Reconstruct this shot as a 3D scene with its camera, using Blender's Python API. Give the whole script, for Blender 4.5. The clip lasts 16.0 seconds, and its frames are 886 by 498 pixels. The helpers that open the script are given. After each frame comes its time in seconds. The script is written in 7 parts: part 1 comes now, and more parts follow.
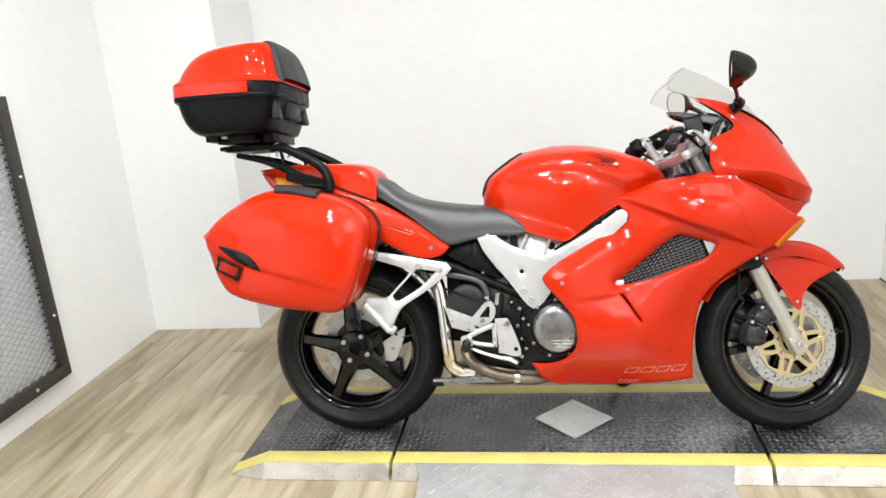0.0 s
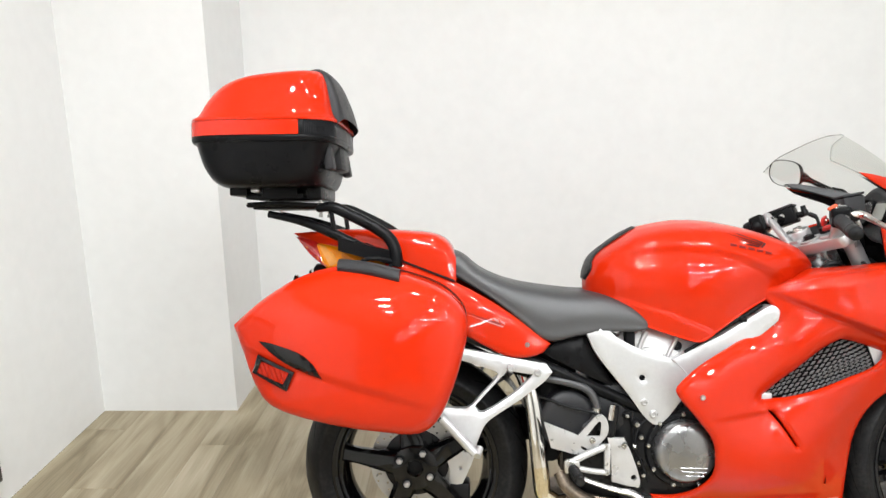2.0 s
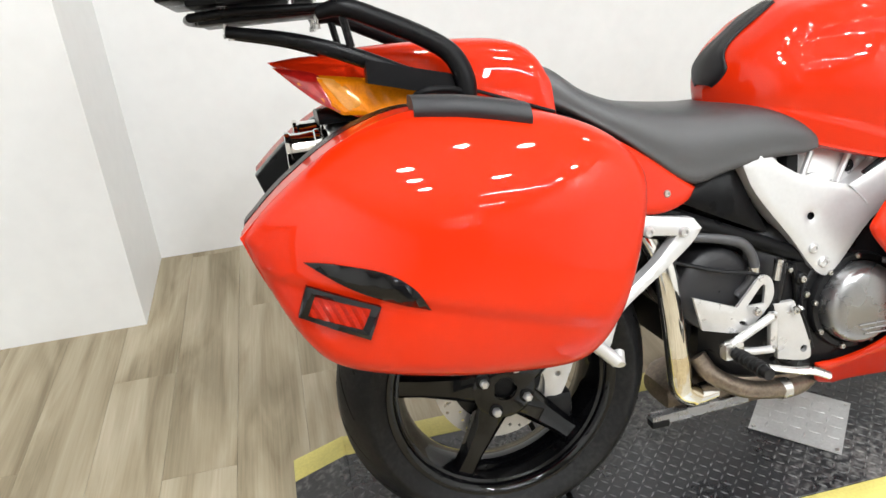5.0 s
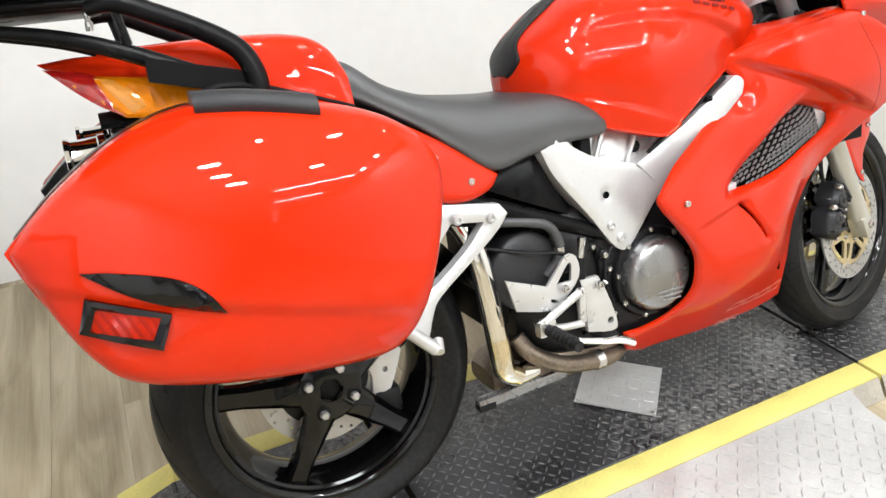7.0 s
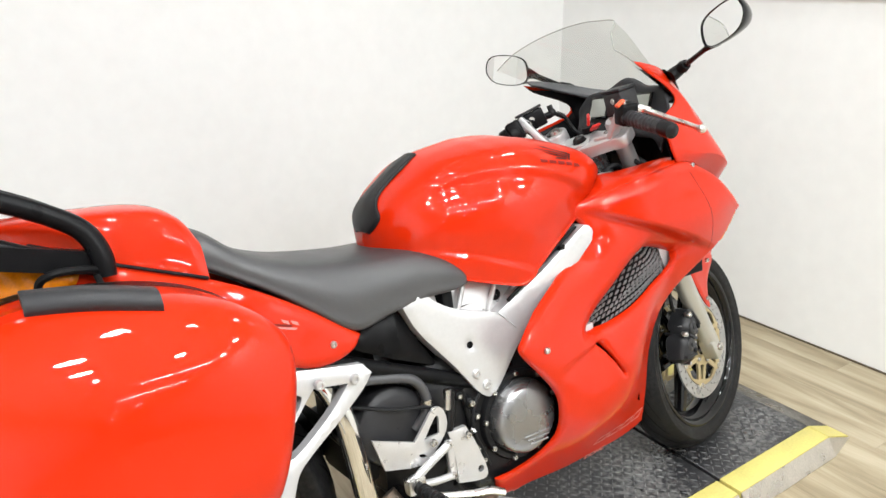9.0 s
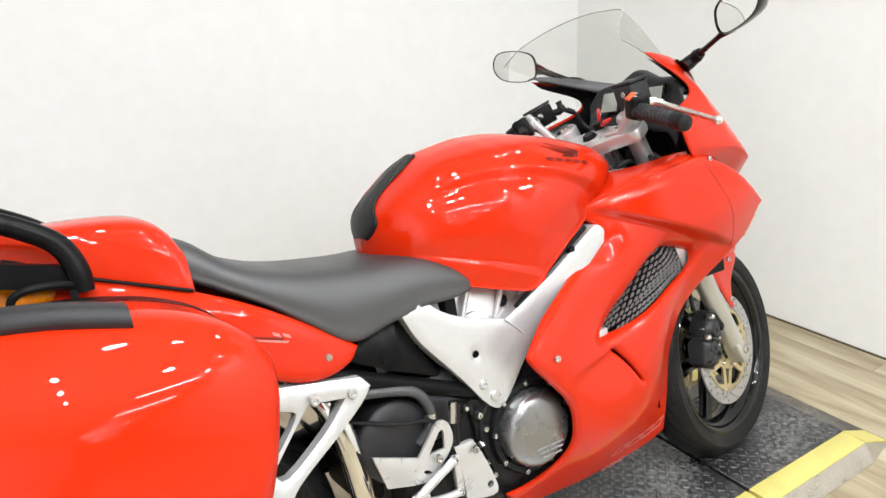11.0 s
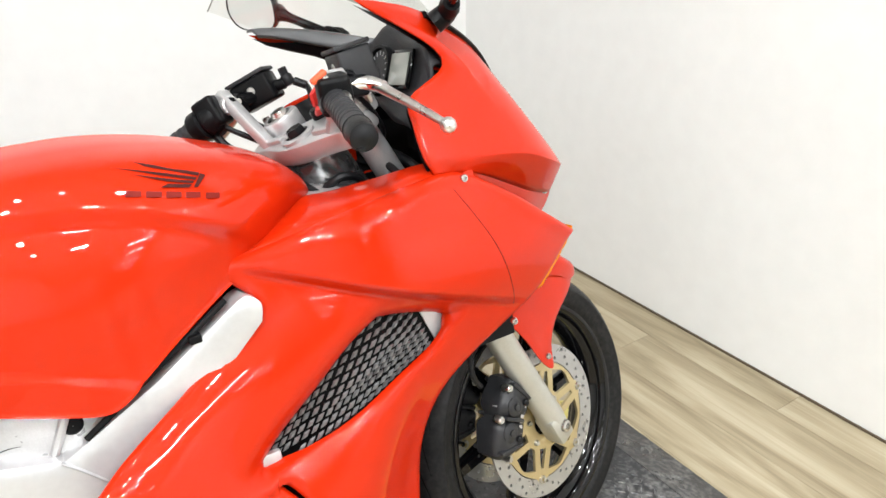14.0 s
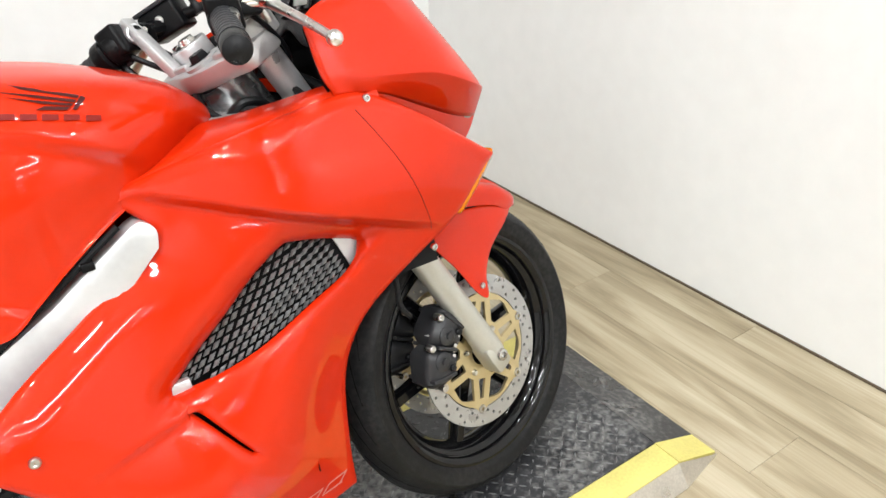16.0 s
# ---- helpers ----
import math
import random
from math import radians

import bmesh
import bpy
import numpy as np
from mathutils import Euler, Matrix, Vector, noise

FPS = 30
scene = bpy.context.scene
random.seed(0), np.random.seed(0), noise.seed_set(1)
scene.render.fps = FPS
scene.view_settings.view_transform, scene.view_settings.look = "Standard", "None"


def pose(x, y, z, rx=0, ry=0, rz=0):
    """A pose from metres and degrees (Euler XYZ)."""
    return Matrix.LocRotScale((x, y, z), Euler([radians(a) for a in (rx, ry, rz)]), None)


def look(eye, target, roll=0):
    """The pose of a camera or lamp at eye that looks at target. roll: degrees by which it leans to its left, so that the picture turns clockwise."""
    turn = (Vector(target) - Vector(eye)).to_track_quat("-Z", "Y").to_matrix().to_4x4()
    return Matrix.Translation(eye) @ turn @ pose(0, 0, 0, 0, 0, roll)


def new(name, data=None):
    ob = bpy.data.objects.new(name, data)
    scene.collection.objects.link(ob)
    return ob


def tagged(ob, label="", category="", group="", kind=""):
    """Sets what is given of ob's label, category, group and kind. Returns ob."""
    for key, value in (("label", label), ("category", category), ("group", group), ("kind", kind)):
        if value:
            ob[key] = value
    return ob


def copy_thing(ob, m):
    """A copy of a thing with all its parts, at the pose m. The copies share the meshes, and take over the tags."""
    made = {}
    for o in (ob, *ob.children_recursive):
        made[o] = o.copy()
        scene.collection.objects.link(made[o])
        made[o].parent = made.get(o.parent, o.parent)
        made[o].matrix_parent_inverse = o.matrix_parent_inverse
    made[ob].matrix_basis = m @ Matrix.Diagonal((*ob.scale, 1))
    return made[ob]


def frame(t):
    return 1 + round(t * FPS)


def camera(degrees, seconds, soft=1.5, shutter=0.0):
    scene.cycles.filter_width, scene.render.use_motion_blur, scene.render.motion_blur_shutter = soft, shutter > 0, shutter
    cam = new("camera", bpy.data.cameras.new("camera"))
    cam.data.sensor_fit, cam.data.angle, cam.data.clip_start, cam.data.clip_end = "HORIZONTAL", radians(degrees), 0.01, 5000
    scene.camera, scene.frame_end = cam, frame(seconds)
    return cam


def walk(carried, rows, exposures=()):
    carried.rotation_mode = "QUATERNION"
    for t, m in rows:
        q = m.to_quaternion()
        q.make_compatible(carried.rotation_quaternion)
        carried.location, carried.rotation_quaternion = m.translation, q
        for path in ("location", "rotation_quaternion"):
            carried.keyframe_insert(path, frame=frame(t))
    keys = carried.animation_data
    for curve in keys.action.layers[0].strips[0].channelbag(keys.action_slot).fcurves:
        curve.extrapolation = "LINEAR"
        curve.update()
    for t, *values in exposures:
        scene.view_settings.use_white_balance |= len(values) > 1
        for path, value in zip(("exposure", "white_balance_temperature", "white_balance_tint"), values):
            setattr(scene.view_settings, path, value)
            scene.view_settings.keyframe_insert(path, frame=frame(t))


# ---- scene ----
cam = camera(62.4, 16.0)
PATH = [
    (0, (-0.013, -2.374, 1.392), (-0.328, -0.476, 0.845), -4.8),
    (0.5, (-0.101, -2.355, 1.369), (-0.355, -0.419, 0.933), -3.1),
    (1, (-0.254, -2.272, 1.368), (-0.37, -0.342, 0.856), -3.1),
    (1.5, (-0.408, -2.067, 1.351), (-0.412, -0.127, 0.864), -0.7),
    (2, (-0.588, -1.871, 1.411), (-0.653, 0.075, 0.956), -1.0),
    (2.5, (-0.778, -1.706, 1.382), (-0.582, 0.238, 0.955), -2.0),
    (3, (-0.902, -1.476, 1.4), (-0.51, 0.422, 0.906), -4.5),
    (3.5, (-0.972, -1.238, 1.400), (-0.703, 0.675, 0.884), -3.0),
    (4, (-1.013, -1.142, 1.378), (-0.694, 0.743, 0.79), -3.8),
    (4.5, (-1.051, -1.123, 1.323), (-0.715, 0.692, 0.552), -5.3),
    (4.7, (-1.062, -1.132, 1.286), (-0.724, 0.63, 0.402), -4.7),
    (6.8, (-1.011, -1.157, 1.209), (-0.323, 0.455, 0.245), -2.6),
    (7, (-0.996, -1.164, 1.229), (-0.25, 0.452, 0.316), -2.7),
    (7.5, (-0.967, -1.163, 1.266), (-0.102, 0.426, 0.414), -3.0),
    (8, (-0.953, -1.153, 1.298), (-0.048, 0.402, 0.426), -2.0),
    (8.5, (-0.934, -1.15, 1.33), (0.066, 0.391, 0.539), -1.2),
    (9, (-0.926, -1.153, 1.349), (0.13, 0.395, 0.65), -0.8),
    (9.2, (-0.924, -1.156, 1.354), (0.153, 0.383, 0.668), -0.4),
    (11.3, (-0.803, -1.109, 1.324), (0.187, 0.487, 0.636), -3.1),
    (11.5, (-0.745, -1.081, 1.332), (0.282, 0.477, 0.613), -2.4),
    (12, (-0.589, -0.989, 1.336), (0.494, 0.546, 0.649), -3.1),
    (12.5, (-0.381, -0.867, 1.352), (0.694, 0.702, 0.735), -4.8),
    (13, (-0.27, -0.832, 1.357), (0.753, 0.747, 0.68), -3.9),
    (13.5, (-0.121, -0.848, 1.334), (0.775, 0.763, 0.557), -0.7),
    (14, (-0.028, -0.886, 1.291), (0.922, 0.63, 0.398), -1.9),
    (14.5, (0.006, -0.924, 1.239), (0.984, 0.499, 0.23), -3.2),
    (15, (0.012, -0.952, 1.21), (1.002, 0.417, 0.141), -4.4),
    (15.5, (0.017, -0.949, 1.227), (1.007, 0.454, 0.203), -5.5),
    (16, (0.073, -0.96, 1.237), (0.988, 0.511, 0.237), -3.7),
]
walk(cam, [(t, look(eye, target, roll)) for t, eye, target, roll in PATH], [(0.0, 0.0), (1.5, -0.05), (2.5, -0.10), (3.5, -0.04), (4.5, 0.02), (7.0, 0.07), (8.0, 0.05), (9.0, 0.04), (11.5, 0.01), (12.0, 0.03), (12.5, 0.10), (13.0, 0.15), (13.5, 0.16), (14.0, 0.14), (15.0, 0.14), (16.0, 0.10)])

LIFT = 0.055            # height of the lift deck over the floor
LEAN_DEG = 11.5         # the motorcycle leans on its side stand
STAND_Y = -0.058
BIKE = pose(0, STAND_Y, LIFT, -LEAN_DEG, 0, 0)
ROOM_X0, ROOM_X1, ROOM_Y0, ROOM_Y1, ROOM_H = -2.198, 1.652, -16.5, 1.570, 3.3

# ---- light ----
world = bpy.data.worlds.new("world")
scene.world = world
world.use_nodes = True
world.node_tree.nodes["Background"].inputs[0].default_value = (0.95, 0.97, 1.0, 1)
world.node_tree.nodes["Background"].inputs[1].default_value = 0.05


def tube_lamp(x, y, length, watts, along="x"):
    """The light of one ceiling strip lamp."""
    data = bpy.data.lights.new("strip_light", "AREA")
    data.shape, data.size, data.size_y = "RECTANGLE", length, 0.10
    data.energy, data.color = watts, (0.945, 0.978, 1.0)
    ob = new("strip_light", data)
    ob.matrix_world = pose(x, y, ROOM_H - 0.085, 0, 0, 0 if along == "x" else 90)
    return ob


def spot_lamp(x, y, watts):
    """The light of one round ceiling lamp."""
    data = bpy.data.lights.new("round_light", "AREA")
    data.shape, data.size, data.spread = "DISK", 0.16, radians(160)
    data.energy, data.color = watts, (0.945, 0.978, 1.0)
    ob = new("round_light", data)
    ob.matrix_world = pose(x, y, ROOM_H - 0.05)
    return ob


STRIPS = [(0.50, -4.0), (0.35, -6.0), (-0.10, -9.4), (-0.2, -14.2)]
SPOTS = [(-1.0, -1.05), (-1.0, -1.75), (-0.95, -2.5), (0.1, -2.3), (0.1, -0.65), (1.2, -2.4), (1.25, -3.5), (-0.5, -0.3), (1.2, 0.1)]
for x, y in STRIPS:
    tube_lamp(x, y, 1.3, 40)
for x, y in SPOTS:
    spot_lamp(x, y, 10 if y > -0.7 else 26)


# ---- materials ----
def material(name, colour, rough=0.5, metal=0.0, coat=0.0, coat_rough=0.03, bump=0.0, bump_scale=200.0,
             vary=0.0, vary_scale=6.0, rough_vary=0.0, spec=0.5):
    """A principled surface with colour variation at two scales, uneven gloss and a fine relief."""
    m = bpy.data.materials.new(name)
    m.use_nodes = True
    nt = m.node_tree
    b = nt.nodes["Principled BSDF"]
    b.inputs["Roughness"].default_value = rough
    b.inputs["Metallic"].default_value = metal
    b.inputs["Coat Weight"].default_value = coat
    b.inputs["Coat Roughness"].default_value = coat_rough
    b.inputs["Specular IOR Level"].default_value = spec
    b.inputs["Base Color"].default_value = (*colour, 1)
    co = nt.nodes.new("ShaderNodeTexCoord")
    if vary > 0:
        big = nt.nodes.new("ShaderNodeTexNoise")
        big.inputs["Scale"].default_value, big.inputs["Detail"].default_value = vary_scale, 6
        nt.links.new(co.outputs["Object"], big.inputs["Vector"])
        fine = nt.nodes.new("ShaderNodeTexNoise")
        fine.inputs["Scale"].default_value, fine.inputs["Detail"].default_value = vary_scale * 14, 3
        nt.links.new(co.outputs["Object"], fine.inputs["Vector"])
        add = nt.nodes.new("ShaderNodeMath")
        add.operation = "ADD"
        nt.links.new(big.outputs["Fac"], add.inputs[0])
        nt.links.new(fine.outputs["Fac"], add.inputs[1])
        span = nt.nodes.new("ShaderNodeMapRange")
        span.inputs["From Min"].default_value, span.inputs["From Max"].default_value = 0.6, 1.4
        span.inputs["To Min"].default_value, span.inputs["To Max"].default_value = 1 - vary, 1 + vary
        nt.links.new(add.outputs[0], span.inputs["Value"])
        mul = nt.nodes.new("ShaderNodeVectorMath")
        mul.operation = "SCALE"
        mul.inputs[0].default_value = colour
        nt.links.new(span.outputs[0], mul.inputs["Scale"])
        nt.links.new(mul.outputs[0], b.inputs["Base Color"])
        if rough_vary > 0:
            rr = nt.nodes.new("ShaderNodeMapRange")
            rr.inputs["From Min"].default_value, rr.inputs["From Max"].default_value = 0.3, 0.7
            rr.inputs["To Min"].default_value = max(0.02, rough - rough_vary)
            rr.inputs["To Max"].default_value = min(1.0, rough + rough_vary)
            nt.links.new(big.outputs["Fac"], rr.inputs["Value"])
            nt.links.new(rr.outputs[0], b.inputs["Roughness"])
    if bump > 0:
        tex = nt.nodes.new("ShaderNodeTexNoise")
        tex.inputs["Scale"].default_value, tex.inputs["Detail"].default_value = bump_scale, 4
        nt.links.new(co.outputs["Object"], tex.inputs["Vector"])
        bp = nt.nodes.new("ShaderNodeBump")
        bp.inputs["Strength"].default_value, bp.inputs["Distance"].default_value = bump, 0.002
        nt.links.new(tex.outputs["Fac"], bp.inputs["Height"])
        nt.links.new(bp.outputs[0], b.inputs["Normal"])
    return m


def clear(name, colour, rough=0.03, ior=1.45, thin=True):
    """Clear or tinted plastic and glass."""
    m = bpy.data.materials.new(name)
    m.use_nodes = True
    b = m.node_tree.nodes["Principled BSDF"]
    b.inputs["Base Color"].default_value = (*colour, 1)
    b.inputs["Roughness"].default_value = rough
    b.inputs["IOR"].default_value = ior
    b.inputs["Transmission Weight"].default_value = 1.0
    return m


def pane_material(name, tint, gloss=0.08):
    """A thin sheet: light passes straight through, with a faint reflection."""
    m = bpy.data.materials.new(name)
    m.use_nodes = True
    nt = m.node_tree
    nt.nodes.remove(nt.nodes["Principled BSDF"])
    out = nt.nodes["Material Output"]
    tr, gl, mix = (nt.nodes.new(k) for k in ("ShaderNodeBsdfTransparent", "ShaderNodeBsdfGlossy", "ShaderNodeMixShader"))
    tr.inputs[0].default_value = (*tint, 1)
    gl.inputs["Roughness"].default_value = gloss
    mix.inputs[0].default_value = 0.07
    nt.links.new(tr.outputs[0], mix.inputs[1])
    nt.links.new(gl.outputs[0], mix.inputs[2])
    nt.links.new(mix.outputs[0], out.inputs[0])
    return m


def wood_floor(name):
    """Grey-oak vinyl planks: grain along y, each plank with its own tone."""
    m = bpy.data.materials.new(name)
    m.use_nodes = True
    nt = m.node_tree
    b = nt.nodes["Principled BSDF"]
    geo = nt.nodes.new("ShaderNodeNewGeometry")
    info = nt.nodes.new("ShaderNodeObjectInfo")
    shift = nt.nodes.new("ShaderNodeVectorMath")
    shift.operation = "MULTIPLY_ADD"
    off = nt.nodes.new("ShaderNodeCombineXYZ")
    rnd = nt.nodes.new("ShaderNodeMath")
    rnd.operation, rnd.inputs[1].default_value = "MULTIPLY", 37.0
    nt.links.new(info.outputs["Random"], rnd.inputs[0])
    nt.links.new(rnd.outputs[0], off.inputs["X"])
    nt.links.new(rnd.outputs[0], off.inputs["Z"])
    shift.inputs[1].default_value = (7.0, 0.9, 1.0)
    nt.links.new(geo.outputs["Position"], shift.inputs[0])
    nt.links.new(off.outputs[0], shift.inputs[2])
    n1 = nt.nodes.new("ShaderNodeTexNoise")
    n1.inputs["Scale"].default_value, n1.inputs["Detail"].default_value, n1.inputs["Distortion"].default_value = 1.6, 7, 0.9
    nt.links.new(shift.outputs[0], n1.inputs["Vector"])
    fine = nt.nodes.new("ShaderNodeVectorMath")
    fine.operation = "MULTIPLY"
    fine.inputs[1].default_value = (9.0, 1.6, 1.0)
    nt.links.new(shift.outputs[0], fine.inputs[0])
    n2 = nt.nodes.new("ShaderNodeTexNoise")
    n2.inputs["Scale"].default_value, n2.inputs["Detail"].default_value = 3.0, 5
    nt.links.new(fine.outputs[0], n2.inputs["Vector"])
    ramp = nt.nodes.new("ShaderNodeValToRGB")
    ramp.color_ramp.elements[0].position, ramp.color_ramp.elements[0].color = 0.28, (0.202, 0.160, 0.094, 1)
    ramp.color_ramp.elements[1].position, ramp.color_ramp.elements[1].color = 0.72, (0.480, 0.420, 0.305, 1)
    mid = ramp.color_ramp.elements.new(0.5)
    mid.color = (0.360, 0.300, 0.197, 1)
    sum_ = nt.nodes.new("ShaderNodeMath")
    sum_.operation = "MULTIPLY_ADD"
    sum_.inputs[1].default_value = 0.25
    nt.links.new(n2.outputs["Fac"], sum_.inputs[0])
    tone = nt.nodes.new("ShaderNodeMath")
    tone.operation = "MULTIPLY_ADD"
    tone.inputs[1].default_value, tone.inputs[2].default_value = 0.12, -0.18
    nt.links.new(info.outputs["Random"], tone.inputs[0])
    base = nt.nodes.new("ShaderNodeMath")
    base.operation = "ADD"
    nt.links.new(n1.outputs["Fac"], base.inputs[0])
    nt.links.new(tone.outputs[0], base.inputs[1])
    nt.links.new(base.outputs[0], sum_.inputs[2])
    nt.links.new(sum_.outputs[0], ramp.inputs[0])
    nt.links.new(ramp.outputs[0], b.inputs["Base Color"])
    b.inputs["Roughness"].default_value = 0.42
    bp = nt.nodes.new("ShaderNodeBump")
    bp.inputs["Strength"].default_value, bp.inputs["Distance"].default_value = 0.25, 0.001
    nt.links.new(n2.outputs["Fac"], bp.inputs["Height"])
    nt.links.new(bp.outputs[0], b.inputs["Normal"])
    return m


M_WALL = material("white_wall_paint", (0.855, 0.86, 0.855), 0.62, vary=0.03, vary_scale=1.2, bump=0.08, bump_scale=120)
M_WALLGREY = material("grey_wall_paint", (0.40, 0.40, 0.40), 0.7, vary=0.06, vary_scale=1.5, bump=0.08, bump_scale=120)
M_CALIPER = material("dark_grey_caliper_paint", (0.020, 0.020, 0.022), 0.42, spec=0.4, vary=0.15, vary_scale=40, bump=0.2, bump_scale=500, rough_vary=0.08)
M_MOULD = material("moulded_engine_plastic", (0.018, 0.018, 0.020), 0.40, spec=0.35, vary=0.15, vary_scale=15, bump=0.3, bump_scale=700, rough_vary=0.08)
M_CAST = material("bead_blasted_aluminium", (0.56, 0.555, 0.56), 0.36, metal=0.65, vary=0.06, vary_scale=30, bump=0.12, bump_scale=600, rough_vary=0.06)
M_CEIL = material("ceiling_paint", (0.78, 0.77, 0.75), 0.8, vary=0.02)
M_RED = material("red_gloss_paint", (0.52, 0.0195, 0.0022), 0.40, coat=0.6, coat_rough=0.012, vary=0.03, vary_scale=3, spec=0.02)
M_REDLENS = material("red_lens", (0.62, 0.020, 0.003), 0.10, spec=0.4, vary=0.2, vary_scale=60)
M_REFLECT = material("orange_red_reflector", (0.34, 0.010, 0.0012), 0.10, coat=0.25, spec=0.25, vary=0.35, vary_scale=22)
M_CLEARLENS = material("clear_lens", (0.60, 0.24, 0.04), 0.08, metal=0.1, coat=0.4, spec=0.3, vary=0.2, vary_scale=30)
M_DARKRED = material("dark_red_lens", (0.30, 0.008, 0.006), 0.1, coat=0.8, vary=0.3, vary_scale=90)
M_AMBER = material("amber_lens", (0.62, 0.175, 0.002), 0.12, metal=0.0, coat=0.12, spec=0.15, vary=0.22, vary_scale=18)
M_BLACK = material("black_plastic", (0.0045, 0.0045, 0.005), 0.32, spec=0.12, vary=0.15, vary_scale=20, bump=0.12, bump_scale=900, rough_vary=0.08)
M_GLOSSBLACK = material("gloss_black_paint", (0.0025, 0.0025, 0.003), 0.08, vary=0.1, spec=0.35)
M_LIP = material("dark_grey_plastic", (0.055, 0.055, 0.058), 0.36, spec=0.5, vary=0.1, vary_scale=15, bump=0.2, bump_scale=700)
M_GREYPL = material("grey_textured_plastic", (0.024, 0.024, 0.026), 0.46, spec=0.28, vary=0.12, vary_scale=15, bump=0.3, bump_scale=700, rough_vary=0.08)
M_PAD = material("black_rubber_pad", (0.008, 0.008, 0.009), 0.40, spec=0.25, vary=0.12, vary_scale=14, bump=0.2, bump_scale=900)
M_SEAT = material("black_vinyl", (0.030, 0.030, 0.032), 0.42, spec=0.85, vary=0.12, vary_scale=14, bump=0.3, bump_scale=1100, rough_vary=0.06)
M_SIPE = material("tread_groove", (0.002, 0.002, 0.002), 0.8, spec=0.05, vary=0.1)
M_RUBBER = material("tyre_rubber", (0.007, 0.007, 0.0075), 0.46, spec=0.16, vary=0.25, vary_scale=18, bump=0.2, bump_scale=600, rough_vary=0.1)
M_HOSE = material("rubber_hose", (0.006, 0.006, 0.007), 0.42, spec=0.22, vary=0.1)
M_SILVER = material("silver_paint", (0.585, 0.588, 0.595), 0.36, metal=0.50, vary=0.05, vary_scale=8, rough_vary=0.06, bump=0.06, bump_scale=400)
M_ALU = material("cast_aluminium", (0.56, 0.556, 0.555), 0.34, metal=0.6, vary=0.08, vary_scale=30, bump=0.15, bump_scale=500, rough_vary=0.1)
M_POLISH = material("polished_aluminium", (0.74, 0.73, 0.72), 0.30, metal=1.0, vary=0.06, vary_scale=30, rough_vary=0.08)
M_CHROME = material("chrome", (0.74, 0.73, 0.71), 0.05, metal=1.0, vary=0.03)
M_STEEL = material("brushed_steel", (0.56, 0.55, 0.53), 0.28, metal=1.0, vary=0.1, vary_scale=25, rough_vary=0.1)
M_HEAT = material("heat_tinted_steel", (0.23, 0.185, 0.145), 0.44, metal=0.85, vary=0.40, vary_scale=11, rough_vary=0.12)
M_TINT = material("straw_tinted_chrome", (0.70, 0.63, 0.48), 0.10, metal=1.0, vary=0.15, vary_scale=9, rough_vary=0.06)
M_GOLD = material("gold_anodised", (0.56, 0.46, 0.26), 0.34, metal=0.8, vary=0.06, vary_scale=30)
M_ENGINE = material("dark_engine_metal", (0.009, 0.009, 0.010), 0.34, metal=0.2, spec=0.25, vary=0.25, vary_scale=25, bump=0.15, bump_scale=300, rough_vary=0.12)
M_COVER = material("grey_engine_cover", (0.27, 0.27, 0.275), 0.27, metal=0.85, vary=0.08, vary_scale=20, bump=0.05, bump_scale=400, rough_vary=0.06)
M_FORK = material("fork_champagne", (0.46, 0.45, 0.40), 0.36, metal=0.55, vary=0.06, vary_scale=15)
M_DARK = material("matt_black", (0.005, 0.005, 0.0055), 0.6, spec=0.15, vary=0.2, vary_scale=15)
M_TREAD = material("black_tread_plate", (0.022, 0.022, 0.024), 0.34, spec=0.55, vary=0.45, vary_scale=9, bump=0.2, bump_scale=250, rough_vary=0.14)
M_LUG = material("worn_tread_lugs", (0.105, 0.105, 0.108), 0.30, spec=0.6, vary=0.4, vary_scale=7, rough_vary=0.12)
M_ALPLATE = material("aluminium_tread_plate", (0.50, 0.50, 0.495), 0.40, metal=0.45, vary=0.14, vary_scale=12, rough_vary=0.12)
M_YELLOW = material("yellow_safety_paint", (0.60, 0.525, 0.155), 0.5, vary=0.16, vary_scale=12, bump=0.2, bump_scale=200, rough_vary=0.1)
M_MIRROR = material("mirror_glass", (0.88, 0.88, 0.87), 0.01, metal=1.0)
M_SCREEN = pane_material("clear_screen", (0.905, 0.91, 0.89))
M_DECAL = material("dark_decal", (0.055, 0.010, 0.008), 0.5, spec=0.1, vary=0.1)
M_PALE = material("pale_red_decal", (0.52, 0.20, 0.17), 0.4, spec=0.2, vary=0.1)
M_LETTER = material("dark_red_lettering", (0.16, 0.012, 0.008), 0.5, spec=0.1, vary=0.1)
M_DISC = material("ground_disc_steel", (0.38, 0.375, 0.365), 0.34, metal=0.6, vary=0.08, vary_scale=40, rough_vary=0.1)
M_COWLTEXT = material("worn_silver_lettering", (0.54, 0.17, 0.14), 0.35, metal=0.1, vary=0.25, vary_scale=40)
M_DECALSIL = material("silver_decal", (0.55, 0.52, 0.50), 0.3, metal=0.5)
M_LCD = material("lcd_glass", (0.30, 0.31, 0.28), 0.12, coat=0.5)
M_ORANGE = material("orange_switch", (0.75, 0.10, 0.03), 0.4)
M_KEY = material("red_key_plastic", (0.55, 0.02, 0.015), 0.4)
M_FLOOR = wood_floor("oak_vinyl_plank")
M_JOINT = material("floor_joint", (0.10, 0.075, 0.05), 0.8)
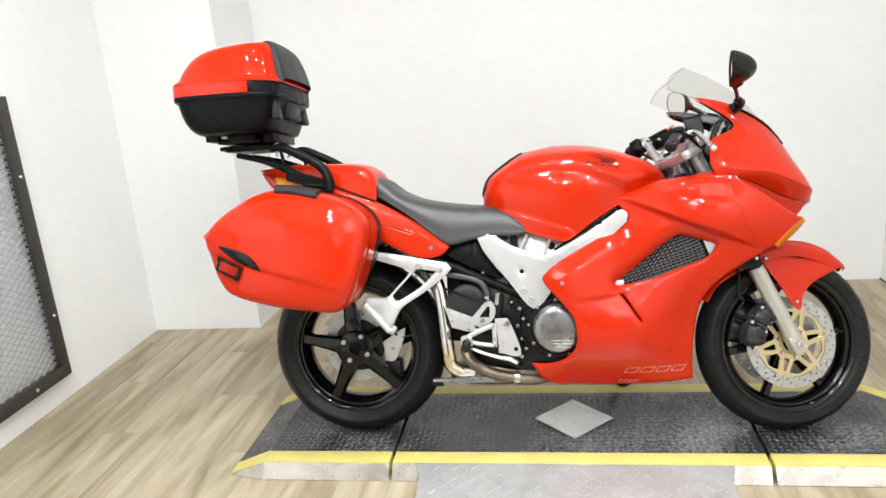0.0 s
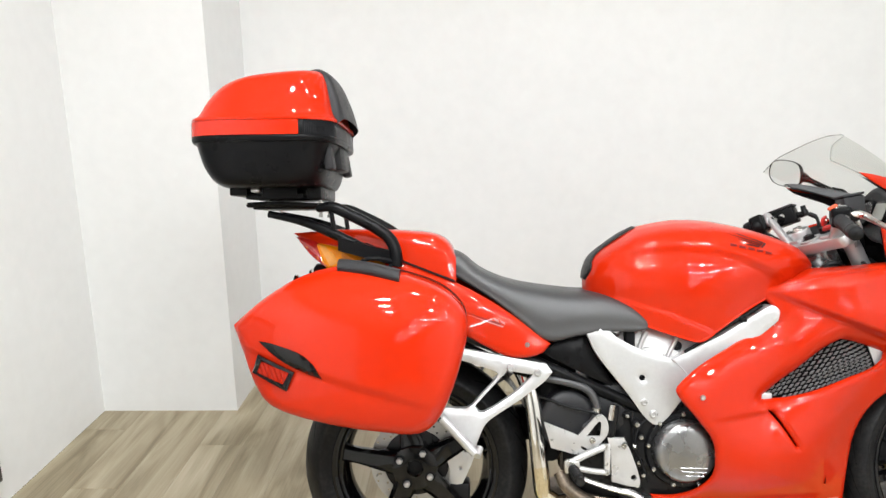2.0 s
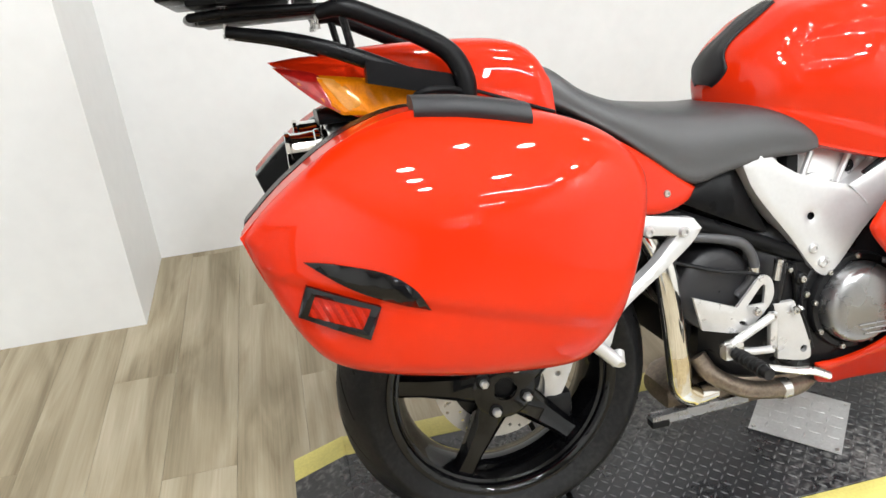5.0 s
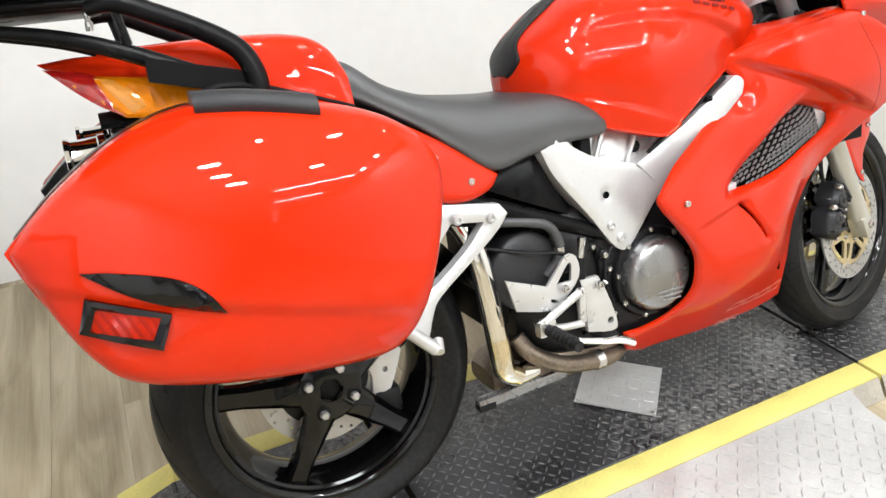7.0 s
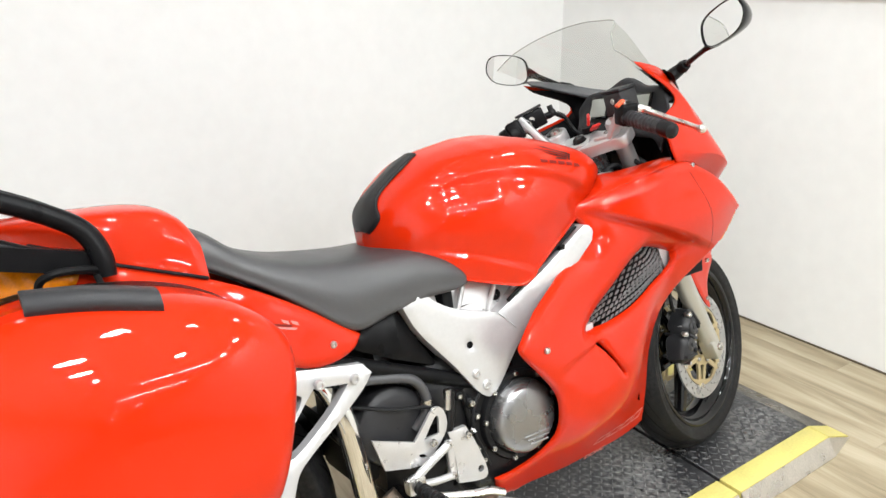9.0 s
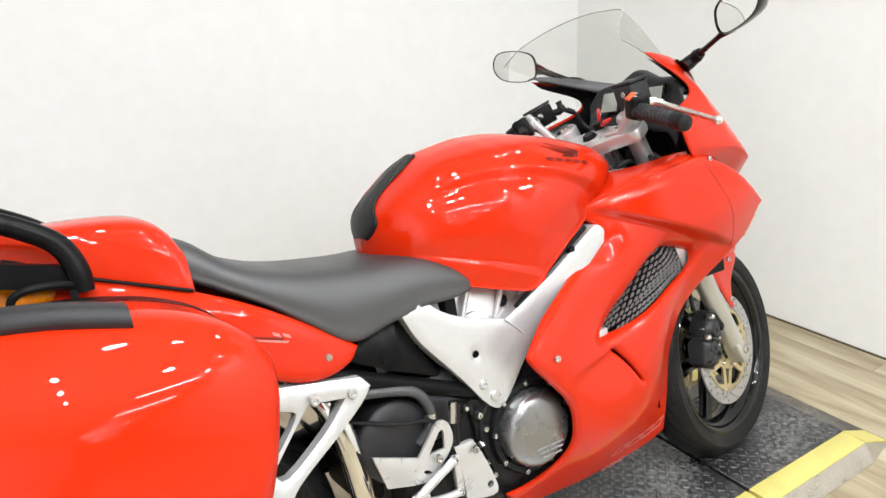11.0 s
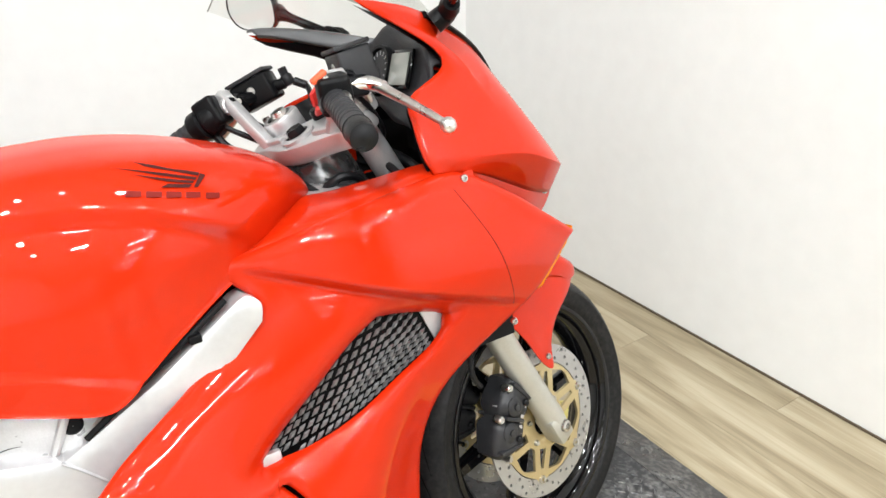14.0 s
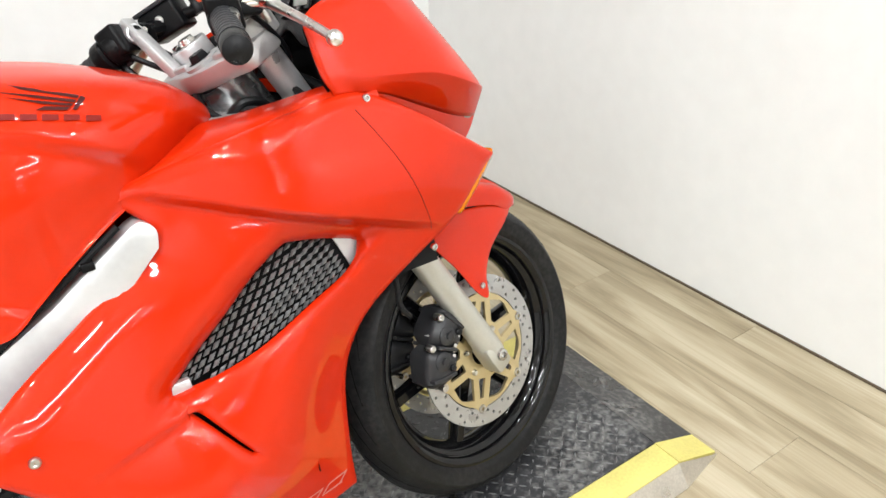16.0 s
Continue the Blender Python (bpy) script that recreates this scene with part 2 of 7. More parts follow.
M_SKIRT = material("dull_aluminium_skirt", (0.56, 0.53, 0.48), 0.30, metal=0.85, vary=0.2, vary_scale=14, rough_vary=0.1)
M_GALV = material("galvanised_mesh", (0.60, 0.61, 0.66), 0.35, metal=0.7, vary=0.1, vary_scale=30)
M_FRAME = material("black_steel_frame", (0.045, 0.042, 0.036), 0.45, metal=0.3, vary=0.35, vary_scale=12, rough_vary=0.12)
M_MESHMETAL = material("dark_mesh_metal", (0.19, 0.193, 0.196), 0.30, metal=0.45, vary=0.15, vary_scale=40)


def dusty(m, dust, scale, low, high, amount):
    """Lays patches of pale dust over a surface, in its own pattern."""
    nt = m.node_tree
    b = nt.nodes["Principled BSDF"]
    geo = nt.nodes.new("ShaderNodeNewGeometry")
    big, fine = nt.nodes.new("ShaderNodeTexNoise"), nt.nodes.new("ShaderNodeTexNoise")
    big.inputs["Scale"].default_value, big.inputs["Detail"].default_value = scale, 4
    fine.inputs["Scale"].default_value, fine.inputs["Detail"].default_value = scale * 22, 5
    both_ = nt.nodes.new("ShaderNodeMath")
    both_.operation = "MULTIPLY"
    span = nt.nodes.new("ShaderNodeMapRange")
    span.inputs["From Min"].default_value, span.inputs["From Max"].default_value = low, high
    span.inputs["To Min"].default_value, span.inputs["To Max"].default_value = 0.0, amount
    mix = nt.nodes.new("ShaderNodeMix")
    mix.data_type = "RGBA"
    old = b.inputs["Base Color"].links[0].from_socket
    for n in (big, fine):
        nt.links.new(geo.outputs["Position"], n.inputs["Vector"])
    nt.links.new(big.outputs["Fac"], both_.inputs[0])
    nt.links.new(fine.outputs["Fac"], both_.inputs[1])
    nt.links.new(both_.outputs[0], span.inputs["Value"])
    nt.links.new(span.outputs[0], mix.inputs["Factor"])
    nt.links.new(old, mix.inputs["A"])
    mix.inputs["B"].default_value = (*dust, 1)
    nt.links.new(mix.outputs["Result"], b.inputs["Base Color"])


dusty(M_TREAD, (0.26, 0.255, 0.245), 3.2, 0.25, 0.42, 0.55)
dusty(M_LUG, (0.34, 0.335, 0.32), 3.2, 0.25, 0.42, 0.6)
dusty(M_RUBBER, (0.045, 0.043, 0.041), 5.0, 0.20, 0.42, 0.35)


# ---- building tools ----
from mathutils import geometry
from mathutils.bvhtree import BVHTree


def part(name, bm, mat, parent=None, label="", smooth=True, sharp=40.0):
    """Links a bmesh as one mesh object under a thing or a part."""
    me = bpy.data.meshes.new(name)
    bmesh.ops.recalc_face_normals(bm, faces=bm.faces)
    if smooth:
        limit = radians(sharp)
        for f in bm.faces:
            f.smooth = True
        for e in bm.edges:
            e.smooth = not (len(e.link_faces) == 2 and e.calc_face_angle(0.0) > limit)
    bm.to_mesh(me)
    bm.free()
    me.materials.append(mat)
    ob = new(name, me)
    if parent is not None:
        ob.parent = parent
    if label:
        tagged(ob, label)
    return ob


def spline(pts, n=8, closed=False):
    """Catmull-Rom through points of any dimension; n steps a span."""
    p = np.array(pts, float)
    k = len(p)
    out = []
    spans = k if closed else k - 1
    for i in range(spans):
        a, b, c, d = (p[(i + j) % k] if closed else p[min(max(i + j, 0), k - 1)] for j in (-1, 0, 1, 2))
        if not closed and i == 0:
            a = 2 * b - c
        if not closed and i == spans - 1:
            d = 2 * c - b
        for s in range(n):
            t = s / n
            out.append(0.5 * (2 * b + (c - a) * t + (2 * a - 5 * b + 4 * c - d) * t * t + (3 * b - 3 * c + d - a) * t ** 3))
    if not closed:
        out.append(p[-1])
    return np.array(out)


def outline(pts, n=6):
    """A closed curve; a point with a third number is a corner."""
    corners = [i for i, q in enumerate(pts) if len(q) > 2]
    flat = [tuple(q[:2]) for q in pts]
    if not corners:
        return spline(flat, n, True)
    out = []
    for a, b in zip(corners, corners[1:] + [corners[0] + len(pts)]):
        out.extend(spline([flat[i % len(pts)] for i in range(a, b + 1)], n)[:-1])
    return np.array(out)


def surf(rows, nu=6, nv=6, close_u=False, close_v=False, mirror=False, caps=False):
    """A smooth sheet through rows of control points; mirror doubles it over y = 0, seamed where y = 0."""
    a = np.array([spline(r, nv, close_v) for r in np.array(rows, float)])
    a = np.array([spline(a[:, j], nu, close_u) for j in range(a.shape[1])]).transpose(1, 0, 2)
    bm = bmesh.new()
    for sign in ((1, -1) if mirror else (1,)):
        v = [[bm.verts.new((p[0], sign * p[1], p[2])) for p in row] for row in a]
        nr, nc = len(v), len(v[0])
        for i in range(nr if close_u else nr - 1):
            for j in range(nc if close_v else nc - 1):
                q = [v[i][j], v[(i + 1) % nr][j], v[(i + 1) % nr][(j + 1) % nc], v[i][(j + 1) % nc]]
                if sign < 0:
                    q.reverse()
                bm.faces.new(q)
        if caps:
            for row in (v[0], v[-1]):
                bm.faces.new(row)
    bmesh.ops.remove_doubles(bm, verts=bm.verts, dist=2e-5)
    return bm


def lathe(profile, segs=48, axis="y", centre=(0, 0, 0), start=0.0, sweep=360.0, bm=None):
    """A body of revolution: profile of (radius, along)."""
    bm = bm or bmesh.new()
    whole = abs(sweep - 360) < 1e-6
    count = segs if whole else segs + 1
    rings = []
    for i in range(count):
        a = radians(start + sweep * i / segs)
        ring = []
        for r, h in profile:
            u, w = r * math.cos(a), r * math.sin(a)
            p = {"y": (u, h, w), "x": (h, u, w), "z": (u, w, h)}[axis]
            ring.append(bm.verts.new(Vector(p) + Vector(centre)))
        rings.append(ring)
    for i in range(segs):
        a, b = rings[i], rings[(i + 1) % count]
        for j in range(len(profile) - 1):
            bm.faces.new((a[j], b[j], b[j + 1], a[j + 1]))
    bmesh.ops.remove_doubles(bm, verts=bm.verts, dist=1e-5)
    return bm


def tube(pts, r, segs=12, n=8, bm=None, smooth=True, flat=1.0):
    """A round bar along points; r may be a list, one a point."""
    bm = bm or bmesh.new()
    rad = r if isinstance(r, (list, tuple)) else [r] * len(pts)
    data = np.array([[*p, q] for p, q in zip(pts, rad)], float)
    if smooth and len(pts) > 2:
        data = spline(data, n)
    rings, up = [], Vector((0, 0, 1))
    for i, row in enumerate(data):
        a, b = Vector(data[max(i - 1, 0)][:3]), Vector(data[min(i + 1, len(data) - 1)][:3])
        d = (b - a).normalized()
        if i == 0:
            up = Vector((0, 0, 1)) if abs(d.z) < 0.9 else Vector((1, 0, 0))
        side = d.cross(up).normalized()
        up = side.cross(d).normalized()
        rings.append([bm.verts.new(Vector(row[:3]) + float(row[3]) * (math.cos(t) * side + flat * math.sin(t) * up))
                      for t in (2 * math.pi * k / segs for k in range(segs))])
    for a, b in zip(rings, rings[1:]):
        for k in range(segs):
            bm.faces.new((a[k], a[(k + 1) % segs], b[(k + 1) % segs], b[k]))
    bm.faces.new(rings[0][::-1])
    bm.faces.new(rings[-1])
    return bm


def block(x0, x1, y0, y1, z0, z1, bevel=0.0, segs=2, bm=None):
    bm = bm or bmesh.new()
    vs = [bm.verts.new((x, y, z)) for x in (x0, x1) for y in (y0, y1) for z in (z0, z1)]
    fs = [bm.faces.new([vs[i] for i in q]) for q in ((0, 1, 3, 2), (4, 6, 7, 5), (0, 4, 5, 1), (2, 3, 7, 6), (0, 2, 6, 4), (1, 5, 7, 3))]
    if bevel > 0:
        edges = list({e for f in fs for e in f.edges})
        bmesh.ops.bevel(bm, geom=edges, offset=bevel, segments=segs, affect="EDGES", profile=0.5)
    return bm


def moved(bm, m):
    bmesh.ops.transform(bm, matrix=m, verts=bm.verts)
    return bm


def inside(px, pz, poly):
    """Which of the points lie in the polygon."""
    hit = np.zeros(len(px), bool)
    x0, z0 = poly[:, 0], poly[:, 1]
    x1, z1 = np.roll(x0, -1), np.roll(z0, -1)
    for a, b, c, d in zip(x0, z0, x1, z1):
        if b == d:
            continue
        hit ^= ((b > pz) != (d > pz)) & (px < (c - a) * (pz - b) / (d - b) + a)
    return hit


def edge_distance(px, pz, poly):
    best = np.full(len(px), 1e9)
    q = np.stack([px, pz], 1)
    for a, b in zip(poly, np.roll(poly, -1, 0)):
        ab = b - a
        t = np.clip(((q - a) @ ab) / max(ab @ ab, 1e-12), 0, 1)
        best = np.minimum(best, np.hypot(*(q - a - t[:, None] * ab).T))
    return best


def height(ctrl, soft=0.04):
    """A smooth field y(x, z) through control points (x, z, y)."""
    c = np.array(ctrl, float)
    base = lambda q: np.c_[np.ones(len(q)), q]  # noqa: E731
    phi = lambda q: np.sqrt(((q[:, None] - c[None, :, :2]) ** 2).sum(-1) + soft ** 2)  # noqa: E731
    k = len(c)
    a = np.zeros((k + 3, k + 3))
    a[:k, :k], a[:k, k:], a[k:, :k] = phi(c[:, :2]), base(c[:, :2]), base(c[:, :2]).T
    w = np.linalg.solve(a, np.r_[c[:, 2], 0, 0, 0])
    return lambda px, pz: phi(np.stack([px, pz], 1)) @ w[:k] + base(np.stack([px, pz], 1)) @ w[k:]


def dense(loop, most):
    """The same closed loop with no side longer than the given length."""
    out = []
    for a, b in zip(loop, np.roll(loop, -1, 0)):
        n = max(1, int(math.ceil(np.hypot(*(b - a)) / most)))
        out += [a + (b - a) * k / n for k in range(n)]
    return np.array(out)


def offset_loop(loop, by, inwards):
    """The closed loop moved sideways, into itself or out of itself."""
    t = np.roll(loop, -1, 0) - np.roll(loop, 1, 0)
    n = np.stack([-t[:, 1], t[:, 0]], 1) / np.maximum(np.hypot(t[:, 0], t[:, 1]), 1e-9)[:, None]
    x, z = loop[:, 0], loop[:, 1]
    area = np.sum(x * np.roll(z, -1) - np.roll(x, -1) * z)
    return loop + n * by * (1 if (area > 0) == inwards else -1)


def sheet(edge, field, holes=(), step=0.012, thick=0.004, roll=0.006, band=0.014, steps=(), side=-1, bm=None, lines=()):
    """A moulded panel: outline in x and z, y from a field, its rim rolled inwards, with real thickness.
    steps: ledges (x0, z0, x1, z1, depth, width): left of the line the panel is set in by depth."""
    loops = [np.array(edge)] + [np.array(h) for h in holes]
    rings = roll > 0 and band >= 0.012
    if rings:
        loops = [dense(lp, step * 0.8) for lp in loops]
    verts, edges = [], []
    for lp in loops:
        k = len(verts)
        verts += [tuple(p) for p in lp]
        edges += [(k + i, k + (i + 1) % len(lp)) for i in range(len(lp))]
    lo, hi = loops[0].min(0), loops[0].max(0)
    gx, gz = np.meshgrid(np.arange(lo[0], hi[0], step), np.arange(lo[1], hi[1], step))
    gx = gx + (np.arange(len(gx)) % 2)[:, None] * step / 2
    gx, gz = gx.ravel(), gz.ravel()
    keep = inside(gx, gz, loops[0])
    for h in loops[1:]:
        keep &= ~inside(gx, gz, h)
    for lp in loops:
        keep &= edge_distance(gx, gz, lp) > (band * 1.05 if rings else step * 0.45)
    if rings:
        # rows of points along the rim, so that its roll runs even
        for part_way in (0.14, 0.34, 0.62, 0.96):
            for i, lp in enumerate(loops):
                q = offset_loop(lp, part_way * band, i == 0)
                fits = inside(q[:, 0], q[:, 1], loops[0])
                for h in loops[1:]:
                    fits &= ~inside(q[:, 0], q[:, 1], h)
                for other in loops:
                    fits &= edge_distance(q[:, 0], q[:, 1], other) > part_way * band * 0.93
                verts += [tuple(p) for p in q[fits]]
    for ln_ in lines:
        ln_ = np.array(ln_)
        ok_ = inside(ln_[:, 0], ln_[:, 1], loops[0])
        for h in loops[1:]:
            ok_ &= ~inside(ln_[:, 0], ln_[:, 1], h)
        for lp in loops:
            ok_ &= edge_distance(ln_[:, 0], ln_[:, 1], lp) > (band * 1.05 if rings else step * 0.45)
        keep &= edge_distance(gx, gz, np.concatenate([ln_, ln_[::-1]])) > step * 0.5
        last = None
        for good, p in zip(ok_, ln_):
            if good:
                verts.append(tuple(p))
                if last is not None:
                    edges.append((last, len(verts) - 1))
            last = len(verts) - 1 if good else None
    verts += list(zip(gx[keep], gz[keep]))
    res = geometry.delaunay_2d_cdt([Vector(v) for v in verts], edges, [], 0, 1e-6)
    pv = np.array([tuple(v) for v in res[0]])
    tri = np.array([f for f in res[2] if len(f) == 3])
    mid = pv[tri].mean(1)
    ok = inside(mid[:, 0], mid[:, 1], loops[0])
    for h in loops[1:]:
        ok &= ~inside(mid[:, 0], mid[:, 1], h)
    tri = tri[ok]
    y = field(pv[:, 0], pv[:, 1])
    dist = np.min([edge_distance(pv[:, 0], pv[:, 1], lp) for lp in loops], 0)
    u = np.clip(1 - dist / band, 0, 1)
    y = y - side * roll * (1 - np.sqrt(1 - u * u))
    for x0, z0, x1, z1, depth, width in steps:
        a, ab = np.array([x0, z0]), np.array([x1 - x0, z1 - z0])
        ln = np.hypot(*ab)
        rel = pv - a
        t = rel @ ab / ln ** 2
        dsg = (ab[0] * rel[:, 1] - ab[1] * rel[:, 0]) / ln
        s = np.clip(dsg / width + 0.5, 0, 1)
        fade = np.clip((t + 0.08) / 0.16, 0, 1) * np.clip((1.08 - t) / 0.16, 0, 1)
        y = y - side * depth * s * s * (3 - 2 * s) * fade * fade * (3 - 2 * fade)
    bm = bm or bmesh.new()
    used = sorted(set(tri.ravel()))
    out = {i: bm.verts.new((pv[i, 0], y[i], pv[i, 1])) for i in used}
    inn = {i: bm.verts.new((pv[i, 0], y[i] - side * thick, pv[i, 1])) for i in used}
    count = {}
    for t in tri:
        a, b, c = (int(i) for i in t)
        bm.faces.new((out[a], out[b], out[c]))
        bm.faces.new((inn[c], inn[b], inn[a]))
        for p, q in ((a, b), (b, c), (c, a)):
            count.setdefault((min(p, q), max(p, q)), []).append((p, q))
    for pairs in count.values():
        if len(pairs) == 1:
            p, q = pairs[0]
            bm.faces.new((out[q], out[p], inn[p], inn[q]))
    return bm


def plate(edge, y0, y1, bevel=0.0, holes=(), bm=None, segs=2):
    """A flat plate cut to an outline in x and z, from y0 to y1, its rim bevelled."""
    bm = bm or bmesh.new()
    if not len(holes):
        a = [bm.verts.new((p[0], y0, p[1])) for p in edge]
        f = bm.faces.new(a)
        got = bmesh.ops.extrude_face_region(bm, geom=[f])
        vs = [g for g in got["geom"] if isinstance(g, bmesh.types.BMVert)]
        bmesh.ops.translate(bm, vec=(0, y1 - y0, 0), verts=vs)
        if bevel > 0:
            rim = [e for e in bm.edges if len(e.link_faces) == 2 and abs(e.verts[0].co.y - e.verts[1].co.y) < 1e-6
                   and min(len(g.verts) for g in e.link_faces) == 4 and max(len(g.verts) for g in e.link_faces) > 4]
            bmesh.ops.bevel(bm, geom=rim, offset=bevel, segments=segs, affect="EDGES", profile=0.5)
        return bm
    side = -1 if y0 < y1 else 1
    return sheet(edge, lambda px, pz: np.full(len(px), y0), holes, step=0.03, thick=abs(y1 - y0), roll=bevel, band=max(bevel * 1.6, 1e-4),
                 side=side, bm=bm)


def ring_hole(x, z, r, n=10, squash=1.0, turn=0.0):
    c, s = math.cos(radians(turn)), math.sin(radians(turn))
    return [(x + r * (math.cos(a) * c - squash * math.sin(a) * s), z + r * (math.cos(a) * s + squash * math.sin(a) * c))
            for a in (2 * math.pi * k / n for k in range(n))]


def bolt(x, y, z, r=0.006, parent=None, mat=None, h=0.004, name="bolt"):
    """A domed socket bolt whose head looks to the bike's right (-y)."""
    bm = lathe([(0.0005, -h * 0.35), (r * 0.45, -h * 0.35), (r * 0.5, -h), (r * 0.8, -h * 0.95), (r, -h * 0.5), (r, 0.002)], 12)
    ob = part(name, moved(bm, Matrix.Translation((x, y, z))), mat or M_STEEL, parent)
    return ob


def empty(name, m=None):
    ob = new(name)
    ob.empty_display_size = 0.1
    if m is not None:
        ob.matrix_world = m
    return ob


# ---- the room ----
def wall(name, x0, x1, y0, y1, z0, z1, label, mat=None):
    ob = part(name, block(x0, x1, y0, y1, z0, z1), mat or M_WALL, smooth=False)
    return tagged(ob, label, "wall", kind="structure")


T = 0.12
wall("wall_north", -1.605, ROOM_X1, ROOM_Y1, ROOM_Y1 + T, 0, ROOM_H, "smooth white painted wall behind the motorcycle")
wall("wall_corner", ROOM_X0, -1.605, 1.078, ROOM_Y1 + T, 0, ROOM_H, "white painted boxed-out wall corner")
wall("wall_west", ROOM_X0 - T, ROOM_X0, ROOM_Y0, ROOM_Y1 + T, 0, ROOM_H, "white painted side wall with a mesh panel on it")
wall("wall_east", ROOM_X1, ROOM_X1 + T, ROOM_Y0, ROOM_Y1 + T, 0, ROOM_H, "white painted side wall with a ledge line")
# the grey end wall is never in view, added only to close the room
wall("wall_south", ROOM_X0 - T, ROOM_X1 + T, ROOM_Y0 - T, ROOM_Y0, 0, ROOM_H, "plain grey end wall, added unseen to close the room", M_WALLGREY)
tagged(part("ceiling", block(ROOM_X0 - T, ROOM_X1 + T, ROOM_Y0 - T, ROOM_Y1 + T, ROOM_H, ROOM_H + T), M_CEIL, smooth=False),
       "plain white painted workshop ceiling", "ceiling", kind="structure")
tagged(part("trim", block(ROOM_X1 - 0.016, ROOM_X1 - 0.001, ROOM_Y0, ROOM_Y1, 1.262, 1.280, 0.003), M_WALL),
       "thin white ledge strip along the side wall", "trim", kind="structure")

# the strip's dark colour also carries the thin shadow at the wall foot
tagged(part("trim", block(ROOM_X1 - 0.005, ROOM_X1 - 0.0005, -5.2, ROOM_Y1, 0.0005, 0.007), M_JOINT, smooth=False),
       "dark strip along the wall foot, for the dirty gap and its shadow", "trim", kind="structure")

floor = tagged(part("floor", block(ROOM_X0, ROOM_X1, ROOM_Y0, ROOM_Y1, -0.08, -0.0035), M_JOINT, smooth=False),
               "light oak-look vinyl plank floor", "floor", kind="structure")


part("floor_far_side", block(ROOM_X0, ROOM_X1, ROOM_Y0, -5.2, -0.003, -0.001), M_FLOOR, floor, "oak-look floor of the far room", smooth=False)


def strip_fixture():
    base = empty("ceiling_light")
    tagged(base, "white linear ceiling light with a frosted diffuser", "ceiling light", "workshop ceiling lights")
    part("housing", block(-0.64, 0.64, -0.075, 0.075, -0.06, 0.0, 0.006), M_CEIL, base)
    part("diffuser", block(-0.61, 0.61, -0.055, 0.055, -0.072, -0.0605, 0.004), M_CEIL, base)
    return base


first = strip_fixture()
first.matrix_world = pose(STRIPS[0][0], STRIPS[0][1], ROOM_H)
for sx, sy in STRIPS[1:]:
    copy_thing(first, pose(sx, sy, ROOM_H))


def round_fixture():
    base = empty("ceiling_spot")
    tagged(base, "round white recessed ceiling light", "ceiling light", "round ceiling lights")
    part("trim_ring", lathe([(0.083, -0.049), (0.085, -0.052), (0.105, -0.050), (0.110, -0.002), (0.083, -0.002)], 32, axis="z"), M_CEIL, base)
    return base


first = round_fixture()
first.matrix_world = pose(SPOTS[0][0], SPOTS[0][1], ROOM_H)
for sx, sy in SPOTS[1:]:
    copy_thing(first, pose(sx, sy, ROOM_H))


# mesh panel on the side wall
def mesh_panel():
    base = empty("mesh_panel", pose(ROOM_X0 + 0.012, 0.0, 0.0))
    tagged(base, "black framed wire mesh panel fixed to the white wall", "mesh panel")
    y0, y1, z0, z1, w = -1.25, 0.30, 0.12, 1.32, 0.055
    part("frame_rail", block(0, 0.035, y0, y1, z0, z0 + w, 0.004), M_FRAME, base)
    part("frame_rail", block(0, 0.035, y0, y1, z1 - w, z1, 0.004), M_FRAME, base)
    part("frame_post", block(0, 0.0345, y0, y0 + w, z0 + w, z1 - w, 0.004), M_FRAME, base)
    part("frame_post", block(0, 0.0345, y1 - w, y1, z0 + w, z1 - w, 0.004), M_FRAME, base)
    verts, faces = [], []
    ya, yb, za, zb, p, t = y0 + w, y1 - w, z0 + w, z1 - w, 0.030, 0.0022
    rise = 0.62

    def bar(a, b):
        k = len(verts)
        dy, dz = b[0] - a[0], b[1] - a[1]
        ln = math.hypot(dy, dz)
        ny, nz = -dz / ln * t, dy / ln * t
        for q in (a, b):
            verts.extend([(0.010, q[0] + ny, q[1] + nz), (0.010, q[0] - ny, q[1] - nz), (0.015, q[0] - ny, q[1] - nz), (0.015, q[0] + ny, q[1] + nz)])
        faces.extend([(k + i, k + (i + 1) % 4, k + 4 + (i + 1) % 4, k + 4 + i) for i in range(4)])

    for sign in (1, -1):
        c = -3.0
        while c < 4.0:
            a_z = za + c
            pts = []
            for yy in (ya, yb):
                pts.append((yy, a_z + sign * rise * (yy - ya)))
            (ay, az), (by, bz) = pts
            s0, s1 = 0.0, 1.0
            for lim, up in ((za, False), (zb, True)):
                fa, fb = (az - lim, bz - lim) if not up else (lim - az, lim - bz)
                if fa < 0 and fb < 0:
                    s0, s1 = 1.0, 0.0
                elif fa < 0:
                    s0 = max(s0, fa / (fa - fb))
                elif fb < 0:
                    s1 = min(s1, fa / (fa - fb))
            if s1 - s0 > 0.004:
                bar((ay + s0 * (by - ay), az + s0 * (bz - az)), (ay + s1 * (by - ay), az + s1 * (bz - az)))
            c += p
    me = bpy.data.meshes.new("wire_mesh")
    me.from_pydata(verts, [], faces)
    me.materials.append(M_GALV)
    ob = new("wire_mesh", me)
    ob.parent = base
    for z in (0.4, 1.0):
        part("screw", moved(lathe([(0.0005, 0.004), (0.006, 0.004), (0.008, 0.0)], 10, axis="x"), Matrix.Translation((0.035, y1 - w / 2, z))), M_STEEL, base)
    part("screw", moved(lathe([(0.0005, 0.004), (0.006, 0.004), (0.008, 0.0)], 10, axis="x"), Matrix.Translation((0.035, 0.08, z0 + w / 2))), M_STEEL, base)


mesh_panel()


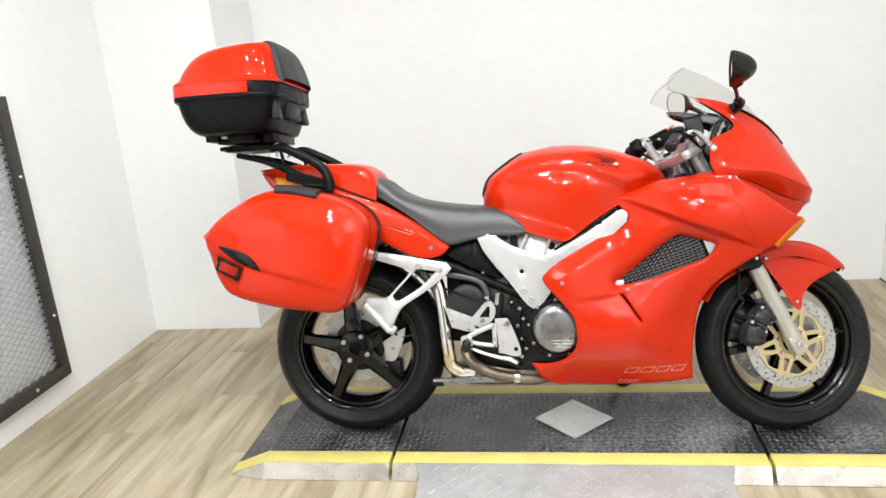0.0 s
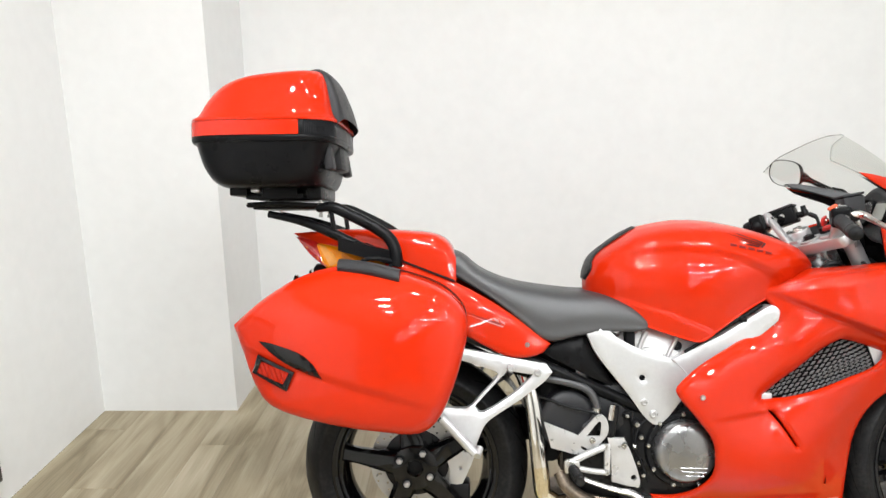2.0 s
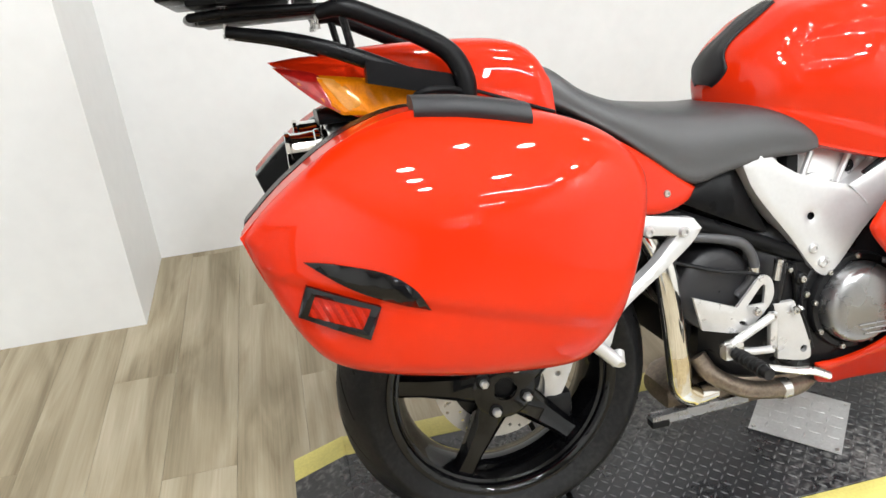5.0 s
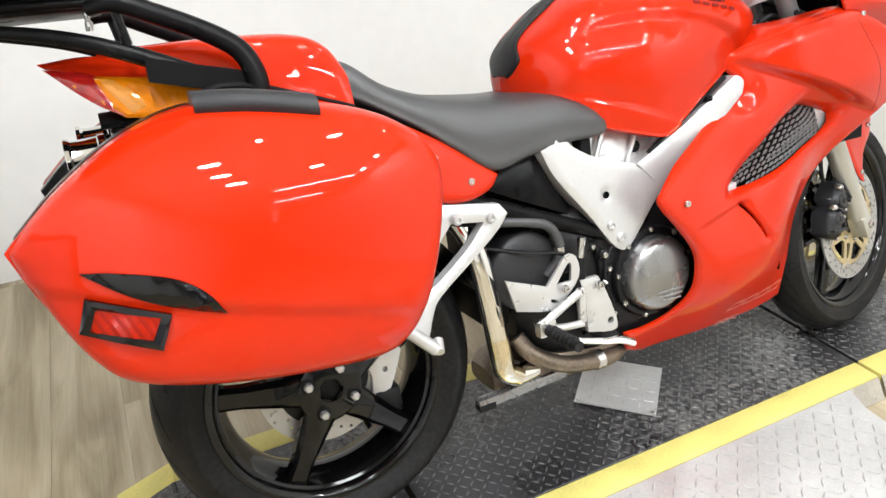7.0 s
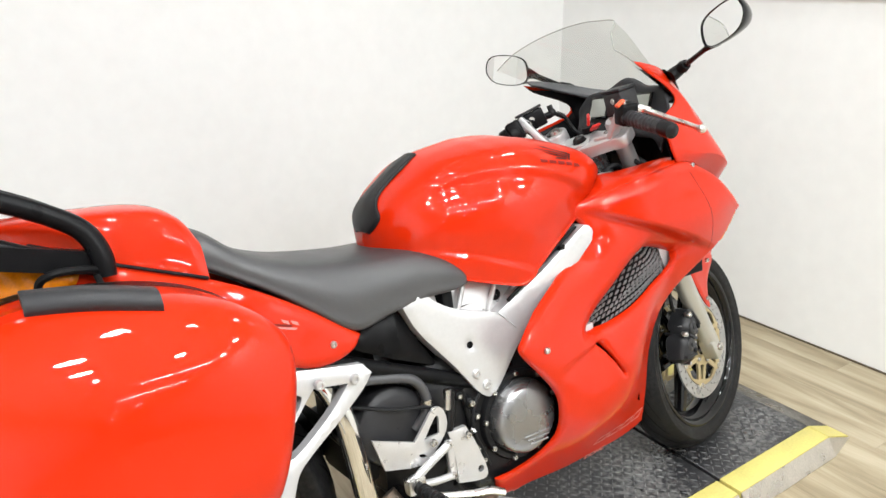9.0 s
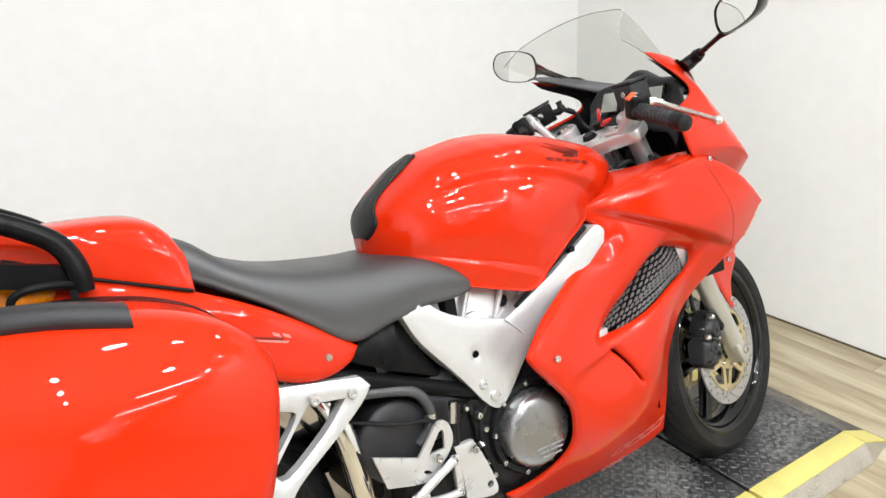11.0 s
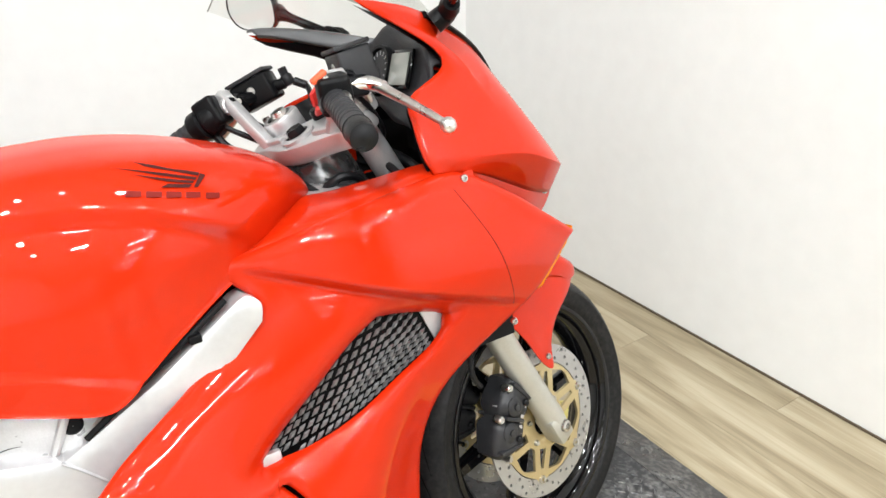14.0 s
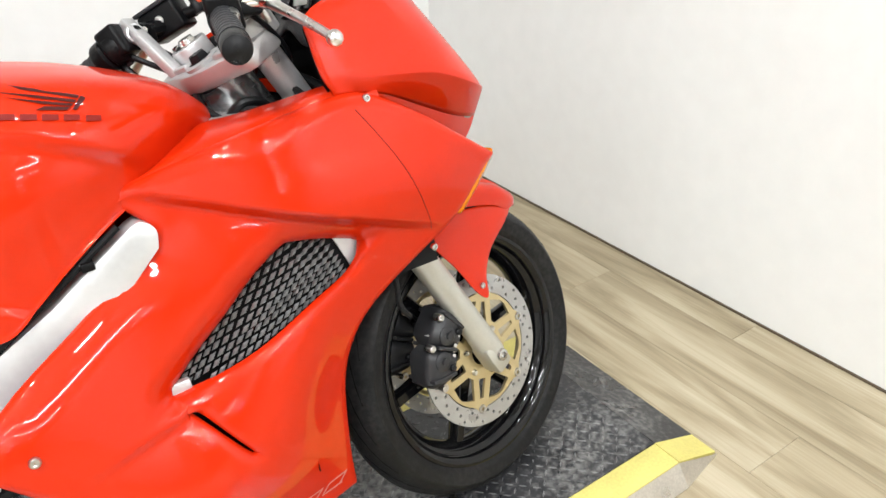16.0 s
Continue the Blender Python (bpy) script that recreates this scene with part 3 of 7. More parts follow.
# ---- the lift in the floor ----
def lugs(x0, x1, y0, y1, z, size, pitch, mat, name, parent, slope=0.0, test=None, rise=0.12):
    """Raised lugs of a tread plate, turned this way and that."""
    verts, faces = [], []
    h = size * rise
    for i in range(int((x1 - x0) / pitch)):
        for j in range(int((y1 - y0) / pitch)):
            cx, cy = x0 + (i + 0.5) * pitch, y0 + (j + 0.5) * pitch
            if test and not test(cx, cy):
                continue
            a = radians(45 if (i + j) % 2 else -45)
            ca, sa, k = math.cos(a), math.sin(a), len(verts)
            zz = z + slope * (cy - y1)
            for u, v, w in ((-1, 0, 0), (0, -0.24, 0), (1, 0, 0), (0, 0.24, 0), (-0.7, 0, h), (0, -0.12, h), (0.7, 0, h), (0, 0.12, h)):
                u, v = u * size / 2, v * size / 2
                verts.append((cx + u * ca - v * sa, cy + u * sa + v * ca, zz + w + slope * (u * sa + v * ca)))
            faces += [(k + 4, k + 5, k + 6, k + 7)] + [(k + n, k + (n + 1) % 4, k + 4 + (n + 1) % 4, k + 4 + n) for n in range(4)]
    me = bpy.data.meshes.new(name)
    me.from_pydata(verts, [], faces)
    me.materials.append(mat)
    ob = new(name, me)
    ob.parent = parent
    return tagged(ob, kind="stuff")


DECK_Y0, DECK_Y1, YEL = -0.211, 0.205, 0.068
GAP_A, GAP_B, END = -0.598, 0.613, 1.046


def lift_table():
    base = empty("motorcycle_lift", pose(0, 0, 0))
    tagged(base, "lowered lift table with black tread plate and yellow edges", "lift table")
    for a, b, name in ((-END, GAP_A - 0.006, "rear_deck"), (GAP_A + 0.006, GAP_B - 0.006, "middle_deck"), (GAP_B + 0.006, END, "front_deck")):
        deck = part(name, block(a, b, DECK_Y0, DECK_Y1, 0.006, LIFT, 0.0015, 1), M_TREAD, base, "worn black tread plate deck")
        lugs(a + 0.01, b - 0.01, DECK_Y0 + 0.004, DECK_Y1 - 0.004, LIFT, 0.0180, 0.0205, M_LUG, "tread_relief", deck)
        for ya, yb in ((DECK_Y0 - YEL, DECK_Y0 - 0.001), (DECK_Y1 + 0.001, DECK_Y1 + YEL)):
            part("yellow_edge", block(a, b, ya, yb, 0.006, LIFT - 0.001, 0.002, 2), M_YELLOW, base, "scuffed yellow painted edge")
        # sloping aluminium skirts
        for ya, yb in ((DECK_Y0 - YEL - 0.001, DECK_Y0 - YEL - 0.030), (DECK_Y1 + YEL + 0.001, DECK_Y1 + YEL + 0.030)):
            bm = bmesh.new()
            q = [bm.verts.new(p) for p in ((a, ya, LIFT - 0.004), (b, ya, LIFT - 0.004), (b, yb, 0.003), (a, yb, 0.003),
                                           (a, ya, 0.001), (b, ya, 0.001), (b, yb, 0.001), (a, yb, 0.001))]
            for f in ((0, 1, 2, 3), (7, 6, 5, 4), (0, 4, 5, 1), (3, 2, 6, 7), (0, 3, 7, 4), (1, 5, 6, 2)):
                bm.faces.new([q[i] for i in f])
            part("skirt", bm, M_SKIRT, base, "sloping bare aluminium skirt", smooth=False)
    # ramped ends
    for sx in (-1, 1):
        x0, x1 = sx * END, sx * (END + 0.126)
        for name, ya, yb, yc, yd, mat in (("end_ramp", DECK_Y0, DECK_Y1, DECK_Y0 + 0.0, DECK_Y1, M_TREAD),
                                          ("yellow_edge", DECK_Y0 - YEL, DECK_Y0 - 0.001, DECK_Y0 - YEL + 0.002, DECK_Y0 - 0.001, M_YELLOW),
                                          ("yellow_edge", DECK_Y1 + 0.001, DECK_Y1 + YEL, DECK_Y1 + 0.001, DECK_Y1 + YEL + 0.006, M_YELLOW)):
            bm = bmesh.new()
            q = [bm.verts.new(p) for p in ((x0, ya, LIFT), (x0, yb, LIFT), (x1, yd, 0.006), (x1, yc, 0.006),
                                           (x0, ya, 0.001), (x0, yb, 0.001), (x1, yd, 0.001), (x1, yc, 0.001))]
            for f in ((0, 1, 2, 3), (7, 6, 5, 4), (0, 4, 5, 1), (3, 2, 6, 7), (0, 3, 7, 4), (1, 5, 6, 2)):
                bm.faces.new([q[i] for i in f])
            part(name, bm, mat, base, smooth=False)
        for ya, yb in ((DECK_Y0 - YEL - 0.001, DECK_Y0 - YEL - 0.030), (DECK_Y1 + YEL + 0.001, DECK_Y1 + YEL + 0.030)):
            bm = bmesh.new()
            d = math.copysign(0.002, yb - ya)
            q = [bm.verts.new(p) for p in ((x0, ya, LIFT - 0.004), (x0, yb, 0.003), (x1, ya + d, 0.003), (x0, ya, 0.001), (x0, yb, 0.001), (x1, ya + d, 0.001))]
            for f in ((0, 1, 2), (3, 5, 4), (0, 3, 4, 1), (1, 4, 5, 2), (2, 5, 3, 0)):
                bm.faces.new([q[i] for i in f])
            bmesh.ops.recalc_face_normals(bm, faces=bm.faces)
            part("skirt_end", bm, M_SKIRT, base, smooth=False)
    # side ramp of aluminium tread plate
    bm = bmesh.new()
    ya = DECK_Y0 - YEL - 0.002
    top, low = LIFT - 0.002, 0.012
    pts = [(-0.510, ya, top), (0.500, ya, top), (0.478, ya - 0.060, top - 0.004), (0.465, ya - 0.62, low), (-0.465, ya - 0.62, low), (-0.488, ya - 0.060, top - 0.004)]
    q = [bm.verts.new(p) for p in pts] + [bm.verts.new((p[0], p[1], 0.001)) for p in pts]
    bm.faces.new(q[:6][::-1])
    bm.faces.new(q[6:])
    for i in range(6):
        bm.faces.new((q[i], q[(i + 1) % 6], q[6 + (i + 1) % 6], q[6 + i]))
    ramp = part("side_ramp", bm, M_ALPLATE, base, "bare aluminium tread plate side ramp", smooth=False)
    lugs(-0.45, 0.45, ya - 0.61, ya - 0.01, top + 0.0003, 0.030, 0.030, M_ALPLATE, "tread_relief", ramp, slope=(top - low) / 0.62, rise=0.07)
    # silver diamond
    bm = bmesh.new()
    r = 0.138
    for dz in (0.0045, 0.0075):
        q = [bm.verts.new((0.014 + dx * r, 0.0 + dy * r, LIFT + dz)) for dx, dy in ((-1, 0), (0, -1), (1, 0), (0, 1))]
        bm.faces.new(q)
    vs = list(bm.verts)
    for i in range(4):
        bm.faces.new((vs[i], vs[(i + 1) % 4], vs[4 + (i + 1) % 4], vs[4 + i]))
    dia = part("diamond_plate", bm, M_ALPLATE, base, "square bare aluminium tread plate set on its corner", smooth=False)
    lugs(-0.12, 0.15, -0.13, 0.13, LIFT + 0.0075, 0.026, 0.028, M_ALPLATE, "tread_relief", dia, rise=0.05, test=lambda x, y: abs(x - 0.014) + abs(y) < r - 0.016)
    for dx, dy in ((-1, 0), (0, -1), (1, 0), (0, 1)):
        part("screw", moved(lathe([(0.0005, 0.002), (0.004, 0.002), (0.005, 0.0)], 8, axis="z"),
                            Matrix.Translation((0.014 + dx * (r - 0.014), dy * (r - 0.014), LIFT + 0.0075))), M_STEEL, dia)


lift_table()


# ---- steering: the bars are turned to the left ----
STEER_DEG = 18.0
HEAD = Vector((0.378, 0.0, 0.920))
AXIS = Vector((-0.4305, 0.0, 0.9026))
STEER = Matrix.Translation(HEAD) @ Matrix.Rotation(radians(STEER_DEG), 4, AXIS) @ Matrix.Translation(-HEAD)
FORK = Matrix.Translation((0, 0.010, 0)) @ Matrix.Translation(HEAD) @ Matrix.Rotation(radians(13.0), 4, AXIS) @ Matrix.Translation(-HEAD)   # wheel, fork legs and mudguard
both = (-1, 1)


# ---- the motorcycle ----
bike = empty("motorcycle", BIKE)
tagged(bike, "red sport-touring motorcycle leaning on its side stand on the lift", "motorcycle")
FX, FZ, RX, RZ = 0.709, 0.2945, -0.735, 0.3135     # axles


def tyre_mesh(r, half, rim_r, rim_half, segs=96):
    prof = spline([(rim_r + 0.001, -rim_half + 0.003), (rim_r + 0.013, -rim_half - 0.002), (rim_r + 0.022, -rim_half - 0.008), (rim_r + 0.038, -half + 0.001),
                   (r - 0.052 * half / 0.06 * 0.60, -half * 0.985), (r - 0.020 * half / 0.06 * 0.8, -half * 0.72), (r - 0.004, -half * 0.33), (r, 0.0)], 4)
    full = [tuple(p) for p in prof] + [(p[0], -p[1]) for p in prof[-2::-1]]
    return lathe(full, segs), full


def tyre_grooves(full, r, half, count, bm_name, parent, lean_deg):
    """Thin curved cuts across the tread."""
    verts, faces = [], []
    for k in range(count):
        for s in both:
            a0 = 2 * math.pi * (k + (0.5 if s > 0 else 0.0)) / count
            base = len(verts)
            n = 7
            for i in range(n):
                u = i / (n - 1)
                yy = s * half * (0.10 + 0.74 * u)
                ys = [p[1] for p in full[len(full) // 2:]]
                rs = [p[0] for p in full[len(full) // 2:]]
                rr = float(np.interp(abs(yy), ys, rs)) + 0.0014
                a = a0 + lean_deg * (u ** 1.4)
                wdt = (0.0028 * math.sin(math.pi * min(max(u, 0.08), 0.94)) + 0.0006) / r
                for d in (-wdt, wdt):
                    verts.append((rr * math.cos(a + d), yy, rr * math.sin(a + d)))
            for i in range(n - 1):
                q = base + 2 * i
                faces.append((q, q + 1, q + 3, q + 2))
    me = bpy.data.meshes.new(bm_name)
    me.from_pydata(verts, [], faces)
    me.materials.append(M_SIPE)
    ob = new(bm_name, me)
    ob.parent = parent
    return ob


def rim_mesh(rim_r, half):
    side = [(rim_r + 0.013, half - 0.002), (rim_r + 0.014, half + 0.001), (rim_r + 0.012, half + 0.004), (rim_r + 0.006, half + 0.0045), (rim_r - 0.001, half + 0.001),
            (rim_r - 0.006, half - 0.006), (rim_r - 0.0075, half - 0.011), (rim_r - 0.013, half - 0.0135), (rim_r - 0.019, half * 0.52), (rim_r - 0.027, half * 0.30), (rim_r - 0.030, 0)]
    seat_ = [(rim_r - 0.016, 0), (rim_r - 0.010, half * 0.55), (rim_r - 0.002, half - 0.008)]
    prof = [(r, -y) for r, y in seat_[::-1]] + seat_[1:] + side + [(r, -y) for r, y in side[-2::-1]] + [(seat_[2][0], -seat_[2][1])]
    return lathe(prof, 96)


def spoke(angle, r0, r1, w0, w1, y0, y1, t0, t1):
    """One cast spoke: a rounded bar that runs from the hub to the rim."""
    c, s = math.cos(angle), math.sin(angle)
    rows = []
    for u in (0.0, 0.25, 0.5, 0.75, 1.0):
        r, w, y, t = r0 + (r1 - r0) * u, w0 + (w1 - w0) * u, y0 + (y1 - y0) * u, t0 + (t1 - t0) * u
        if u == 1.0:
            w *= 1.35
        ring = []
        for a, b in ((-1, -0.45), (-0.62, -1), (0.62, -1), (1, -0.45), (1, 0.45), (0.62, 1), (-0.62, 1), (-1, 0.45)):
            px, pz = r, a * w
            ring.append((px * c - pz * s, y + b * t, px * s + pz * c))
        rows.append(ring)
    bm = bmesh.new()
    v = [[bm.verts.new(p) for p in ring] for ring in rows]
    for a, b in zip(v, v[1:]):
        for k in range(8):
            bm.faces.new((a[k], a[(k + 1) % 8], b[(k + 1) % 8], b[k]))
    bm.faces.new(v[0][::-1])
    bm.faces.new(v[-1])
    return bm


def disc_mesh(r_out, r_in, y, thick, holes, hole_r, rows=3):
    edge = ring_hole(0, 0, r_out, 72)
    cut = [ring_hole(0, 0, r_in, 48)]
    for k in range(holes):
        a = 2 * math.pi * k / holes
        rr = r_in + (r_out - r_in) * (0.22 + 0.28 * (k % rows))
        cut.append(ring_hole(rr * math.cos(a), rr * math.sin(a), hole_r, 8))
    return sheet(edge, lambda px, pz: np.full(len(px), y - thick / 2), cut, step=0.02, thick=thick, roll=0.0005, band=0.001)


def disc_carrier(r_hub, r_pin, y, thick, arms, turn):
    """A carrier of paired thin arms that run from the hub ring to the floating pins."""
    cuts = [ring_hole(0, 0, r_hub - 0.022, 28)]
    step = 2 * math.pi / arms
    for k in range(arms):
        a = radians(turn) + step * k
        polar = lambda r, d: (r * math.cos(a + d), r * math.sin(a + d))  # noqa: E731
        # inside a pair of arms, and between two pairs
        cuts.append(outline([(*polar(r_hub + 0.006, -0.17), 1), (*polar(r_hub + 0.006, 0.17), 1), (*polar(r_pin - 0.020, 0.045), 1), (*polar(r_pin - 0.020, -0.045), 1)], 3))
        h = step / 2
        cuts.append(outline([(*polar(r_hub + 0.010, h - 0.12), 1), (*polar(r_hub + 0.010, h + 0.12), 1), (*polar(r_pin - 0.016, h + 0.33), 1), polar(r_pin - 0.009, h), (*polar(r_pin - 0.016, h - 0.33), 1)], 4))
    edge = []
    for k in range(120):
        a = 2 * math.pi * k / 120
        lobe = max(0.0, math.cos(arms * (a - radians(turn)))) ** 4
        r = r_pin - 0.003 + 0.010 * lobe
        edge.append((r * math.cos(a), r * math.sin(a)))
    return sheet(edge, lambda px, pz: np.full(len(px), y - thick / 2), cuts, step=0.014, thick=thick, roll=0.0012, band=0.002)


def front_wheel():
    rim = part("front_wheel", rim_mesh(0.2159, 0.046), M_GLOSSBLACK, bike, "gloss black cast front wheel")
    rim.matrix_local = FORK @ Matrix.Translation((FX, 0, FZ))
    bm, full = tyre_mesh(0.2930, 0.058, 0.2159, 0.046)
    part("tyre", bm, M_RUBBER, rim, "worn black road tyre")
    tyre_grooves(full, 0.2930, 0.058, 22, "tread_pattern", rim, 0.62)
    for k in range(6):
        part("spoke", spoke(radians(60 * k + 8), 0.03, 0.203, 0.021, 0.011, 0, 0, 0.020, 0.013), M_GLOSSBLACK, rim)
    part("hub", lathe([(0.012, -0.052), (0.036, -0.052), (0.040, -0.044), (0.034, -0.03), (0.032, 0.03), (0.040, 0.044), (0.036, 0.052), (0.012, 0.052)], 32), M_GLOSSBLACK, rim)
    part("valve", tube([(0.192, -0.008, 0.02), (0.165, -0.030, 0.017)], 0.004, 8), M_STEEL, rim)
    for s in both:
        disc = part("brake_disc", disc_mesh(0.148, 0.114, 0, 0.0045, 54, 0.0034), M_DISC, rim, "drilled steel brake disc")
        disc.location = (0, s * 0.058, 0)
        part("disc_carrier", disc_carrier(0.050, 0.1145, 0.0, 0.006, 6, 12), M_GOLD, disc, "gold anodised disc carrier")
        for k in range(6):
            a = radians(60 * k + 12)
            part("disc_button", moved(lathe([(0.0035, -0.0045), (0.0040, -0.006), (0.0078, -0.006), (0.0086, -0.004), (0.0086, 0.004)], 14), Matrix.Translation((0.1145 * math.cos(a), 0, 0.1145 * math.sin(a)))), M_STEEL, disc)
            a += radians(30)
            part("disc_bolt", moved(lathe([(0.0005, -0.008), (0.004, -0.009), (0.006, -0.006), (0.006, -0.002)], 10), Matrix.Translation((0.046 * math.cos(a), 0, 0.046 * math.sin(a)))), M_STEEL, disc)
    part("axle", lathe([(0.0005, -0.094), (0.011, -0.094), (0.011, 0.094), (0.0005, 0.094)], 16), M_STEEL, rim)
    return rim


def rear_wheel():
    rim = part("rear_wheel", rim_mesh(0.2159, 0.071), M_GLOSSBLACK, bike, "gloss black five-spoke cast rear wheel")
    rim.location = (RX, 0, RZ)
    bm, full = tyre_mesh(0.3130, 0.090, 0.2159, 0.071)
    part("tyre", bm, M_RUBBER, rim, "wide black road tyre")
    tyre_grooves(full, 0.3130, 0.090, 20, "tread_pattern", rim, 0.42)
    for k in range(5):
        part("spoke", spoke(radians(72 * k + 27), 0.020, 0.203, 0.036, 0.017, -0.056, -0.034, 0.019, 0.017), M_GLOSSBLACK, rim)
    part("hub", lathe([(0.020, -0.060), (0.024, -0.0765), (0.056, -0.0760), (0.062, -0.072), (0.064, -0.040), (0.060, -0.028), (0.055, 0.03), (0.020, 0.03)], 40), M_GLOSSBLACK, rim)
    part("hub_hole", lathe([(0.0005, -0.066), (0.0195, -0.064), (0.0205, -0.072)], 20), M_DARK, rim)
    for k in range(4):
        a = radians(90 * k + 62)
        cx, cz = 0.047 * math.cos(a), 0.047 * math.sin(a)
        part("bolt_recess", moved(lathe([(0.0005, -0.0795), (0.011, -0.0795), (0.014, -0.0775), (0.015, -0.070)], 20), Matrix.Translation((cx, 0, cz))), M_DARK, rim)
        part("wheel_bolt", moved(lathe([(0.0005, -0.091), (0.006, -0.091), (0.009, -0.088), (0.009, -0.078)], 6), Matrix.Translation((cx, 0, cz))), M_CAST, rim)
    disc = part("brake_disc", disc_mesh(0.128, 0.092, 0, 0.005, 40, 0.0036), M_DISC, rim, "drilled steel rear brake disc")
    disc.location = (0, -0.021, 0)
    part("disc_carrier", lathe([(0.03, -0.024), (0.088, -0.024), (0.094, -0.020), (0.094, -0.014), (0.03, -0.012), (0.03, -0.024)], 40), M_ENGINE, rim)
    part("valve", tube([(0.186, -0.015, 0.03), (0.160, -0.035, 0.026)], 0.004, 8), M_STEEL, rim)
    return rim


front_wheel()
rear_wheel()

# single-sided swing arm, far side of the wheel
part("swing_arm", surf([[(x, y + a * w, z + b * h) for a, b in ((-1, -0.6), (-1, 0.6), (-0.5, 1), (0.5, 1), (1, 0.6), (1, -0.6), (0.5, -1), (-0.5, -1))]
                        for x, y, z, w, h in ((-0.20, 0.05, 0.42, 0.07, 0.05), (-0.38, 0.10, 0.40, 0.035, 0.05), (-0.55, 0.125, 0.36, 0.028, 0.055), (-0.72, 0.120, 0.315, 0.032, 0.075), (-0.80, 0.115, 0.30, 0.02, 0.05))],
                       5, 2, close_v=True, caps=True), M_DARK, bike, "black swing arm")
part("rear_caliper", block(-0.66, -0.585, -0.036, 0.030, 0.196, 0.258, 0.010), M_ENGINE, bike, "dark rear brake caliper")
part("caliper_bracket", sheet(outline([(-0.600, 0.395, 1), (-0.565, 0.372), (-0.585, 0.300), (-0.622, 0.232), (-0.655, 0.214, 1), (-0.640, 0.290), (-0.655, 0.350)], 3), lambda px, pz: np.full(len(px), -0.034),
                               [ring_hole(x, z, 0.006, 10) for x, z in ((-0.598, 0.350), (-0.612, 0.300), (-0.636, 0.245))], step=0.014, thick=0.010, roll=0.002, band=0.004), M_ALU, bike, "cast aluminium rear caliper bracket")
part("rear_sprocket_hub", lathe([(0.020, 0.056), (0.062, 0.056), (0.066, 0.064), (0.066, 0.085), (0.020, 0.085)], 32, centre=(RX, 0, RZ)), M_ENGINE, bike, "dark eccentric hub carrier")
part("rear_hugger", surf([[(RX + 0.345 * math.cos(a), y, RZ + 0.345 * math.sin(a)) for y in (-0.085, -0.075, 0.0, 0.075, 0.085)] for a in (radians(d) for d in (18, 40, 62, 85, 108))], 5, 3), M_BLACK, bike)


# ---- bodywork ----
def mirrored(bm):
    for v in bm.verts:
        v.co.y = -v.co.y
    bmesh.ops.reverse_faces(bm, faces=bm.faces)
    return bm


# fuel tank: (x, top z, bottom z, half width)
def tank():
    rows = []
    for x, zt, zb, w in ((-0.2675, 0.816, 0.800, 0.0004), (-0.262, 0.846, 0.777, 0.040), (-0.248, 0.878, 0.760, 0.074), (-0.224, 0.902, 0.745, 0.105), (-0.188, 0.927, 0.730, 0.134), (-0.130, 0.962, 0.707, 0.158), (-0.040, 0.980, 0.677, 0.182),
                         (0.006, 0.982, 0.668, 0.190), (0.045, 0.981, 0.691, 0.195), (0.095, 0.975, 0.728, 0.197), (0.160, 0.961, 0.768, 0.190), (0.230, 0.938, 0.800, 0.164), (0.290, 0.910, 0.826, 0.122), (0.330, 0.872, 0.838, 0.070), (0.338, 0.852, 0.840, 0.0006)):
        d = zt - zb
        rows.append([(x, 0, zt), (x, -0.40 * w, zt - 0.012 * d / 0.3), (x, -0.74 * w, zt - 0.13 * d), (x, -0.95 * w, zt - 0.34 * d), (x, -1.0 * w, zt - 0.56 * d),
                     (x, -0.93 * w, zb + 0.20 * d), (x, -0.885 * w, zb + 0.03 * d), (x, -0.86 * w, zb), (x, -0.40 * w, zb - 0.005)])
    bm = surf(rows, 9, 14, mirror=True)
    for v in bm.verts:
        # knee recess between an upper shoulder and a flared lower lip
        x, z = v.co.x, v.co.z
        crease = float(np.interp(x, (-0.27, -0.16, -0.115, -0.036, 0.04, 0.10, 0.16, 0.22, 0.30), (0.858, 0.893, 0.903, 0.907, 0.900, 0.884, 0.856, 0.822, 0.79)))
        lip = float(np.interp(x, (-0.30, -0.233, -0.153, -0.068, 0.02, 0.14, 0.20), (0.807, 0.789, 0.764, 0.737, 0.702, 0.62, 0.62)))
        s = min(max((crease - z) / 0.030 + 0.5, 0.0), 1.0)
        t = min(max((z - lip) / 0.012 + 0.5, 0.0), 1.0)
        fade = min(max((x + 0.23) / 0.10, 0), 1) * min(max((0.30 - x) / 0.14, 0), 1)
        scoop = 0.080 * s * s * (3 - 2 * s) * (0.35 + 0.65 * math.exp(-max(crease - z, 0.0) / 0.065))
        v.co.y *= 1 - (scoop + 0.012 * t) * t * t * (3 - 2 * t) * fade
    return part("fuel_tank", bm, M_RED, bike, "glossy red fuel tank", sharp=60)


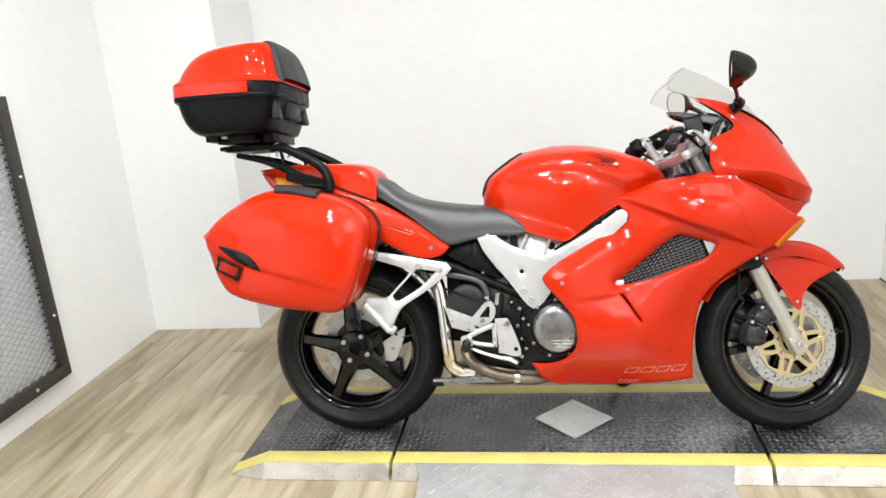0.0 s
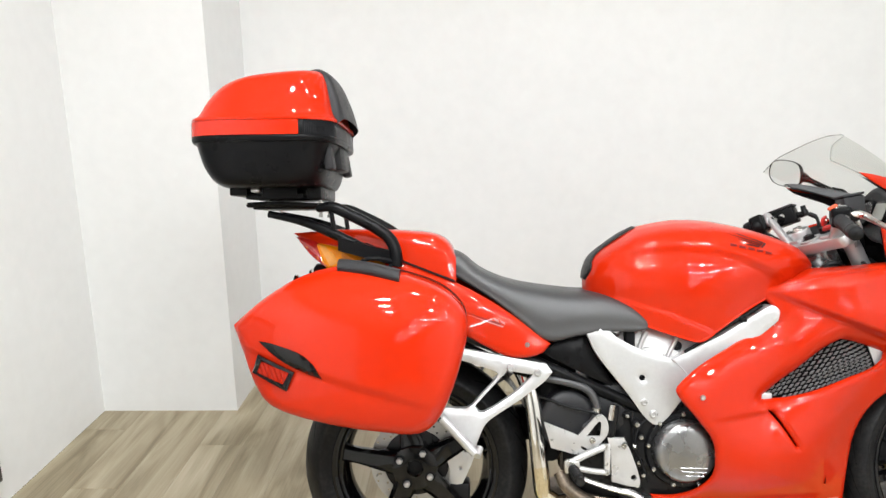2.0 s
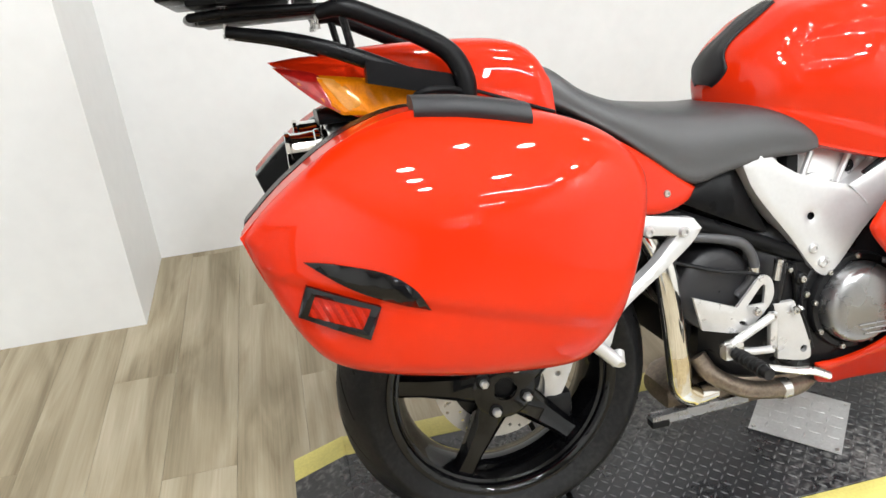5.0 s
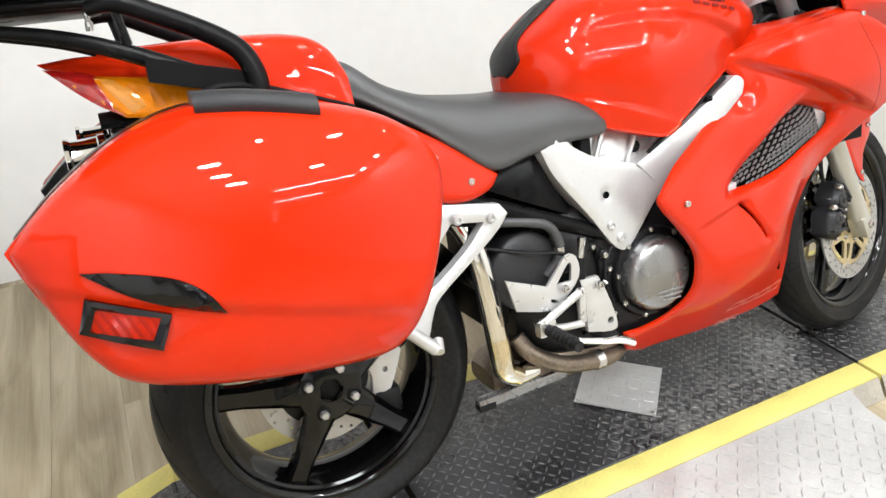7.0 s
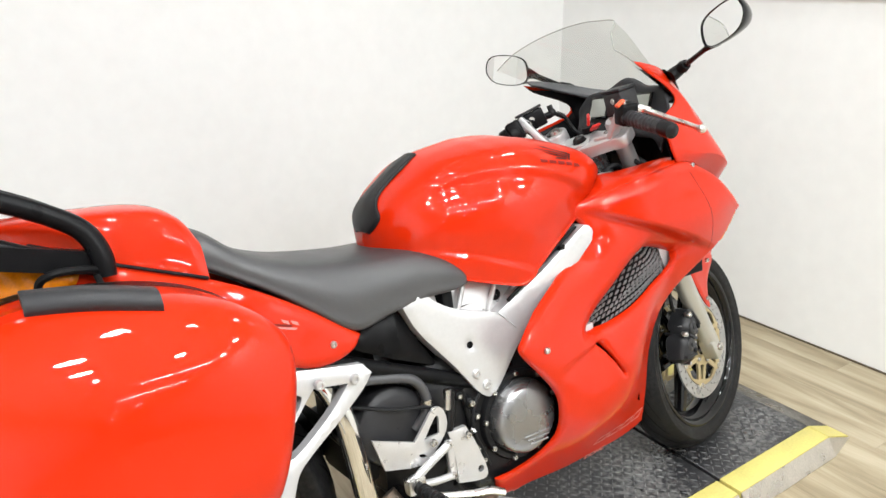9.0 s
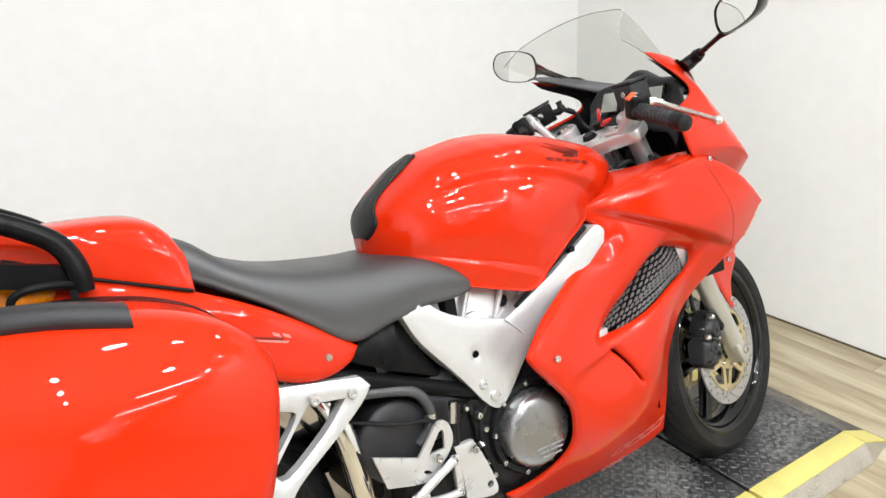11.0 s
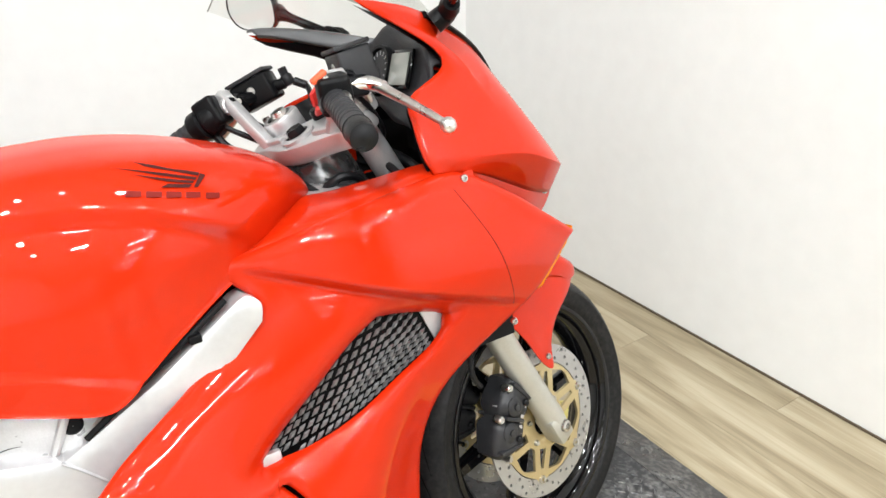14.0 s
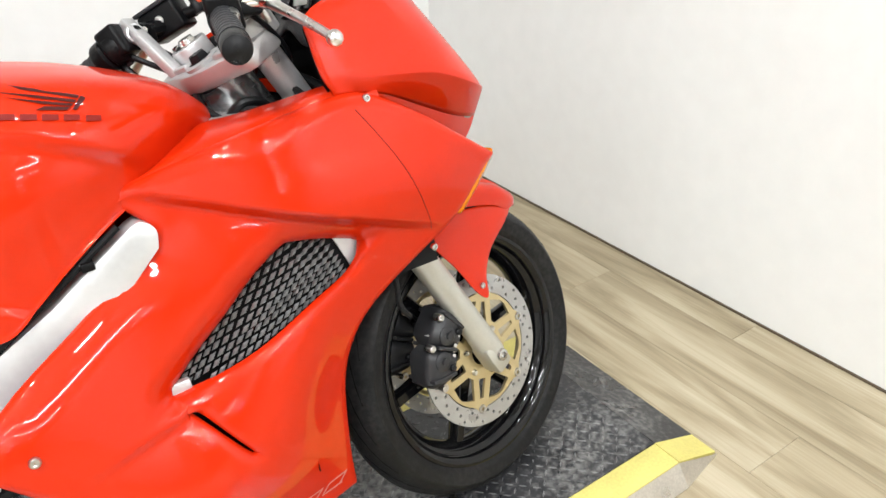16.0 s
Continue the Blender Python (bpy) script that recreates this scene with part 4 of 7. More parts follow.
fuel_tank = tank()
tank_bm = bmesh.new()
tank_bm.from_mesh(fuel_tank.data)
tank_skin = BVHTree.FromBMesh(tank_bm)
rows = []
for x, z, w in ((-0.270, 0.824, 0.028), (-0.266, 0.838, 0.046), (-0.257, 0.858, 0.058), (-0.249, 0.876, 0.044), (-0.236, 0.895, 0.032), (-0.205, 0.918, 0.028), (-0.165, 0.947, 0.030), (-0.130, 0.966, 0.020)):
    row = []
    for k in (-1.0, -0.93, -0.5, 0.0, 0.5, 0.93, 1.0):
        hit, nrm, face, dist = tank_skin.ray_cast(Vector((x - 0.15, k * w, z + 0.132)), Vector((0.75, 0, -0.66)))
        row.append(hit + Vector((-0.75, 0, 0.66)) * (0.001 if abs(k) == 1 else 0.006))
    rows.append([tuple(p) for p in row])
tank_bm.free()
pad = part("tank_pad", surf(rows, 6, 4), M_PAD, bike, "black rubber tank pad")
pad.modifiers.new("thickness", "SOLIDIFY").thickness = 0.008


def seat():
    rows = []
    for x, zt, zb, w in ((-0.640, 0.912, 0.850, 0.100), (-0.600, 0.896, 0.828, 0.112), (-0.555, 0.859, 0.800, 0.122), (-0.505, 0.834, 0.766, 0.132), (-0.450, 0.817, 0.722, 0.142), (-0.380, 0.805, 0.672, 0.150),
                         (-0.300, 0.795, 0.684, 0.150), (-0.220, 0.790, 0.694, 0.150), (-0.160, 0.772, 0.694, 0.150), (-0.128, 0.745, 0.698, 0.146), (-0.118, 0.722, 0.703, 0.140)):
        d = zt - zb
        rows.append([(x, 0, zt), (x, -0.50 * w, zt - 0.02 * d), (x, -0.82 * w, zt - 0.14 * d), (x, -0.97 * w, zt - 0.42 * d), (x, -1.0 * w, zb + 0.22 * d), (x, -0.98 * w, zb), (x, -0.7 * w, zb - 0.004)])
    return part("seat", surf(rows, 6, 5, mirror=True), M_SEAT, bike, "black vinyl rider seat", sharp=60)


seat()


def hump():
    rows = []
    for x, zt, zb, w in ((-0.985, 0.966, 0.955, 0.030), (-0.93, 0.966, 0.935, 0.062), (-0.86, 0.966, 0.915, 0.088), (-0.76, 0.963, 0.880, 0.112), (-0.695, 0.957, 0.853, 0.121), (-0.658, 0.946, 0.837, 0.126), (-0.634, 0.926, 0.825, 0.1283), (-0.617, 0.894, 0.818, 0.1285)):
        d = zt - zb
        rows.append([(x, 0, zt), (x, -0.42 * w, zt - 0.015 * d), (x, -0.74 * w, zt - 0.08 * d), (x, -0.89 * w, zt - 0.27 * d), (x, -0.96 * w, zt - 0.62 * d), (x, -1.0 * w, zb), (x, -0.9 * w, zb - 0.004)])
    return part("seat_cowl", surf(rows, 5, 5, mirror=True), M_RED, bike, "red single-seat cowl", sharp=60)


hump()

TAIL_EDGE = outline([(-1.072, 0.957, 1), (-0.985, 0.958), (-0.85, 0.922), (-0.755, 0.876), (-0.615, 0.822), (-0.50, 0.758), (-0.373, 0.664, 1), (-0.395, 0.640), (-0.445, 0.628),
                     (-0.50, 0.638), (-0.60, 0.690), (-0.75, 0.770), (-0.93, 0.850), (-0.985, 0.880)])
TAIL = height([(-1.072, 0.957, -0.006), (-1.02, 0.92, -0.045), (-0.98, 0.955, -0.045), (-0.95, 0.87, -0.085), (-0.85, 0.92, -0.095), (-0.80, 0.84, -0.135), (-0.70, 0.85, -0.135), (-0.60, 0.82, -0.138),
               (-0.60, 0.72, -0.160), (-0.48, 0.74, -0.152), (-0.48, 0.65, -0.163), (-0.38, 0.665, -0.158)])
for s in both:
    bm = sheet(TAIL_EDGE, TAIL, step=0.014, roll=0.012, band=0.022)
    part("tail_panel", bm if s < 0 else mirrored(bm), M_RED, bike, "red tail side panel")
    edge = outline([(-1.066, 0.948, 1), (-1.00, 0.930), (-0.90, 0.912), (-0.80, 0.882, 1), (-0.82, 0.858), (-0.90, 0.856), (-0.965, 0.862, 1), (-1.01, 0.893)])
    bm = sheet(edge, lambda px, pz: TAIL(px, pz) - 0.006 - 0.0016 * np.abs(np.sin(150 * (px + 0.45 * pz))), step=0.006, roll=0.006, band=0.010)
    lens = part("rear_light", bm if s < 0 else mirrored(bm), M_AMBER, bike, "amber and red rear light lens")
    edge = outline([(-1.064, 0.947, 1), (-1.00, 0.932), (-0.985, 0.905), (-0.968, 0.866, 1), (-1.012, 0.895)])
    bm = sheet(edge, lambda px, pz: TAIL(px, pz) - 0.0085, step=0.010, roll=0.004, band=0.008)
    edge2 = outline([(-0.998, 0.926, 1), (-0.965, 0.916), (-0.930, 0.880, 1), (-0.950, 0.868), (-0.966, 0.880)])
    bm2 = sheet(edge2, lambda px, pz: TAIL(px, pz) - 0.0095, step=0.010, roll=0.003, band=0.006)
    part("clear_lens", bm2 if s < 0 else mirrored(bm2), M_CLEARLENS, lens, "pale clear lens")
    part("red_lens", bm if s < 0 else mirrored(bm), M_DARKRED, lens, "dark red tail lens")
seam_x = np.linspace(-0.86, -0.62, 14)
seam_z = np.interp(seam_x, (-0.985, -0.85, -0.755, -0.615), (0.958, 0.922, 0.876, 0.822))
seam_y = TAIL(seam_x, seam_z)
part("cowl_seam", tube([(float(x), float(y) + 0.004, float(z) + 0.003) for x, y, z in zip(seam_x, seam_y, seam_z)], 0.0030, 8, 1), M_DARK, bike, "dark gap under the seat cowl")
bolt(-0.434, -0.158, 0.663, 0.007, bike)

# main side cowl with the radiator vent
COWL_EDGE = outline([(0.150, 0.800, 1), (0.234, 0.818), (0.302, 0.835), (0.390, 0.850), (0.480, 0.857), (0.526, 0.841), (0.580, 0.806), (0.638, 0.763), (0.714, 0.711, 1), (0.680, 0.680), (0.640, 0.638, 1),
                     (0.585, 0.600), (0.505, 0.545), (0.450, 0.495), (0.418, 0.435), (0.404, 0.350), (0.398, 0.270), (0.402, 0.196, 1), (0.300, 0.186), (0.150, 0.182), (-0.030, 0.180, 1), (-0.085, 0.208),
                     (-0.118, 0.270, 1), (-0.06, 0.268), (-0.010, 0.285), (0.026, 0.330), (0.030, 0.385), (0.018, 0.435), (-0.025, 0.492), (-0.064, 0.540), (-0.066, 0.568), (-0.006, 0.614), (0.100, 0.671),
                     (0.182, 0.722), (0.198, 0.736), (0.196, 0.752), (0.172, 0.778)], 4)
MESH_HOLE = outline([(0.160, 0.525, 1), (0.205, 0.562), (0.252, 0.600), (0.305, 0.646), (0.345, 0.671), (0.362, 0.674), (0.410, 0.662), (0.467, 0.640, 1), (0.446, 0.610), (0.420, 0.594), (0.364, 0.576), (0.258, 0.540), (0.185, 0.525)], 4)
SLOT = outline([(0.168, 0.499, 1), (0.186, 0.486), (0.232, 0.412, 1), (0.225, 0.417), (0.190, 0.470)], 3)
COWL = height([(-0.010, 0.542, -0.232), (0.192, 0.531, -0.196), (0.223, 0.427, -0.219), (0.434, 0.603, -0.198), (0.716, 0.707, -0.188), (0.497, 0.844, -0.214), (0.582, 0.592, -0.176), (0.152, 0.800, -0.158),
               (0.194, 0.735, -0.184), (0.35, 0.750, -0.238), (0.50, 0.740, -0.242), (0.62, 0.740, -0.222), (0.300, 0.835, -0.205), (0.00, 0.185, -0.098), (0.20, 0.185, -0.105), (0.400, 0.200, -0.095),
               (0.10, 0.300, -0.196), (0.30, 0.320, -0.172), (0.395, 0.390, -0.135), (0.03, 0.420, -0.224), (0.44, 0.50, -0.150), (-0.10, 0.25, -0.150), (0.30, 0.50, -0.208), (0.10, 0.640, -0.200)], 0.09)
LEDGE = (0.60, 0.622, 0.140, 0.812, 0.034, 0.021)


def cowl_field(px, pz):
    """The side cowl's surface: a smooth field, the overhanging ledge, the scoop round the vent and the pressed ridge."""
    y = COWL(px, pz)
    x0, z0, x1, z1, depth, width = LEDGE
    ax, az = x1 - x0, z1 - z0
    ln = math.hypot(ax, az)
    t = ((px - x0) * ax + (pz - z0) * az) / ln ** 2
    d = (ax * (pz - z0) - az * (px - x0)) / ln
    s = np.clip(d / width + 0.5, 0, 1)
    f = np.clip((t + 0.02) / 0.30, 0, 1) * np.clip((1.0 - t) / 0.40, 0, 1)
    y = y + depth * s * s * (3 - 2 * s) * f * np.exp(-np.maximum(d, 0) / 0.085)
    # scoop: over and behind the vent the skin falls inwards
    near = edge_distance(px, pz, np.array(MESH_HOLE))
    over = np.clip(((pz - 0.521) * 0.93 - (px - 0.164) * 0.36) / 0.02 + 0.5, 0, 1)
    u = np.clip(1 - near / 0.050, 0, 1)
    y = y + (0.004 + 0.026 * over) * u * u
    # fold that runs beside the rear edge: behind it the skin leans in towards the frame
    ax, az = 0.885, 0.465
    t = (px - 0.0) * ax + (pz - 0.566) * az
    d = (pz - 0.566) * ax - (px - 0.0) * az
    f = np.clip((t + 0.05) / 0.07, 0, 1) * np.clip((0.30 - t) / 0.06, 0, 1)
    y = y + 0.32 * 0.006 * np.log1p(np.exp(np.clip(d / 0.006, -30, 30))) * f * np.clip(1 - (d - 0.04) / 0.03, 0, 1)
    # crease along the shoulder, under the cockpit edge
    sx = np.array([0.16, 0.239, 0.307, 0.438, 0.506, 0.627, 0.72])
    sz = np.array([0.792, 0.800, 0.812, 0.838, 0.834, 0.795, 0.72])
    d = pz - np.interp(px, sx, sz)
    y = y - 0.007 * np.maximum(0, 1 - np.abs(d) / 0.045) * np.clip((px - 0.17) / 0.05, 0, 1)
    # pressed ridge behind the slot
    rx, rz = px - 0.168, pz - 0.497
    d = rz - 0.12 * rx
    s = np.clip(-d / 0.012 + 0.5, 0, 1)
    f = np.clip((-rx + 0.03) / 0.03, 0, 1) * np.clip((rx + 0.15) / 0.12, 0, 1)
    return y + 0.012 * s * f * np.exp(-np.maximum(-d, 0) / 0.04)


def cowl_lines():
    """Mesh lines along the ledge, so that its edges run clean."""
    x0, z0, x1, z1, depth, width = LEDGE
    ln = math.hypot(x1 - x0, z1 - z0)
    nx, nz = -(z1 - z0) / ln, (x1 - x0) / ln
    out = []
    for d in (-0.62, -0.5, -0.3, -0.1, 0.1, 0.3, 0.5, 0.62):
        out.append([(x0 + (x1 - x0) * t + nx * d * width, z0 + (z1 - z0) * t + nz * d * width) for t in np.linspace(-0.02, 1.0, 66)])
    return out


# shoulder that closes the gap between the cowl's upper edge and the tank
SHOULDER = ((0.150, 0.800, -0.150, 0.798), (0.200, 0.810, -0.144, 0.806), (0.250, 0.822, -0.119, 0.830), (0.295, 0.834, -0.093, 0.849), (0.350, 0.843, -0.116, 0.854), (0.410, 0.852, -0.132, 0.860), (0.480, 0.857, -0.160, 0.868), (0.526, 0.841, -0.182, 0.856))
for s in both:
    rows = []
    for x, ze, yi, zi in SHOULDER:
        yo = float(COWL(np.array([x]), np.array([ze]))[0])
        yo = min(yo + 0.008, yi - 0.006)
        rows.append([(x, yo - 0.002, ze - 0.014), (x, yo + 0.001, ze - 0.002), (x, yo * 0.8 + yi * 0.2, ze * 0.6 + zi * 0.4 + 0.003), (x, yo * 0.4 + yi * 0.6, ze * 0.2 + zi * 0.8 + 0.002), (x, yi - 0.003, zi), (x, yi, zi - 0.004), (x, yi, zi - 0.022)])
    bm = surf(rows, 6, 4)
    part("cowl_shoulder", bm if s < 0 else mirrored(bm), M_RED, bike, "red inner shoulder of the side cowl")
for s in both:
    bm = sheet(COWL_EDGE, cowl_field, (MESH_HOLE, SLOT), step=0.0070, roll=0.010, band=0.016, lines=cowl_lines())
    cowl = part("side_cowl", bm if s < 0 else mirrored(bm), M_RED, bike, "glossy red side fairing with a meshed vent", sharp=50)
    if s < 0:
        side_cowl = cowl
    # turn signal along the front edge
    edge = outline([(0.732, 0.702, 1), (0.704, 0.668), (0.652, 0.622, 1), (0.636, 0.640), (0.676, 0.686), (0.712, 0.718, 1)])
    bm = sheet(edge, lambda px, pz: COWL(px, pz) + 0.003 + 0.6 * np.clip(px - 0.70 + 0.9 * (0.70 - pz), 0, 1), step=0.008, thick=0.016, roll=0.004, band=0.008)
    part("turn_signal", bm if s < 0 else mirrored(bm), M_AMBER, bike, "amber turn signal lens")

# nose cowl: rows from the middle of the nose round to the cockpit rim, each from top to bottom
NOSE_ROWS = [[(0.706, 0, 0.945), (0.742, 0, 0.890), (0.774, 0, 0.832), (0.792, 0, 0.796), (0.797, 0, 0.786), (0.794, 0, 0.752)],
             [(0.668, -0.055, 0.984), (0.714, -0.080, 0.900), (0.750, -0.092, 0.838), (0.766, -0.098, 0.804), (0.769, -0.097, 0.793), (0.754, -0.086, 0.754)],
             [(0.597, -0.104, 1.033), (0.655, -0.138, 0.927), (0.692, -0.154, 0.860), (0.708, -0.162, 0.826), (0.708, -0.158, 0.815), (0.682, -0.132, 0.775)],
             [(0.515, -0.134, 1.074), (0.582, -0.166, 0.965), (0.617, -0.184, 0.892), (0.628, -0.194, 0.858), (0.626, -0.190, 0.847), (0.612, -0.160, 0.808)],
             [(0.455, -0.141, 1.091), (0.556, -0.164, 0.998), (0.522, -0.186, 0.938), (0.516, -0.205, 0.886), (0.520, -0.208, 0.868), (0.528, -0.198, 0.846)],
             [(0.415, -0.142, 1.098), (0.528, -0.158, 1.008), (0.456, -0.182, 0.964), (0.448, -0.194, 0.928), (0.450, -0.206, 0.884), (0.462, -0.206, 0.858)]]


def left_nose(bm):
    """The left half of the nose flares further out towards the rider."""
    for v in mirrored(bm).verts:
        f = min(max((0.66 - v.co.x) / 0.22, 0.0), 1.0)
        z = v.co.z
        v.co += Vector((-0.032, 0.078, -0.018)) * f * min(max((z - 0.85) / 0.12, 0.0), 1.0)
        v.co.x += 0.050 * f * math.exp(-((z - 1.025) / 0.035) ** 2)
    return bm


for s in both:
    bm = surf(NOSE_ROWS, 7, 6)
    nose = part("nose_cowl", bm if s < 0 else left_nose(bm), M_RED, bike, "glossy red nose fairing", sharp=60)
    nose.modifiers.new("thickness", "SOLIDIFY").thickness = 0.004
    inner = [[(p[0] - 0.012, p[1] * 0.92, p[2] - 0.010) for p in row] for row in NOSE_ROWS[:-1]] + [[(p[0] + 0.001, p[1] * 0.95, p[2] - 0.006) for p in NOSE_ROWS[-1]]]
    bm = surf(inner, 7, 6)
    part("cowl_liner", bm if s < 0 else left_nose(bm), M_BLACK, bike, "black inner cowl liner")
    under = [[row[5], (row[5][0] - 0.012, row[5][1] * 0.97, row[5][2] - 0.022), (row[5][0] - 0.036, row[5][1] * 0.93, row[5][2] - 0.050)] for row in NOSE_ROWS[1:]]
    bm = surf(under, 5, 4)
    part("nose_underside", bm if s < 0 else mirrored(bm), M_RED, bike, "red lower lip of the nose fairing")
    rows = [[(p[0] - 0.001, p[1] + 0.001, p[2] + 0.001) for p in row[4:]] + [(row[5][0] - 0.03, row[5][1] * 0.9, row[5][2] - 0.02)] for row in NOSE_ROWS[:3]]
    bm = surf(rows, 5, 5)
    part("headlight", bm if s < 0 else mirrored(bm), M_LCD, bike, "clear headlight lens")
bolt(0.500, -0.218, 0.846, 0.006, bike)
bolt(-0.010, -0.236, 0.542, 0.007, bike)
bolt(0.582, -0.180, 0.594, 0.006, bike)

# windscreen
rows = [[(0.335, -0.158, 1.128), (0.346, -0.143, 1.165), (0.388, -0.116, 1.194), (0.400, -0.045, 1.204), (0.404, 0.0, 1.207), (0.402, 0.070, 1.204), (0.388, 0.150, 1.190), (0.350, 0.205, 1.163), (0.335, 0.262, 1.128)],
        [(0.385, -0.150, 1.108), (0.408, -0.136, 1.138), (0.445, -0.104, 1.160), (0.474, -0.052, 1.168), (0.484, 0.0, 1.171), (0.480, 0.064, 1.168), (0.465, 0.130, 1.158), (0.425, 0.182, 1.138), (0.375, 0.240, 1.104)],
        [(0.425, -0.139, 1.092), (0.462, -0.127, 1.100), (0.510, -0.098, 1.100), (0.560, -0.048, 1.101), (0.585, 0.0, 1.101), (0.580, 0.054, 1.100), (0.555, 0.108, 1.098), (0.490, 0.160, 1.100), (0.410, 0.215, 1.082)],
        [(0.480, -0.140, 1.078), (0.560, -0.115, 1.050), (0.640, -0.070, 1.004), (0.690, -0.032, 0.955), (0.702, 0.0, 0.945), (0.690, 0.036, 0.955), (0.640, 0.080, 1.004), (0.560, 0.140, 1.050), (0.470, 0.200, 1.066)]]
screen = part("windscreen", surf(rows, 8, 5), M_SCREEN, bike, "clear plastic windscreen")
screen.visible_shadow = False
bm = tube([rows[0][i] for i in range(9)], 0.0013, 6, 5)
tube([rows[i][0] for i in range(4)], 0.0013, 6, 5, bm=bm)
part("screen_edge", bm, M_LCD, bike, "polished edge of the clear screen")
part("screen_trim", tube([(0.520, -0.134, 1.068), (0.58, -0.111, 1.040), (0.64, -0.075, 1.004), (0.69, -0.036, 0.956), (0.705, 0.0, 0.947), (0.69, 0.036, 0.956), (0.64, 0.080, 1.004)], 0.009, 10, 6, flat=0.6), M_BLACK, bike)

# front mudguard
rows = []
for deg, w in ((46, 0.010), (50, 0.032), (57, 0.050), (68, 0.062), (88, 0.070), (112, 0.072), (138, 0.066), (152, 0.055)):
    a = radians(deg)
    r = 0.326
    rows.append([(FX + (r - d) * math.cos(a), y * w, FZ + (r - d) * math.sin(a)) for y, d in
                 ((-1.0, 0.045 if 50 < deg < 130 else 0.022), (-0.98, 0.018), (-0.75, 0.004), (-0.35, 0.0), (0, -0.001), (0.35, 0.0), (0.75, 0.004), (0.98, 0.018), (1.0, 0.045 if 50 < deg < 130 else 0.022))])
part("front_mudguard", moved(surf(rows, 5, 4), FORK), M_RED, bike, "glossy red front mudguard")
GUARD_EDGE = outline([(0.610, 0.580, 1), (0.655, 0.610), (0.725, 0.627), (0.795, 0.619), (0.865, 0.588), (0.928, 0.535, 1), (0.855, 0.516), (0.785, 0.487), (0.748, 0.450), (0.728, 0.405), (0.705, 0.418), (0.668, 0.482), (0.632, 0.535)])
GUARD = height([(0.61, 0.58, -0.070), (0.66, 0.61, -0.040), (0.73, 0.627, -0.022), (0.80, 0.618, -0.026), (0.87, 0.585, -0.026), (0.925, 0.535, -0.018), (0.85, 0.525, -0.058), (0.77, 0.55, -0.068), (0.68, 0.57, -0.074), (0.75, 0.49, -0.080),
                (0.72, 0.43, -0.090), (0.65, 0.52, -0.088)], 0.02)
for s in both:
    bm = sheet(GUARD_EDGE, GUARD, step=0.012, roll=0.004, band=0.010, thick=0.003)
    part("mudguard_side", moved(bm if s < 0 else mirrored(bm), FORK), M_RED, bike, "red mudguard fork mount")
slit = outline([(0.690, 0.578, 1), (0.735, 0.580), (0.776, 0.564, 1), (0.735, 0.571)], 4)
part("mudguard_slot", moved(sheet(slit, lambda px, pz: GUARD(px, pz) - 0.0012, step=0.012, thick=0.0008, roll=0.0, band=0.0005), FORK), M_DARK, bike, "black mudguard slot")
for bx, by, bz in ((0.716, -0.093, 0.430), (0.630, -0.078, 0.572)):
    bolt(bx, by, bz, 0.006, bike).matrix_local = FORK

for s in both:
    part("inner_shroud", block(0.225, 0.600, s * 0.150 - 0.002, s * 0.150 + 0.002, 0.560, 0.815, 0.0), M_DARK, bike, smooth=False)
# belly: closes the fairing between its two sides
part("radiator_duct", surf([[(x, y, z) for y in (-0.16, -0.08, 0, 0.08, 0.16)] for x, z in ((0.36, 0.60), (0.335, 0.45), (0.325, 0.30))], 2, 2), M_DARK, bike)


# ---- luggage ----
def rounded(x0, x1, hw, z, p=4.5, n=48, skew=0.0):
    """One level of a case: a rounded rectangle."""
    out = []
    for k in range(n):
        a = 2 * math.pi * k / n
        c, s = math.cos(a), math.sin(a)
        u, v = abs(c) ** (2 / p) * (1 if c >= 0 else -1), abs(s) ** (2 / p) * (1 if s >= 0 else -1)
        out.append(((x0 + x1) / 2 + u * (x1 - x0) / 2, v * hw * (1 - skew * u), z))
    return out


def stack(levels, n=48, caps=True, nu=3):
    rows = [rounded(*lv, n=n) if len(lv) < 7 else rounded(*lv[:5], n=n, skew=lv[6]) for lv in levels]
    a = np.array(rows)
    a = np.array([spline(a[:, j], nu) for j in range(a.shape[1])]).transpose(1, 0, 2)
    bm = bmesh.new()
    v = [[bm.verts.new(p) for p in row] for row in a]
    for r, q in zip(v, v[1:]):
        for k in range(n):
            bm.faces.new((r[k], r[(k + 1) % n], q[(k + 1) % n], q[k]))
    if caps:
        bm.faces.new(v[0])
        bm.faces.new(v[-1])
    return bm


case = empty("top_case", BIKE)
tagged(case, "red and black hard top case mounted on the rear rack", "top case")
part("base_shell", stack([(-1.205, -0.985, 0.170, 1.077, 4), (-1.235, -0.968, 0.196, 1.081, 4), (-1.259, -0.958, 0.209, 1.098, 4.2), (-1.278, -0.949, 0.216, 1.130, 4.5), (-1.291, -0.940, 0.221, 1.168, 4.5), (-1.297, -0.932, 0.223, 1.190, 4.5), (-1.298, -0.931, 0.223, 1.197, 4.5)]),
     M_BLACK, case, "black textured plastic base", sharp=50)
part("rim_band", stack([(-1.304, -0.922, 0.227, 1.190, 4.5), (-1.309, -0.919, 0.2285, 1.196, 4.5), (-1.309, -0.919, 0.2285, 1.204, 4.5), (-1.304, -0.924, 0.224, 1.208, 4.5)], nu=2), M_BLACK, case)
